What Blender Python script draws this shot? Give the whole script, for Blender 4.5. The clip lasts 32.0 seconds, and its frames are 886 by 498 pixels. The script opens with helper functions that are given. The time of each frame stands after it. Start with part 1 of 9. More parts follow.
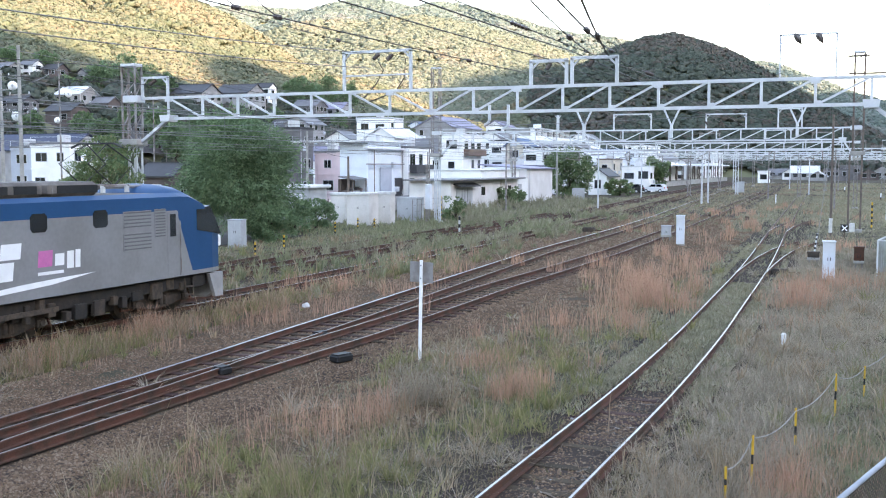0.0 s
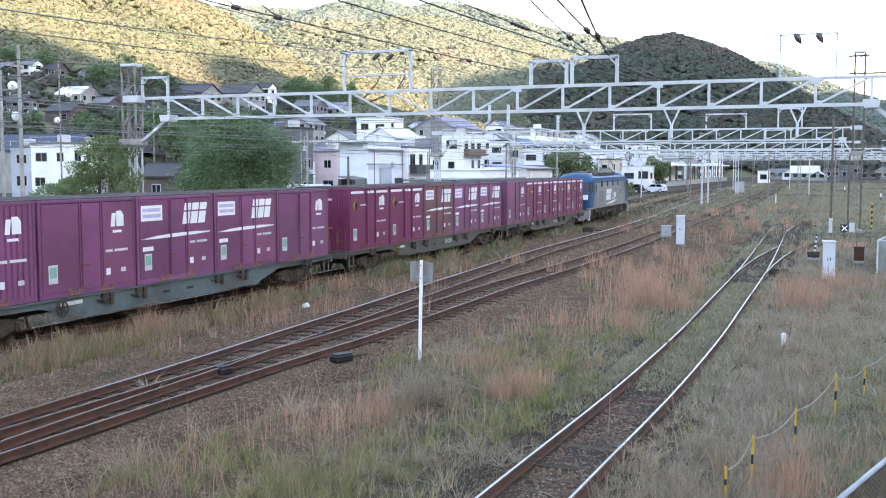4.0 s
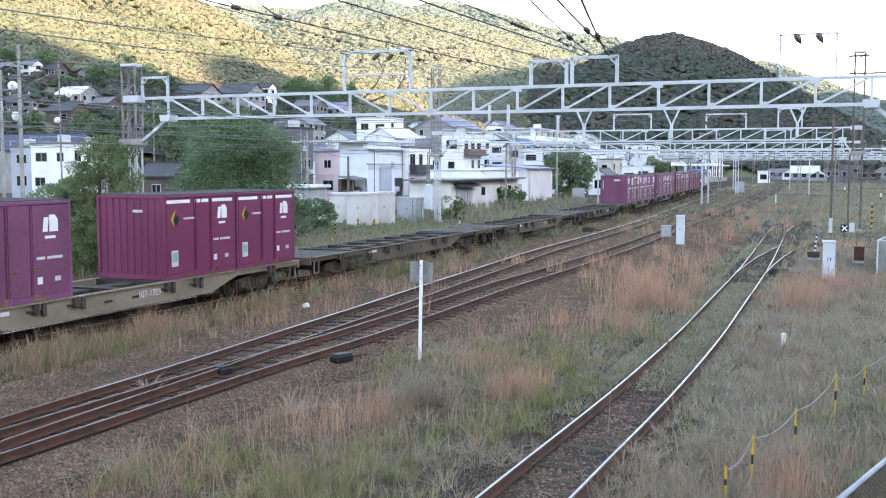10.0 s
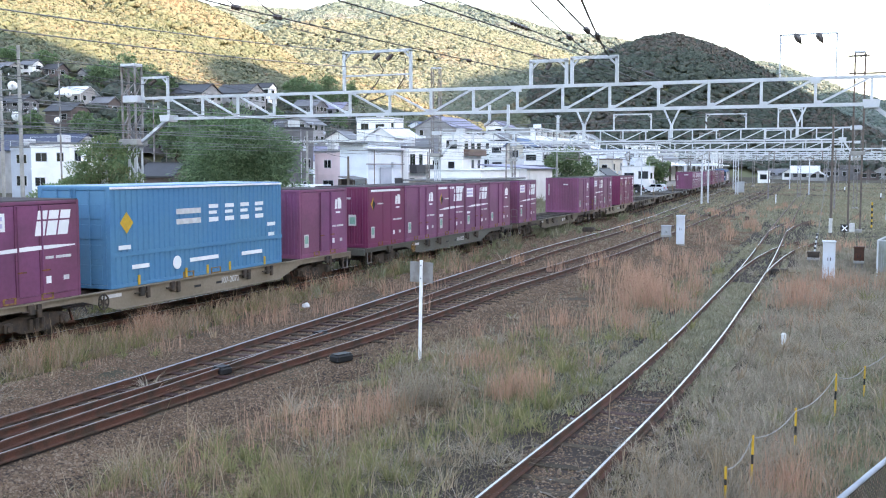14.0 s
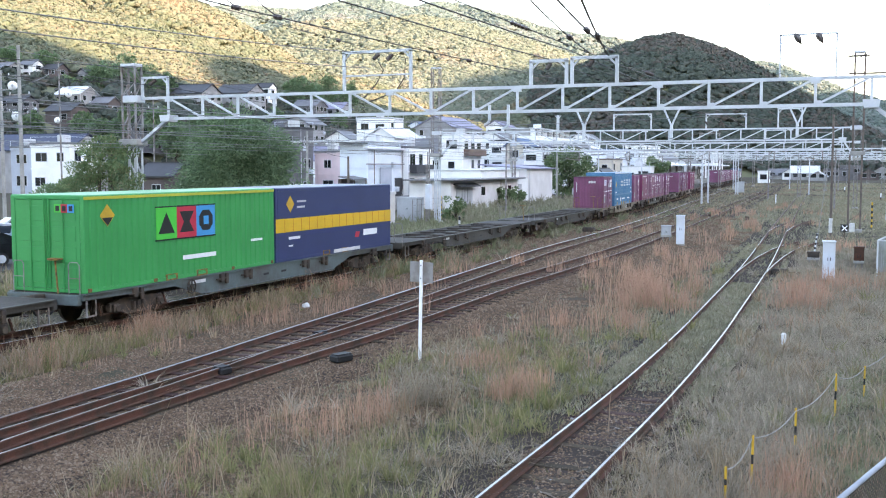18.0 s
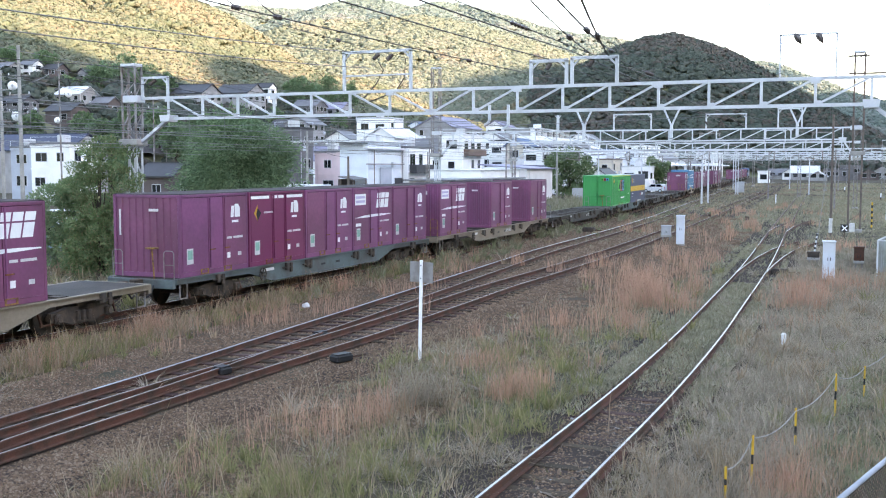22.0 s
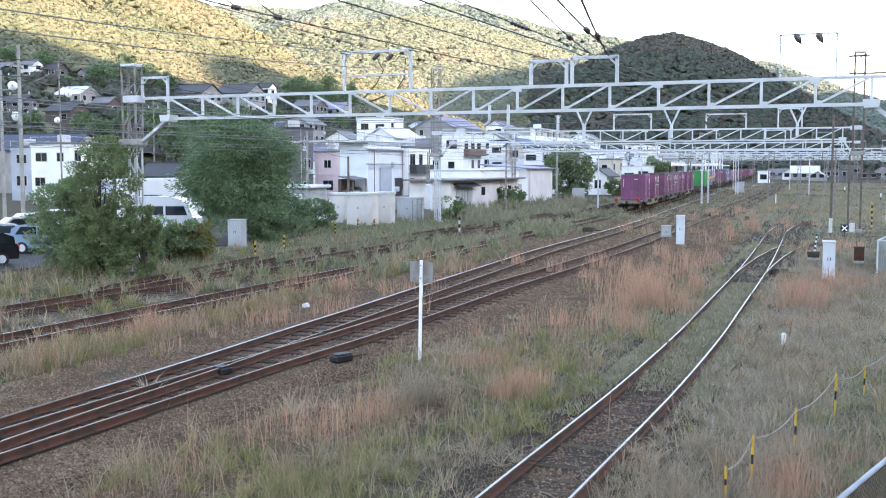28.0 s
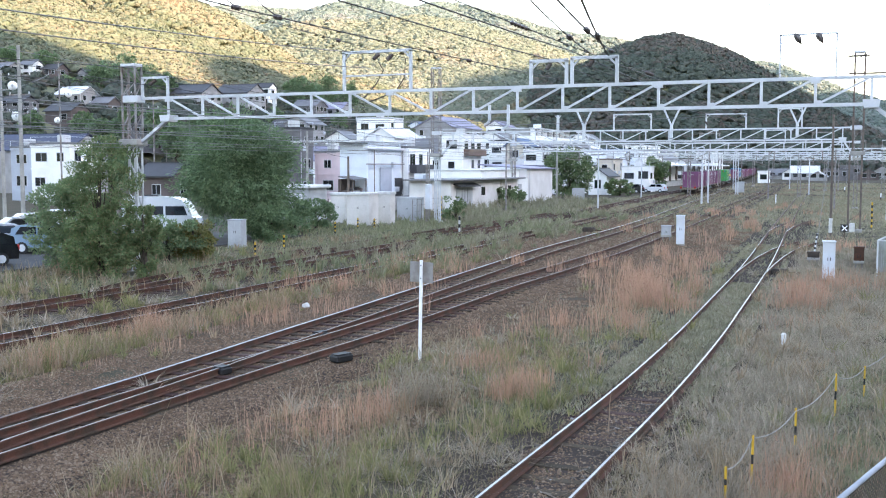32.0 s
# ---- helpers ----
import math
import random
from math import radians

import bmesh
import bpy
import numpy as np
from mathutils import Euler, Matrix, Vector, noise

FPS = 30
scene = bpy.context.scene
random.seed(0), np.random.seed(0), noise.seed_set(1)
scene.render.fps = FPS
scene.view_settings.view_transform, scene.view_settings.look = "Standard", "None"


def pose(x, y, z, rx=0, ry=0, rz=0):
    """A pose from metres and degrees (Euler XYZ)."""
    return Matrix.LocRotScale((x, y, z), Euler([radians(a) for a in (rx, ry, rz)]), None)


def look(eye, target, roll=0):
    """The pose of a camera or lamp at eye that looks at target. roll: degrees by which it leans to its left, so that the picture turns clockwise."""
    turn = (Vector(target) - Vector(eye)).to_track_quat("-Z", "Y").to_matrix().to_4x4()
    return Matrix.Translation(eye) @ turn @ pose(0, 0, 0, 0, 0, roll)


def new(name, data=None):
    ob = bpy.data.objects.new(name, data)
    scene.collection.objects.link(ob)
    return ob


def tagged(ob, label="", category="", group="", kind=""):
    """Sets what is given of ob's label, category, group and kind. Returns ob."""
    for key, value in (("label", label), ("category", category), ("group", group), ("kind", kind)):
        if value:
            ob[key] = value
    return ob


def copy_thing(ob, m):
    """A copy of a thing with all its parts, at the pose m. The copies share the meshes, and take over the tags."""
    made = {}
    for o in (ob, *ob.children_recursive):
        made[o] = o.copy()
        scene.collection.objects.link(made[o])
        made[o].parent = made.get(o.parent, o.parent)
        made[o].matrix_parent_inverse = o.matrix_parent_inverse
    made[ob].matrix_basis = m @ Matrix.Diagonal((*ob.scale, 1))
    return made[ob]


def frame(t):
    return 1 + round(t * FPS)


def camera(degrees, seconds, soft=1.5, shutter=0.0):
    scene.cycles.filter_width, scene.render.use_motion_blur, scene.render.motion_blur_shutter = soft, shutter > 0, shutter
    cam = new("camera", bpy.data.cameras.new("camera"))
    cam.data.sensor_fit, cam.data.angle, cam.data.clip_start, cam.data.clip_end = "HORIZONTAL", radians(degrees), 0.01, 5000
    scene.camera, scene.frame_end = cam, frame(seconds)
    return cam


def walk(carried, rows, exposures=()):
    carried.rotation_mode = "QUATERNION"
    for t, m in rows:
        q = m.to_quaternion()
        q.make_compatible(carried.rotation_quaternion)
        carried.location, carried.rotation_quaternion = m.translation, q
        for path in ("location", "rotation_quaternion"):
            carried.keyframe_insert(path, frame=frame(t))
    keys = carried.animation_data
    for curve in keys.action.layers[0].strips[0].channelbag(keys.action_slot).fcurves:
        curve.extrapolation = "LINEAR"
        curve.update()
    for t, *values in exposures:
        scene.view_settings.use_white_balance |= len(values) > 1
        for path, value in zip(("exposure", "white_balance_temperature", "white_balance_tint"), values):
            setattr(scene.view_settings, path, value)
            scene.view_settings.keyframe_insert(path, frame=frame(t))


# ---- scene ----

SECONDS = 32.0
cam = camera(45.97, SECONDS, soft=1.1)
EYE = pose(0, 0, 4.33, 90 - 4.523, 0, 22.23)
walk(cam, [(0, EYE), (SECONDS, EYE)], [(0, 3.06, 7800, 22), (SECONDS, 3.06, 7800, 22)])

# ---- world and sun ----
SUN_EL, SUN_AZ = radians(13.0), math.atan2(0.94, -0.34)
world = bpy.data.worlds.new("world")
scene.world = world
world.use_nodes = True
wn = world.node_tree
wn.nodes.clear()
sky = wn.nodes.new("ShaderNodeTexSky")
sky.sky_type, sky.sun_disc, sky.sun_elevation, sky.sun_rotation = "NISHITA", False, SUN_EL, SUN_AZ
sky.air_density, sky.dust_density, sky.ozone_density = 1.0, 0.4, 1.2
bg = wn.nodes.new("ShaderNodeBackground")
bg.inputs["Strength"].default_value = 0.15
wo = wn.nodes.new("ShaderNodeOutputWorld")
wn.links.new(sky.outputs["Color"], bg.inputs["Color"])
wn.links.new(bg.outputs["Background"], wo.inputs["Surface"])
sun = new("sun", bpy.data.lights.new("sun", "SUN"))
sun.data.energy, sun.data.angle, sun.data.color = 2.2, radians(0.5), (1.0, 0.87, 0.68)
SUN_DIR = Vector((math.sin(SUN_AZ) * math.cos(SUN_EL), math.cos(SUN_AZ) * math.cos(SUN_EL), math.sin(SUN_EL)))
sun.matrix_world = look(SUN_DIR * 100, (0, 0, 0))


# ---- materials ----
def mat(name, base, rough=0.7, metal=0.0, var=0.25, scale=3.0, second=None, bump=0.15, bump_scale=40.0, random_hue=0.0, island=0.0, fine=25.0, spec=0.4, coords="Object", lo=0.42, hi=0.62):
    """A painted, stained or grained surface: base colour broken at two scales, a second colour in patches, fine relief."""
    m = bpy.data.materials.new(name)
    m.use_nodes = True
    n, l = m.node_tree.nodes, m.node_tree.links
    b = n["Principled BSDF"]
    b.inputs["Roughness"].default_value, b.inputs["Metallic"].default_value = rough, metal
    b.inputs["Specular IOR Level"].default_value = spec
    tc = n.new("ShaderNodeTexCoord")

    def noise_tex(s, detail=5.0):
        t = n.new("ShaderNodeTexNoise")
        t.inputs["Scale"].default_value, t.inputs["Detail"].default_value = s, detail
        l.new(tc.outputs[coords], t.inputs["Vector"])
        return t

    def mix(kind, fac, a, c):
        x = n.new("ShaderNodeMix")
        x.data_type, x.blend_type = "RGBA", kind
        for sock, v in ((x.inputs[0], fac), (x.inputs[6], a), (x.inputs[7], c)):
            if isinstance(v, bpy.types.NodeSocket):
                l.new(v, sock)
            else:
                sock.default_value = v if isinstance(v, float) else (*v, 1.0)[:4]
        return x.outputs[2]

    big, small = noise_tex(scale), noise_tex(fine)
    ramp = n.new("ShaderNodeValToRGB")
    ramp.color_ramp.elements[0].position, ramp.color_ramp.elements[1].position = lo, hi
    l.new(big.outputs["Fac"], ramp.inputs["Fac"])
    dark = tuple(c * (1 - var) for c in base)
    col = mix("MIX", ramp.outputs["Color"], tuple(base), second or dark)
    grain = n.new("ShaderNodeMapRange")
    grain.inputs["To Min"].default_value, grain.inputs["To Max"].default_value = 1 - var, 1 + var
    l.new(small.outputs["Fac"], grain.inputs["Value"])
    col = mix("MULTIPLY", 1.0, col, grain.outputs["Result"])
    if random_hue or island:
        src = n.new("ShaderNodeNewGeometry").outputs["Random Per Island"] if island else n.new("ShaderNodeObjectInfo").outputs["Random"]
        amount = island or random_hue
        hsv = n.new("ShaderNodeHueSaturation")
        for sock, a, c in (("Hue", 0.5 - 0.06 * amount, 0.5 + 0.06 * amount), ("Value", 1 - 0.5 * amount, 1 + 0.5 * amount)):
            r = n.new("ShaderNodeMapRange")
            r.inputs["To Min"].default_value, r.inputs["To Max"].default_value = a, c
            if sock == "Value":
                w = n.new("ShaderNodeMath")
                w.operation = "FRACT"
                k = n.new("ShaderNodeMath")
                k.operation, k.inputs[1].default_value = "MULTIPLY", 7.31
                l.new(src, k.inputs[0])
                l.new(k.outputs[0], w.inputs[0])
                l.new(w.outputs[0], r.inputs["Value"])
            else:
                l.new(src, r.inputs["Value"])
            l.new(r.outputs["Result"], hsv.inputs[sock])
        l.new(col, hsv.inputs["Color"])
        col = hsv.outputs["Color"]
    l.new(col, b.inputs["Base Color"])
    if bump:
        bt = noise_tex(bump_scale, 3.0)
        bp = n.new("ShaderNodeBump")
        bp.inputs["Strength"].default_value, bp.inputs["Distance"].default_value = bump, 0.02
        l.new(bt.outputs["Fac"], bp.inputs["Height"])
        l.new(bp.outputs["Normal"], b.inputs["Normal"])
    return m


def blend_leaf(name, stops, rough=0.75, trans=0.25, tone=False):
    """Leaf or blade colour drawn from a run of colours, one for each island."""
    m = bpy.data.materials.new(name)
    m.use_nodes = True
    n, l = m.node_tree.nodes, m.node_tree.links
    b = n["Principled BSDF"]
    b.inputs["Roughness"].default_value, b.inputs["Specular IOR Level"].default_value = rough, 0.1
    g = n.new("ShaderNodeNewGeometry")
    r = n.new("ShaderNodeValToRGB")
    while len(r.color_ramp.elements) < len(stops):
        r.color_ramp.elements.new(0.5)
    for i, c in enumerate(stops):
        r.color_ramp.elements[i].position = i / (len(stops) - 1)
        r.color_ramp.elements[i].color = (*c, 1)
    if tone:
        at = n.new("ShaderNodeAttribute")
        at.attribute_name = "tone"
        k = n.new("ShaderNodeMath")
        k.operation, k.inputs[1].default_value = "MULTIPLY_ADD", 0.22
        l.new(g.outputs["Random Per Island"], k.inputs[0])
        l.new(at.outputs["Fac"], k.inputs[2])
        l.new(k.outputs[0], r.inputs["Fac"])
    else:
        l.new(g.outputs["Random Per Island"], r.inputs["Fac"])
    t = n.new("ShaderNodeTexNoise")
    t.inputs["Scale"].default_value = 1.5
    tc = n.new("ShaderNodeTexCoord")
    l.new(tc.outputs["Object"], t.inputs["Vector"])
    mr = n.new("ShaderNodeMapRange")
    mr.inputs["To Min"].default_value, mr.inputs["To Max"].default_value = 0.65, 1.35
    l.new(t.outputs["Fac"], mr.inputs["Value"])
    x = n.new("ShaderNodeMix")
    x.data_type, x.blend_type = "RGBA", "MULTIPLY"
    x.inputs[0].default_value = 1.0
    l.new(r.outputs["Color"], x.inputs[6])
    l.new(mr.outputs["Result"], x.inputs[7])
    l.new(x.outputs[2], b.inputs["Base Color"])
    if trans:
        tr = n.new("ShaderNodeBsdfTranslucent")
        l.new(x.outputs[2], tr.inputs["Color"])
        ms = n.new("ShaderNodeMixShader")
        ms.inputs[0].default_value = trans
        l.new(b.outputs[0], ms.inputs[1])
        l.new(tr.outputs[0], ms.inputs[2])
        l.new(ms.outputs[0], n["Material Output"].inputs["Surface"])
    return m


M = {}
M["ground"] = mat("ground_soil_and_turf", (0.080, 0.064, 0.046), 0.95, var=0.4, scale=0.35, second=(0.064, 0.058, 0.038), fine=9.0, bump=0.6, bump_scale=14.0, spec=0.1)
M["ballast"] = mat("ballast_stone", (0.067, 0.045, 0.032), 0.9, var=0.5, scale=0.8, second=(0.043, 0.031, 0.024), fine=16.0, bump=0.9, bump_scale=22.0, spec=0.1)
M["rust"] = mat("rusty_rail_steel", (0.097, 0.038, 0.024), 0.85, var=0.4, scale=2.5, second=(0.050, 0.029, 0.018), fine=30.0)
M["railtop"] = mat("polished_rail_head", (0.31, 0.31, 0.33), 0.32, metal=1.0, var=0.12, scale=1.0, fine=20.0, bump=0.05)
M["railtop_mid"] = mat("worn_rail_head", (0.24, 0.20, 0.18), 0.45, metal=0.7, var=0.2, scale=1.0, fine=20.0, bump=0.05)
M["railtop_dull"] = mat("dull_rail_head", (0.17, 0.115, 0.09), 0.55, metal=0.35, var=0.25, scale=1.0, fine=20.0, bump=0.05)
M["sleeper"] = mat("weathered_timber_sleeper", (0.06, 0.037, 0.028), 0.9, var=0.4, scale=3.0, second=(0.074, 0.052, 0.041), fine=28.0, random_hue=0.6, spec=0.1)
M["maroon"] = mat("maroon_container_paint", (0.220, 0.068, 0.147), 0.45, var=0.2, scale=0.7, second=(0.174, 0.057, 0.114), fine=9.0, bump=0.08, bump_scale=25.0, random_hue=0.25)
M["maroon_old"] = mat("faded_maroon_paint", (0.185, 0.078, 0.082), 0.55, var=0.22, scale=0.8, second=(0.15, 0.056, 0.074), fine=9.0, bump=0.1, bump_scale=25.0)
M["magenta"] = mat("bright_maroon_paint", (0.19, 0.032, 0.09), 0.42, var=0.1, scale=0.7, fine=9.0, bump=0.06)
M["roof_grey"] = mat("dusty_container_roof", (0.065, 0.052, 0.055), 0.85, var=0.3, scale=1.2, fine=12.0, spec=0.1)
M["white"] = mat("white_marking_paint", (0.85, 0.85, 0.85), 0.5, var=0.06, scale=3.0, fine=30.0, bump=0.04)
M["dirty_white"] = mat("dulled_white_paint", (0.62, 0.61, 0.60), 0.6, var=0.15, scale=4.0, fine=30.0, bump=0.04)
M["yellow"] = mat("yellow_paint", (0.62, 0.36, 0.035), 0.5, var=0.15, scale=6.0, fine=30.0)
M["black"] = mat("black_paint", (0.012, 0.012, 0.013), 0.6, var=0.2, scale=4.0, fine=30.0)
M["orange"] = mat("orange_paint", (0.55, 0.16, 0.02), 0.5, var=0.15, scale=6.0)
M["green_mark"] = mat("pale_green_print", (0.22, 0.45, 0.36), 0.5, var=0.15, scale=9.0)
M["under"] = mat("sooty_running_gear", (0.042, 0.033, 0.027), 0.8, var=0.4, scale=3.0, second=(0.075, 0.052, 0.038), fine=18.0)
M["galv"] = mat("galvanised_steel", (0.58, 0.60, 0.63), 0.5, metal=0.25, var=0.1, scale=1.5, fine=14.0, bump=0.06)
M["galv_old"] = mat("streaked_galvanised_steel", (0.27, 0.255, 0.25), 0.65, metal=0.2, var=0.25, scale=2.0, second=(0.17, 0.135, 0.12), fine=14.0)
M["wire"] = mat("dark_wire", (0.05, 0.048, 0.048), 0.6, metal=0.3, var=0.2, scale=2.0, bump=0)
M["wire_pale"] = mat("weathered_wire", (0.20, 0.20, 0.20), 0.6, metal=0.3, var=0.2, scale=2.0, bump=0)
M["insulator"] = mat("brown_glazed_porcelain", (0.10, 0.08, 0.075), 0.25, var=0.2, scale=8.0, bump=0)
M["concrete"] = mat("weathered_concrete", (0.36, 0.345, 0.32), 0.85, var=0.2, scale=1.2, second=(0.26, 0.25, 0.235), fine=14.0)


# ---- mesh building ----
class MB:
    """Collects boxes, bars and plates into one mesh."""

    def __init__(self):
        self.v, self.f, self.i = [], [], []
        self.m = 0

    def add(self, verts, faces):
        o = len(self.v)
        self.v += [tuple(p) for p in verts]
        self.f += [tuple(o + k for k in f) for f in faces]
        self.i += [self.m] * len(faces)
        return self

    def box(self, x0, y0, z0, x1, y1, z1, c=0.0):
        """A box, its edges cut by c."""
        if c <= 0:
            v = [(x, y, z) for z in (z0, z1) for y in (y0, y1) for x in (x0, x1)]
            return self.add(v, [(0, 2, 3, 1), (4, 5, 7, 6), (0, 1, 5, 4), (2, 6, 7, 3), (0, 4, 6, 2), (1, 3, 7, 5)])
        c = min(c, 0.45 * min(abs(x1 - x0), abs(y1 - y0), abs(z1 - z0)))
        ring = lambda x0, y0, x1, y1, k, z: [(x0 + k, y0, z), (x1 - k, y0, z), (x1, y0 + k, z), (x1, y1 - k, z), (x1 - k, y1, z), (x0 + k, y1, z), (x0, y1 - k, z), (x0, y0 + k, z)]
        v = ring(x0 + c, y0 + c, x1 - c, y1 - c, c * 0.5, z0) + ring(x0, y0, x1, y1, c, z0 + c) + ring(x0, y0, x1, y1, c, z1 - c) + ring(x0 + c, y0 + c, x1 - c, y1 - c, c * 0.5, z1)
        f = [tuple(range(7, -1, -1)), tuple(range(24, 32))]
        for r in range(3):
            f += [(r * 8 + k, r * 8 + (k + 1) % 8, r * 8 + 8 + (k + 1) % 8, r * 8 + 8 + k) for k in range(8)]
        return self.add(v, f)

    def bar(self, a, b, w, h=None, up=(0, 0, 1)):
        """A square bar from a to b."""
        a, b = Vector(a), Vector(b)
        h = w if h is None else h
        d = (b - a).normalized()
        u = Vector(up)
        if abs(d.dot(u)) > 0.98:
            u = Vector((0, 1, 0))
        s = d.cross(u).normalized() * (w / 2)
        t = s.cross(d).normalized() * (h / 2)
        v = [p + i * s + j * t for p in (a, b) for i, j in ((-1, -1), (1, -1), (1, 1), (-1, 1))]
        return self.add(v, [(0, 1, 2, 3), (7, 6, 5, 4)] + [(k, 4 + k, 4 + (k + 1) % 4, (k + 1) % 4) for k in range(4)])

    def tube(self, pts, r, n=6, r1=None, cap=True):
        """A round bar through pts, from radius r to r1."""
        pts = [Vector(p) for p in pts]
        r1 = r if r1 is None else r1
        o = len(self.v)
        for k, p in enumerate(pts):
            d = (pts[min(k + 1, len(pts) - 1)] - pts[max(k - 1, 0)]).normalized()
            u = Vector((0, 0, 1)) if abs(d.z) < 0.95 else Vector((0, 1, 0))
            s = d.cross(u).normalized()
            t = s.cross(d).normalized()
            rr = r + (r1 - r) * k / max(1, len(pts) - 1)
            self.v += [tuple(p + rr * (math.cos(a) * s + math.sin(a) * t)) for a in (2 * math.pi * j / n for j in range(n))]
        fs = [(o + k * n + j, o + (k + 1) * n + j, o + (k + 1) * n + (j + 1) % n, o + k * n + (j + 1) % n) for k in range(len(pts) - 1) for j in range(n)]
        if cap:
            fs += [tuple(o + j for j in range(n)), tuple(o + (len(pts) - 1) * n + j for j in reversed(range(n)))]
        self.f += fs
        self.i += [self.m] * len(fs)
        return self

    def lathe(self, a, b, radii, n=8):
        """A turned body from a to b with the given radii."""
        a, b = Vector(a), Vector(b)
        d = (b - a).normalized()
        s = d.cross(Vector((0, 0, 1)) if abs(d.z) < 0.95 else Vector((0, 1, 0))).normalized()
        t = s.cross(d).normalized()
        o, m = len(self.v), len(radii)
        for k, r in enumerate(radii):
            self.v += [tuple(a.lerp(b, k / (m - 1)) + r * (math.cos(q) * s + math.sin(q) * t)) for q in (2 * math.pi * j / n for j in range(n))]
        fs = [(o + k * n + j, o + (k + 1) * n + j, o + (k + 1) * n + (j + 1) % n, o + k * n + (j + 1) % n) for k in range(m - 1) for j in range(n)]
        self.f += fs
        self.i += [self.m] * len(fs)
        return self

    def prism(self, poly, x0, x1, axis="x"):
        """A flat outline carried from x0 to x1 along an axis; poly holds the other two coordinates."""
        put = {"x": lambda p, t: (t, p[0], p[1]), "y": lambda p, t: (p[0], t, p[1]), "z": lambda p, t: (p[0], p[1], t)}[axis]
        n = len(poly)
        v = [put(p, x0) for p in poly] + [put(p, x1) for p in poly]
        return self.add(v, [tuple(reversed(range(n))), tuple(range(n, 2 * n))] + [(k, (k + 1) % n, n + (k + 1) % n, n + k) for k in range(n)])

    def quad(self, a, b, c, d):
        return self.add([a, b, c, d], [(0, 1, 2, 3)])

    def mesh(self, name, *mats, smooth=False):
        me = bpy.data.meshes.new(name)
        me.from_pydata(self.v, [], self.f)
        for k in mats:
            me.materials.append(M[k] if isinstance(k, str) else k)
        if len(mats) > 1:
            me.polygons.foreach_set("material_index", self.i)
        if smooth:
            me.polygons.foreach_set("use_smooth", [True] * len(me.polygons))
        bm = bmesh.new()
        bm.from_mesh(me)
        bmesh.ops.recalc_face_normals(bm, faces=bm.faces)
        bm.to_mesh(me)
        bm.free()
        return me


def part(name, mb, material, parent=None, label="", at=None, smooth=False):
    """One mesh object of a thing or of a part."""
    mats = material if isinstance(material, (tuple, list)) else (material,)
    me = mb.mesh(name, *mats, smooth=smooth) if isinstance(mb, MB) else mb
    ob = new(name, me)
    if at is not None:
        ob.matrix_basis = at
    ob.parent = parent
    if label:
        ob["label"] = label
    return ob


def thing(name, label, category, at=None, group="", kind=""):
    """An Empty at the base of a thing."""
    ob = new(name)
    ob.empty_display_size = 0.2
    if at is not None:
        ob.matrix_basis = at
    return tagged(ob, label, category, group, kind)


def big_mesh(name, verts, quads, material, kind="", label="", smooth=False, tris=None):
    """A large mesh straight from number arrays."""
    me = bpy.data.meshes.new(name)
    nv, faces = len(verts), quads if tris is None else tris
    k = faces.shape[1]
    me.vertices.add(nv)
    me.vertices.foreach_set("co", np.asarray(verts, np.float32).ravel())
    me.loops.add(faces.size)
    me.loops.foreach_set("vertex_index", faces.astype(np.int32).ravel())
    me.polygons.add(len(faces))
    me.polygons.foreach_set("loop_start", np.arange(0, faces.size, k, dtype=np.int32))
    if smooth:
        me.polygons.foreach_set("use_smooth", np.ones(len(faces), bool))
    me.materials.append(M[material] if isinstance(material, str) else material)
    me.update(calc_edges=True)
    me.validate()
    return tagged(new(name, me), label, "", "", kind)


# ---- lie of the tracks ----
def main_x(y):
    """Centre of the running track that the train keeps to."""
    k, y1, y2 = 0.000981, 40.46, 110.0
    return -20.17 - 0.5 * k * max(0.0, min(y, y2) - y1) ** 2 - max(0.0, y - y2) * k * (y2 - y1)


def smooth_line(points):
    """A smooth course x(y) through a few stations."""
    ys, xs = zip(*points)

    def at(y):
        if y <= ys[0]:
            return xs[0] + (y - ys[0]) * (xs[1] - xs[0]) / (ys[1] - ys[0])
        if y >= ys[-1]:
            return xs[-1] + (y - ys[-1]) * (xs[-1] - xs[-2]) / (ys[-1] - ys[-2])
        k = max(i for i in range(len(ys) - 1) if ys[i] <= y)
        slope = lambda i: (xs[min(i + 1, len(xs) - 1)] - xs[max(i - 1, 0)]) / (ys[min(i + 1, len(xs) - 1)] - ys[max(i - 1, 0)])
        h = ys[k + 1] - ys[k]
        u = (y - ys[k]) / h
        return (2 * u ** 3 - 3 * u * u + 1) * xs[k] + (u ** 3 - 2 * u * u + u) * h * slope(k) + (3 * u * u - 2 * u ** 3) * xs[k + 1] + (u ** 3 - u * u) * h * slope(k + 1)

    return at


# ---- ground, hills and the ridge that shades the valley ----
def ray_point(u, v, dist):
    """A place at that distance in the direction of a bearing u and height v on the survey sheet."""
    a = math.atan2(u - 784, 1848.0) - radians(22.23)
    return (dist * math.sin(a), dist * math.cos(a), 4.33 + dist * (289 - v) / 1848.0 * math.cos(math.atan2(u - 784, 1848.0)))


def ridge(dist, *pts):
    return [ray_point(u, v, dist + (k % 3 - 1) * dist * 0.05) for k, (u, v) in enumerate(pts)]


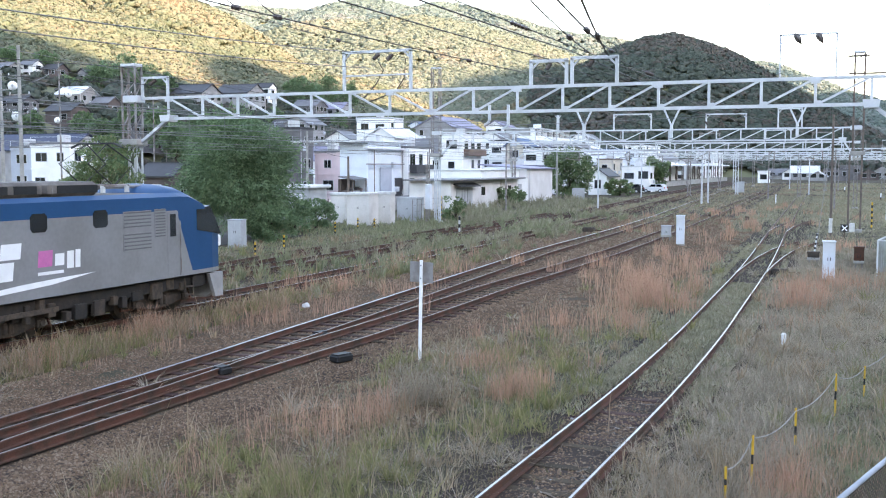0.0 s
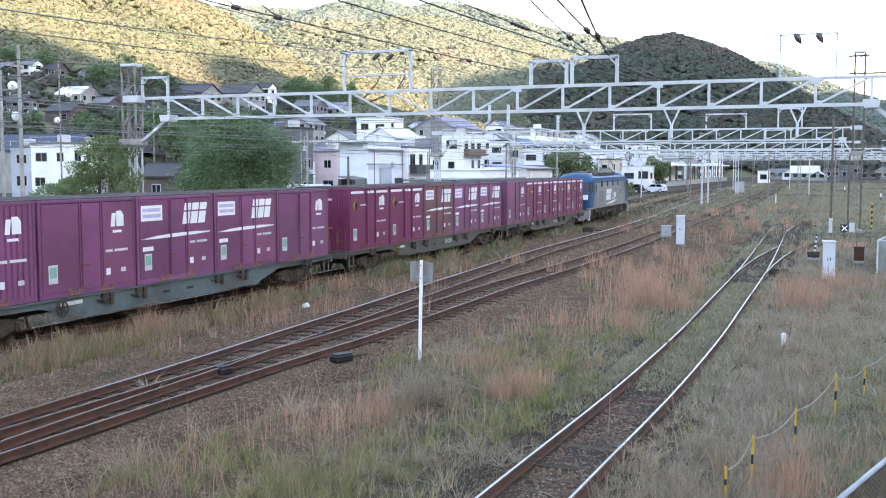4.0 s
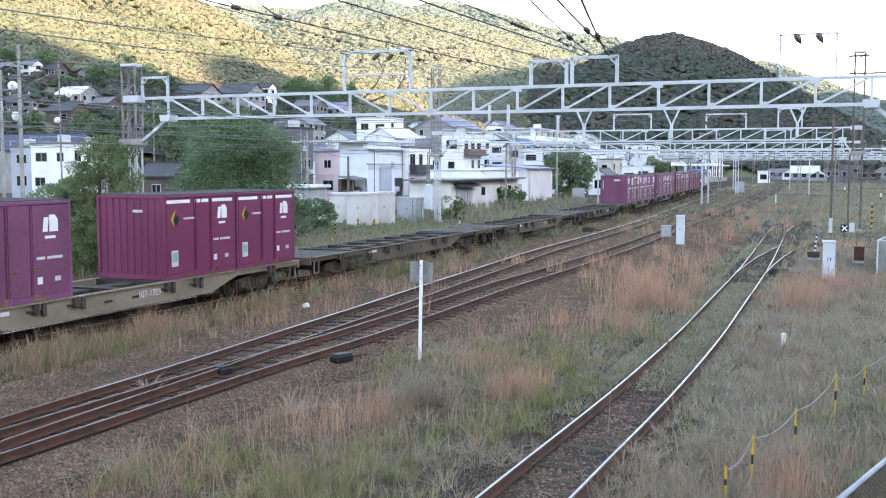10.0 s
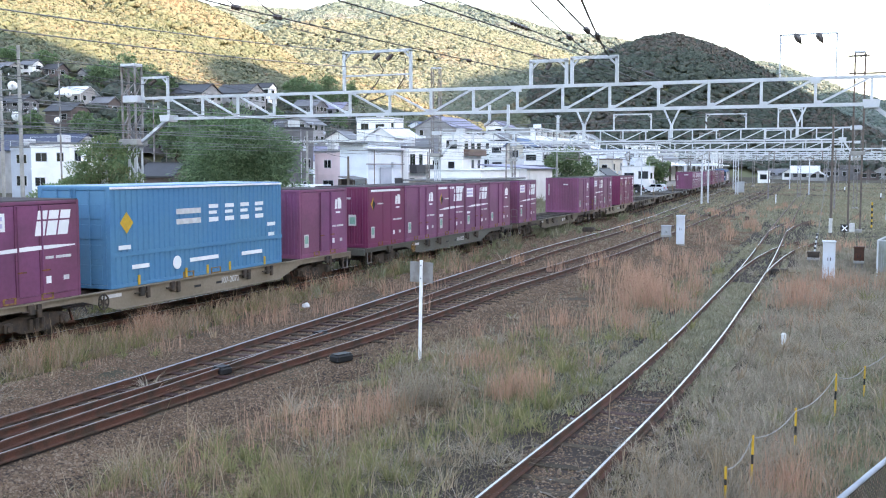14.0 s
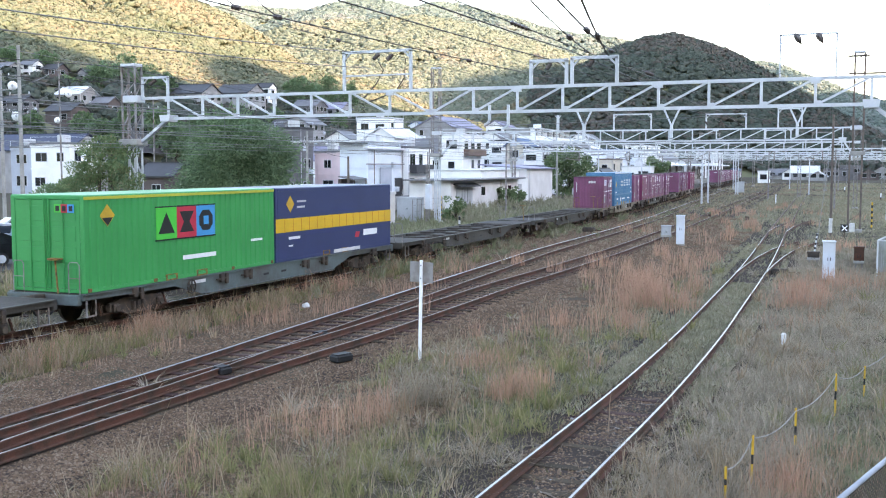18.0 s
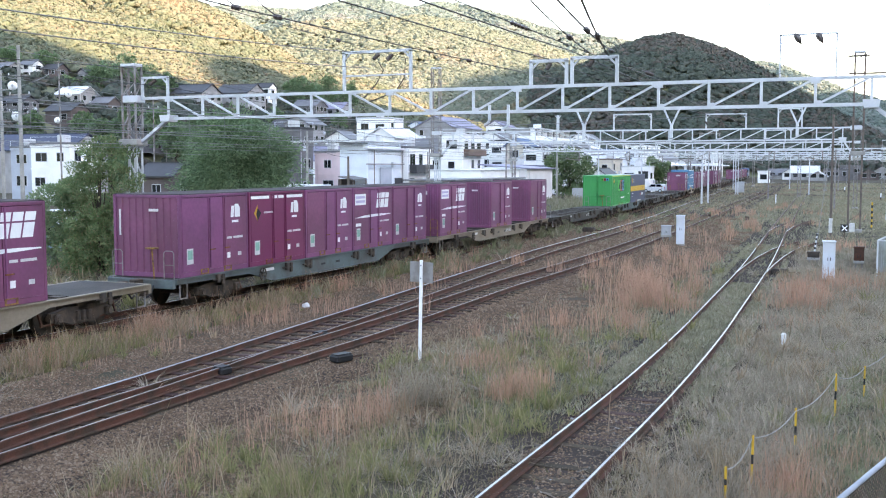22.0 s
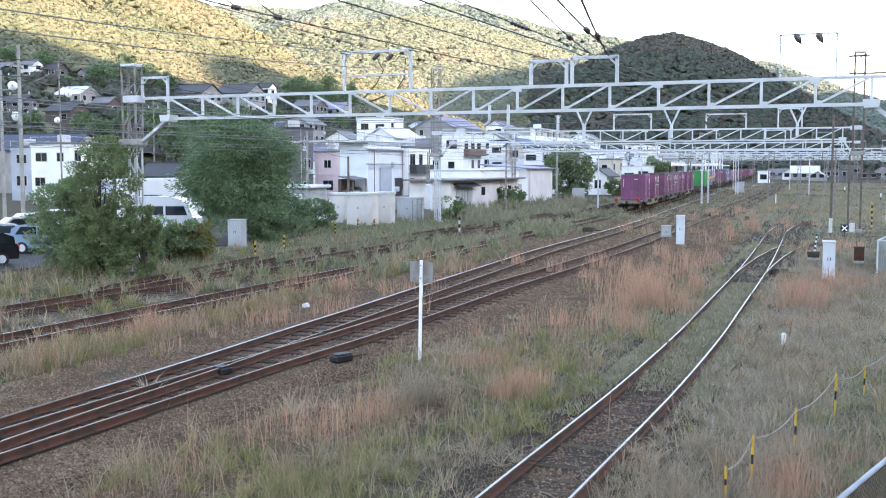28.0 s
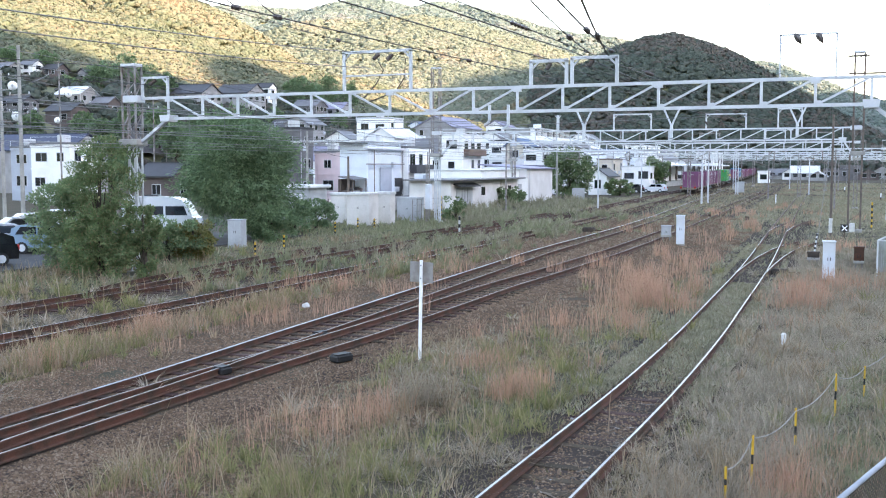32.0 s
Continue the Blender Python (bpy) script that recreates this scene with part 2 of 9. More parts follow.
RIDGES = [
    (0.40, ridge(560, (-420, -190), (-150, -130), (120, -62), (330, 2), (430, 68), (520, 150), (600, 235))),
    (0.42, ridge(640, (-200, -80), (140, 0), (420, 62), (610, 120), (760, 180))),
    (0.40, ridge(950, (250, 19), (420, 8), (560, 18), (600, 7), (650, -2), (700, 9), (735, 13), (770, 3), (810, 6), (880, 27), (1000, 56), (1080, 82), (1220, 129))),
    (0.45, ridge(900, (600, 60), (660, 110), (720, 180))),
    (0.45, ridge(880, (800, 60), (860, 105), (930, 165))),
    (0.50, ridge(620, (960, 185), (1035, 110), (1100, 75), (1150, 61), (1185, 56), (1230, 73), (1265, 97), (1310, 129), (1370, 173), (1440, 210), (1560, 245))),
    (0.45, ridge(1500, (1180, 120), (1290, 104), (1345, 106), (1410, 130), (1440, 148), (1568, 178), (1700, 200))),
]


def terrain(x, y):
    """Height of the hills above the valley floor."""
    best = np.full(x.shape, -30.0)
    for slope, line in RIDGES:
        run = 0.0
        for (ax, ay, az), (bx, by, bz) in zip(line, line[1:]):
            dx, dy = bx - ax, by - ay
            t = np.clip(((x - ax) * dx + (y - ay) * dy) / (dx * dx + dy * dy), 0, 1)
            d = np.hypot(x - ax - t * dx, y - ay - t * dy)
            top = az + t * (bz - az) - 2.0
            h = top - slope * d * (1 - 0.10 * np.sin(d / 60.0 + 3.0))
            along = run + t * math.hypot(dx, dy)
            spur = 10.0 * np.sin(along / 24.0 + 1.2 * np.sin(d / 45.0)) + 5.0 * np.sin(along / 11.0 + 2.0)
            best = np.maximum(best, h + spur * np.clip(d / 60, 0, 1) * np.clip((h - 34) / 30, 0, 1))
            run += math.hypot(dx, dy)
    return best


az = np.radians(np.linspace(-78, 42, 300))
rr = np.geomspace(150, 2300, 190)
A, R = np.meshgrid(az, rr)
X, Y = R * np.sin(A), R * np.cos(A)
Z = terrain(X, Y)
Z -= 0.8
idx = np.arange(A.size).reshape(A.shape)
quads = np.stack([idx[:-1, :-1], idx[:-1, 1:], idx[1:, 1:], idx[1:, :-1]], -1).reshape(-1, 4)
zq = Z.ravel()[quads].max(1)
M["forest_floor"] = mat("forest_floor", (0.15, 0.15, 0.085), 0.95, var=0.3, scale=0.02, second=(0.12, 0.13, 0.075), fine=0.3, bump=0)
big_mesh("hillside", np.stack([X, Y, Z], -1).reshape(-1, 3), quads[zq > -14], "forest_floor", "structure", "wooded hills behind the town", smooth=True)

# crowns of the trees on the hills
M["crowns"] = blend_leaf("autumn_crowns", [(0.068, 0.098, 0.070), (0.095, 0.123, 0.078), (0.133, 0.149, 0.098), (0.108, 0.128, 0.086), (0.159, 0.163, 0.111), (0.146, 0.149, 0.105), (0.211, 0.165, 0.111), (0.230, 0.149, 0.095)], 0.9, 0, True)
# middle and far sets: haze is put into the colours, paler with distance
M["crowns_mid_hazed"] = blend_leaf("hazed_olive_crowns", [(0.108, 0.145, 0.114), (0.135, 0.160, 0.127), (0.161, 0.177, 0.138), (0.138, 0.167, 0.127), (0.177, 0.189, 0.149), (0.194, 0.189, 0.149), (0.200, 0.172, 0.141)], 0.9, 0, True)
M["crowns_far_hazed"] = blend_leaf("haze_paled_green_crowns", [(0.093, 0.140, 0.131), (0.116, 0.156, 0.146), (0.139, 0.172, 0.158), (0.119, 0.163, 0.146), (0.153, 0.183, 0.171), (0.167, 0.183, 0.171), (0.172, 0.168, 0.162)], 0.9, 0, True)
# darker, bluer set: part of the woods' shade is in these colours
M["crowns_dark"] = blend_leaf("shaded_green_crowns", [(0.059, 0.076, 0.066), (0.077, 0.092, 0.075), (0.060, 0.079, 0.066), (0.112, 0.092, 0.080), (0.068, 0.086, 0.073)], 0.9, 0, True)


def ico(level):
    bm = bmesh.new()
    bmesh.ops.create_icosphere(bm, subdivisions=level, radius=1.0)
    v = np.array([p.co[:] for p in bm.verts])
    f = np.array([[p.index for p in g.verts] for g in bm.faces])
    bm.free()
    return v, f


rng = np.random.default_rng(5)
run = np.maximum.accumulate(np.where(R > 0, (Z - 4.3) / R, 0), axis=0)
cells = (R > 200) & (Z > 1.5) & ((Z + 8 - 4.3) / R >= run - 0.002) & (A > radians(-50)) & (A < radians(4))
dr = np.gradient(rr)[:, None] * np.ones_like(A)
area = dr * R * (az[1] - az[0])
want = area / np.clip(0.0072 * R, 2.5, 9)
count = rng.poisson(np.where(cells, want, 0))
ij = np.repeat(np.arange(A.size), count.ravel())
a2 = A.ravel()[ij] + (rng.random(len(ij)) - 0.5) * (az[1] - az[0])
r2 = R.ravel()[ij] + (rng.random(len(ij)) - 0.5) * dr.ravel()[ij]
cx, cy = r2 * np.sin(a2), r2 * np.cos(a2)
cz = terrain(cx, cy)
rad = np.clip(1.0 + 0.0019 * r2, 1.4, 4.6) * (0.75 + 0.6 * rng.random(len(ij)) ** 2)
cent = np.stack([cx, cy, cz + rad * 0.1 + 1.0], -1)
dark_woods = (np.abs(r2 - 620) < 160) & (a2 > radians(-17.5))


def leafy(name, centres, radii, per, card, material, seed, label, squash=0.6):
    """Crowns of many small sprays of leaves round a dark core; each tree has a tone of its own."""
    rng = np.random.default_rng(seed)
    n = len(centres)
    d = rng.standard_normal((n, per, 3))
    d[:, :, 2] = np.abs(d[:, :, 2]) * 1.1 - 0.3
    d /= np.linalg.norm(d, axis=2)[:, :, None]
    flat = np.array([1.0, 1.0, squash])
    p = centres[:, None] + flat * d * (radii[:, None, None] * (1.0 + 0.2 * rng.random((n, per, 1))))
    face = d + 0.4 * rng.standard_normal((n, per, 3))
    a = np.cross(face, rng.standard_normal((n, per, 3)))
    a /= np.linalg.norm(a, axis=2)[:, :, None]
    b = np.cross(a, face)
    b /= np.linalg.norm(b, axis=2)[:, :, None]
    s = (radii * card)[:, None, None] * (0.6 + 0.8 * rng.random((n, per, 1)))
    v = np.stack([p - a * s, p - b * s * 0.7, p + a * s, p + b * s * 0.7], 2).reshape(-1, 3)
    core, f = ico(1)
    cv = (core[None] * flat * (radii * 1.1)[:, None, None] * (1 + 0.08 * rng.standard_normal((n, len(core), 1))) + centres[:, None]).reshape(-1, 3)
    q = np.arange(n * per * 4).reshape(-1, 4)
    tri = np.concatenate([q[:, [0, 1, 2]], q[:, [0, 2, 3]], (f[None] + (np.arange(n) * len(core))[:, None, None]).reshape(-1, 3) + len(v)])
    ob = big_mesh(name, np.concatenate([v, cv]), None, material, "stuff", label, tris=tri, smooth=True)
    cx, cy, cz = centres.T
    stand = 0.5 + 0.3 * np.sin(cx / 31.0 + 2 * np.sin(cy / 53.0)) * np.cos(cz / 17.0 + cy / 41.0) + 0.25 * np.sin(cx / 9.0 + 1.7 * np.sin(cz / 6.0)) * np.cos(cy / 12.0)
    tone = 0.34 * rng.random(n) + 0.5 * np.clip(stand, 0, 1)
    at = ob.data.attributes.new("tone", "FLOAT", "POINT")
    at.data.foreach_set("value", np.concatenate([np.repeat(tone, per * 4), np.repeat(tone, len(core))]).astype(np.float32))
    return ob


GLADES = [(-186, 261, 15), (-181, 278, 15), (-184, 298, 8), (-189, 214, 10), (-180, 215, 8), (-220, 232, 8), (-214, 235, 8), (-212, 244, 6), (-223, 225, 7), (-172, 192, 10), (-183, 189, 9), (-152, 195, 10), (-173, 306, 11), (-170, 319, 10), (-141, 237, 9)]
free = np.ones(len(cx), bool)
for gx, gy, gr in GLADES:
    along = (gx * cx + gy * cy) / math.hypot(gx, gy) - math.hypot(gx, gy)
    across = np.abs(gx * cy - gy * cx) / math.hypot(gx, gy)
    free &= ~((across < gr) & (along < gr * 0.8) & (along > -34))
cx, cy, r2, rad, cent, dark_woods = cx[free], cy[free], r2[free], rad[free], cent[free], dark_woods[free]
# distance bands, each farther one with more haze in its colour
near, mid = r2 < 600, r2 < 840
# low near trees take the darker set too, deepening the shaded slope foot
dark_woods |= (r2 < 345) & (cent[:, 2] < 31)
leafy("hill_woods", cent[near & ~dark_woods], rad[near & ~dark_woods], 18, 0.36, "crowns", 3, "autumn woodland in yellow and green", 0.56)
leafy("hill_woods", cent[~near & mid & ~dark_woods], rad[~near & mid & ~dark_woods], 12, 0.4, "crowns_mid_hazed", 4, "autumn woodland on the middle slopes, light haze in its colour", 0.44)
leafy("hill_woods", cent[~mid & ~dark_woods], rad[~mid & ~dark_woods], 9, 0.42, "crowns_far_hazed", 5, "far woodland in grey-green and pale yellow, haze in its colour", 0.38)
leafy("hill_woods", cent[dark_woods], rad[dark_woods], 12, 0.4, "crowns_dark", 6, "dark green woodland on a rounded hill and slope foot, some shade in its colour", 0.48)

# shrubs between the houses on the slope
rng = np.random.default_rng(15)
sx, sy = rng.uniform(-240, -105, 2600), rng.uniform(150, 330, 2600)
sz = terrain(sx, sy)
ok = (sz > 0.5) & (sz < 30)
for gx, gy, gr in GLADES:
    ok &= np.hypot(sx - gx, sy - gy) > gr * 0.62
sx, sy, sz = sx[ok], sy[ok], sz[ok]
sr = 0.9 + 1.3 * rng.random(len(sx)) ** 2
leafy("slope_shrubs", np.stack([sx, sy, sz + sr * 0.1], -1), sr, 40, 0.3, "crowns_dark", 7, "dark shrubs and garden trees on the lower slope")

# the mountain on the sunset side, out of view, that keeps the valley floor in shade
ridge_y = np.concatenate([np.linspace(-3500, -620, 24), np.linspace(-600, -160, 20), np.linspace(-150, 350, 100), np.linspace(380, 3500, 24)])
crest = smooth_line([(-3500, 290), (-130, 292), (-108, 300), (-84, 296), (-74, 292), (-64, 287), (-58, 279), (-52, 271), (-46, 260), (-39, 252), (-26, 257), (-14, 267), (-5, 275), (10, 281), (30, 284), (45, 282), (58, 272), (70, 258), (82, 242), (100, 230), (130, 226), (220, 270), (300, 296), (430, 300), (560, 285), (3500, 280)])
ridge_h = np.array([crest(y) for y in ridge_y]) 
prof = [(-380, 0.0), (-200, 0.45), (0, 1.0), (260, 0.6), (600, 0.0)]
mv = np.array([(700 + px, y, -2 + h * pz) for y, h in zip(ridge_y, ridge_h) for px, pz in prof])
mi = np.arange(len(mv)).reshape(len(ridge_y), len(prof))
mq = np.stack([mi[:-1, :-1], mi[:-1, 1:], mi[1:, 1:], mi[1:, :-1]], -1).reshape(-1, 4)
# a second unseen ridge, added so that windows mirror it instead of bright sky
sv = np.array([(x, -900 + px, -2 + 150 * pz * (1 + 0.15 * math.sin(x / 170.0))) for x in np.linspace(-1500, 700, 40) for px, pz in prof])
sq = np.arange(len(sv)).reshape(40, len(prof))
big_mesh("mountain_ridge", sv, np.stack([sq[:-1, :-1], sq[1:, :-1], sq[1:, 1:], sq[:-1, 1:]], -1).reshape(-1, 4), "forest_floor", "structure", "unseen lower ridge added behind the yard to darken window reflections", smooth=True)
big_mesh("mountain_ridge", mv, mq, "forest_floor", "structure", "wooded mountain ridge on the sunset side", smooth=True)

# the valley floor
ga = np.radians(np.concatenate([np.linspace(-180, -62, 12)[:-1], np.linspace(-62, 18, 161), np.linspace(18, 180, 14)[1:]]))
gr = np.concatenate([[0.01], np.geomspace(4, 300, 110), [450, 700, 1100, 1800, 3000, 4800]])
A, R = np.meshgrid(ga, gr)
X, Y = R * np.sin(A), R * np.cos(A)


def ground_z(x, y):
    """Uneven verge and weeds between the tracks, level far off."""
    near = np.clip(1.6 - np.hypot(x, y) / 120, 0, 1)
    return -0.24 + near * (0.035 * np.sin(x * 1.9 + 1.3 * np.sin(y * 0.6)) + 0.03 * np.sin(y * 1.3 + x) + 0.02 * np.sin(3.7 * x - 2.3 * y))


Z = ground_z(X, Y)
idx = np.arange(A.size).reshape(A.shape)
quads = np.stack([idx[:-1, :-1], idx[:-1, 1:], idx[1:, 1:], idx[1:, :-1]], -1).reshape(-1, 4)
big_mesh("ground", np.stack([X, Y, Z], -1).reshape(-1, 3), quads, "ground", "structure", "weedy railway yard ground of dry soil and turf", smooth=True)

M["soil"] = mat("soil_and_chippings", (0.054, 0.039, 0.031), 0.95, var=0.45, scale=1.1, second=(0.039, 0.030, 0.024), fine=18.0, bump=0.9, bump_scale=20.0, spec=0.1)

# ---- tracks ----
RAIL = [(-0.019, 0), (0.019, 0), (0.034, -0.009), (0.034, -0.04), (0.010, -0.05), (0.010, -0.125), (0.062, -0.14), (0.062, -0.153), (-0.062, -0.153), (-0.062, -0.14), (-0.010, -0.125), (-0.010, -0.05), (-0.034, -0.04), (-0.034, -0.009)]


def stations(y0, y1):
    out, y = [], y0
    while y < y1:
        out.append(y)
        y += 0.8 if 0 <= y < 60 else (2.5 if y > 0 else min(6.0, max(0.8, -y)))
    return out + [y1]


def rail_mesh(course, y0, y1, bright, offset=0.0, z=0.0, bright_to=400.0, worn=(0,), bright_from=-400.0):
    mb = MB()
    st = stations(y0, y1)
    n = len(RAIL)
    for k, y in enumerate(st):
        x = course(y)
        s = (course(y + 0.1) - course(y - 0.1)) / 0.2
        c = 1 / math.hypot(1, s)
        mb.v += [(x + (px + offset) * c, y - (px + offset) * c * s, pz + z) for px, pz in RAIL]
        if k:
            o = (k - 1) * n
            for j in range(n):
                mb.f.append((o + j, o + (j + 1) % n, o + n + (j + 1) % n, o + n + j))
                mb.i.append((1 if bright_from < y < bright_to else 2) if j in worn else 0)
    return mb.mesh("rail", "rust", bright, "railtop_dull")


def track(label, course, y0, y1, bright="railtop", sleepers_from=0.0, loose=40.0, timber="sleeper", wide=2.0, step=0.62, sink=0.0, bright_to=400.0):
    """Two rails on sleepers: those near by singly, the far ones in one mesh."""
    t = thing("railway_track", label, "track", group="tracks in the yard", kind="structure")
    for o in (-0.5655, 0.5655):
        part("rail", rail_mesh(course, y0, y1, "railtop" if o < 0 and course is left_b else bright, o, bright_to=bright_to, worn=(0, 1, 13) if o < 0 and course is left_b else (0,), bright_from=16.5 if o < 0 and course is left_b else -400.0), None, t)
    mb = MB().box(-wide / 2, -0.11, -0.29, wide / 2, 0.11, -0.15, 0.015)
    one = mb.mesh("sleeper", timber)
    rest, y, k = MB(), max(y0, sleepers_from), 0
    while y < min(y1, 200):
        rz = math.atan2(-(course(y + 0.5) - course(y - 0.5)), 1.0) + random.uniform(-0.015, 0.015)
        m = pose(course(y) + random.uniform(-0.04, 0.04), y, random.uniform(-0.012, 0.008) - sink * random.random() ** 0.7, 0, 0, math.degrees(rz))
        if 4 < y < loose:
            part("sleeper", one, None, t, at=m)
        else:
            rest.add([m @ Vector(v) for v in ((-wide / 2, -0.11, -0.15), (wide / 2, -0.11, -0.15), (wide / 2, 0.11, -0.15), (-wide / 2, 0.11, -0.15), (-wide / 2, -0.11, -0.27), (wide / 2, -0.11, -0.27))], [(0, 1, 2, 3), (0, 4, 5, 1)])
        y += step
        k += 1
    if rest.v:
        tagged(part("sleeper", rest, timber, t), kind="stuff")
    return t


def bed(course, y0, y1, half=1.45, name="ballast_bed", z=-0.175, material="ballast", label="grey-brown stone ballast bed under the rails"):
    """The stone bed under a track, sloping off to both sides."""
    mb = MB()
    st = stations(y0, y1)
    prof = [(-half - 0.5, -0.1), (-half, 0.0), (-0.3, 0.012), (0.3, 0.01), (half, 0.0), (half + 0.5, -0.1)]
    for k, y in enumerate(st):
        mb.v += [(course(y) + px * random.uniform(0.96, 1.04), y, (z if name != "soil_bed" else z - 0.030 * max(0.0, min(1.0, (25 - y) / 4))) + pz + random.uniform(-0.012, 0.012)) for px, pz in prof]
        if k:
            o = (k - 1) * 6
            mb.f += [(o + j, o + j + 1, o + 7 + j, o + 6 + j) for j in range(5)]
            mb.i += [0] * 5
    return tagged(new(name, mb.mesh(name, material, smooth=True)), label, kind="structure")


main = main_x
branch_c = lambda y: main_x(y) - 4.15
branch_d = smooth_line([(28, -24.7), (36, -26.0), (46, -27.0), (60, -27.0), (75, -27.2), (100, -27.4)])
left_b = smooth_line([(6, -12.75), (13.5, -13.25), (19, -13.47), (24, -13.8), (28, -14.03), (35, -14.5), (43, -15.0), (52, -15.55), (70, -16.0), (90, -16.95), (120, -19.0), (180, -23.1), (300, -31.2)])
right_b = smooth_line([(6, -12.7), (13.5, -12.62), (19, -12.55), (24, -12.37), (28, -12.36), (32, -12.4), (36, -12.46), (42, -12.3), (55, -12.2), (82, -12.9), (104, -13.6), (176, -16.6), (300, -22.5)])
siding = smooth_line([(8, -4.15), (13, -4.09), (20, -3.95), (27, -3.98), (33, -4.13), (44, -4.43), (54, -4.82), (73, -5.68), (120, -7.6), (180, -10.0), (300, -15.0)])
turn_1 = smooth_line([(43.5, -4.42), (48, -4.42), (53, -4.32), (58, -4.05), (63, -3.4), (72, -2.1), (90, 1.0), (140, 9.0)])
turn_2 = smooth_line([(73, -5.68), (80, -5.6), (90, -4.9), (105, -3.2), (140, 2.0)])
for c, y0, y1 in ((main, -420, 300), (branch_c, -60, 300), (branch_d, 30, 100), (left_b, -60, 300), (right_b, 6, 300)):
    bed(c, y0, y1, 1.9 if c in (left_b, right_b) else 1.4, z=-0.198)
for c, y0, y1 in ((siding, -60, 300), (turn_1, 46, 60), (turn_2, 76, 85)):
    bed(c, y0, y1, 1.2, "soil_bed", -0.152, "soil", "dark weedy soil and stones round the sleepers")
track("shiny running rails of the main line in dry weeds", main, -420, 300, loose=26, bright_to=60)
track("rust-brown second track beside the main line", branch_c, -60, 300, "railtop_mid", loose=24)
track("overgrown rusty track beside the town", branch_d, 30, 100, "railtop_dull", loose=30)
track("worn rails of a turnout on rusty plates", left_b, -60, 300, "railtop_mid", loose=38)
track("bright rails of a turnout on timber sleepers", right_b, 6, 300, "railtop_mid", sleepers_from=24, loose=38)
track("grassy siding with bright rail heads", siding, -60, 300, loose=46, sink=0.028, bright_to=66)
track("curved rails of a turnout off the siding", turn_1, 44, 64, loose=56, sleepers_from=46, wide=2.6, bright_to=61)
track("farther turnout off the siding", turn_2, 73, 90, loose=40, sleepers_from=76, bright_to=82)


# ---- the train ----
PITCH, FIRST = 20.18, -0.17


def run_s(t):
    """How far the train has come by t seconds."""
    return 16.458 * t - 0.5 * 0.01675 * t * t


def on_line(s, lateral=0.0, z=0.0, half=7.0):
    """A pose on the main line at s, borne on two bogies."""
    xa, xb = main_x(s - half), main_x(s + half)
    return pose((xa + xb) / 2, s, z, 0, 0, math.degrees(math.atan2(-(xb - xa), 2 * half)))


MOVING = []


def rolls(ob, s, z=0.0):
    MOVING.append((ob, s, z))
    ob.matrix_basis = on_line(s, 0, z)
    return ob


def wheel_mesh(r=0.43):
    mb = MB()
    mb.tube([(-0.065, 0, 0), (0.0, 0, 0)], r + 0.027, 18)
    mb.tube([(0.0, 0, 0), (0.065, 0, 0)], r, 18)
    mb.tube([(0.065, 0, 0), (0.11, 0, 0)], 0.14, 10)
    return mb.mesh("wheel", "under")


WHEEL = None


def bogie(parent, y, spread=0.95, r=0.43):
    """A two-axle bogie: four wheels, two side frames with axle boxes, springs and a bolster."""
    global WHEEL
    WHEEL = WHEEL or wheel_mesh()
    b = part("bogie", MB().box(-1.0, y - 0.2, 0.5, 1.0, y + 0.2, 0.78, 0.03).bar((-0.75, y - spread, 0.43), (0.75, y - spread, 0.43), 0.14).bar((-0.75, y + spread, 0.43), (0.75, y + spread, 0.43), 0.14), "under", parent)
    for side in (-1, 1):
        for d in (-spread, spread):
            part("wheel", WHEEL, None, b, at=pose(side * 0.56, y + d, 0.43, 0, 0, 0 if side > 0 else 180))
        f = MB()
        f.prism([(y - spread - 0.22, 0.36), (y - spread + 0.2, 0.34), (y - 0.42, 0.22), (y + 0.42, 0.22), (y + spread - 0.2, 0.34), (y + spread + 0.22, 0.36), (y + spread + 0.2, 0.58), (y + 0.5, 0.68), (y - 0.5, 0.68), (y - spread - 0.2, 0.58)], side * 0.86, side * 1.0)
        for d in (-spread, spread):
            f.box(side * 0.98, y + d - 0.13, 0.31, side * 1.1, y + d + 0.13, 0.55, 0.03)
        for d in (-0.2, 0, 0.2):
            f.tube([(side * 1.02, y + d, 0.3), (side * 1.02, y + d, 0.56)], 0.07, 8)
        part("side_frame", f, "under", b)
        for d in (-spread, spread):
            part("axle_cap", MB().tube([(side * 1.1, y + d, 0.43), (side * 1.13, y + d, 0.43)], 0.09, 10), "axle_dust", b)
        part("brake_rod", MB().bar((side * 0.92, y - spread - 0.5, 0.3), (side * 0.92, y + spread + 0.5, 0.3), 0.05).bar((side * 0.92, y - spread - 0.45, 0.3), (side * 0.8, y - spread - 0.45, 0.62), 0.05).bar((side * 0.92, y + spread + 0.45, 0.3), (side * 0.8, y + spread + 0.45, 0.62), 0.05), "rust", b)
    return b


def flat_text(s, size, parent, at, material="dirty_white", name="number"):
    """Raised lettering in the built-in font."""
    cu = bpy.data.curves.new(name, "FONT")
    cu.body, cu.size, cu.align_x, cu.align_y, cu.extrude = s, size, "CENTER", "CENTER", 0.003
    tmp = bpy.data.objects.new(name, cu)
    scene.collection.objects.link(tmp)
    me = bpy.data.meshes.new_from_object(tmp.evaluated_get(bpy.context.evaluated_depsgraph_get()))
    bpy.data.objects.remove(tmp)
    me.materials.clear()
    me.materials.append(M[material])
    ob = new(name, me)
    ob.parent, ob.matrix_basis = parent, at
    return ob


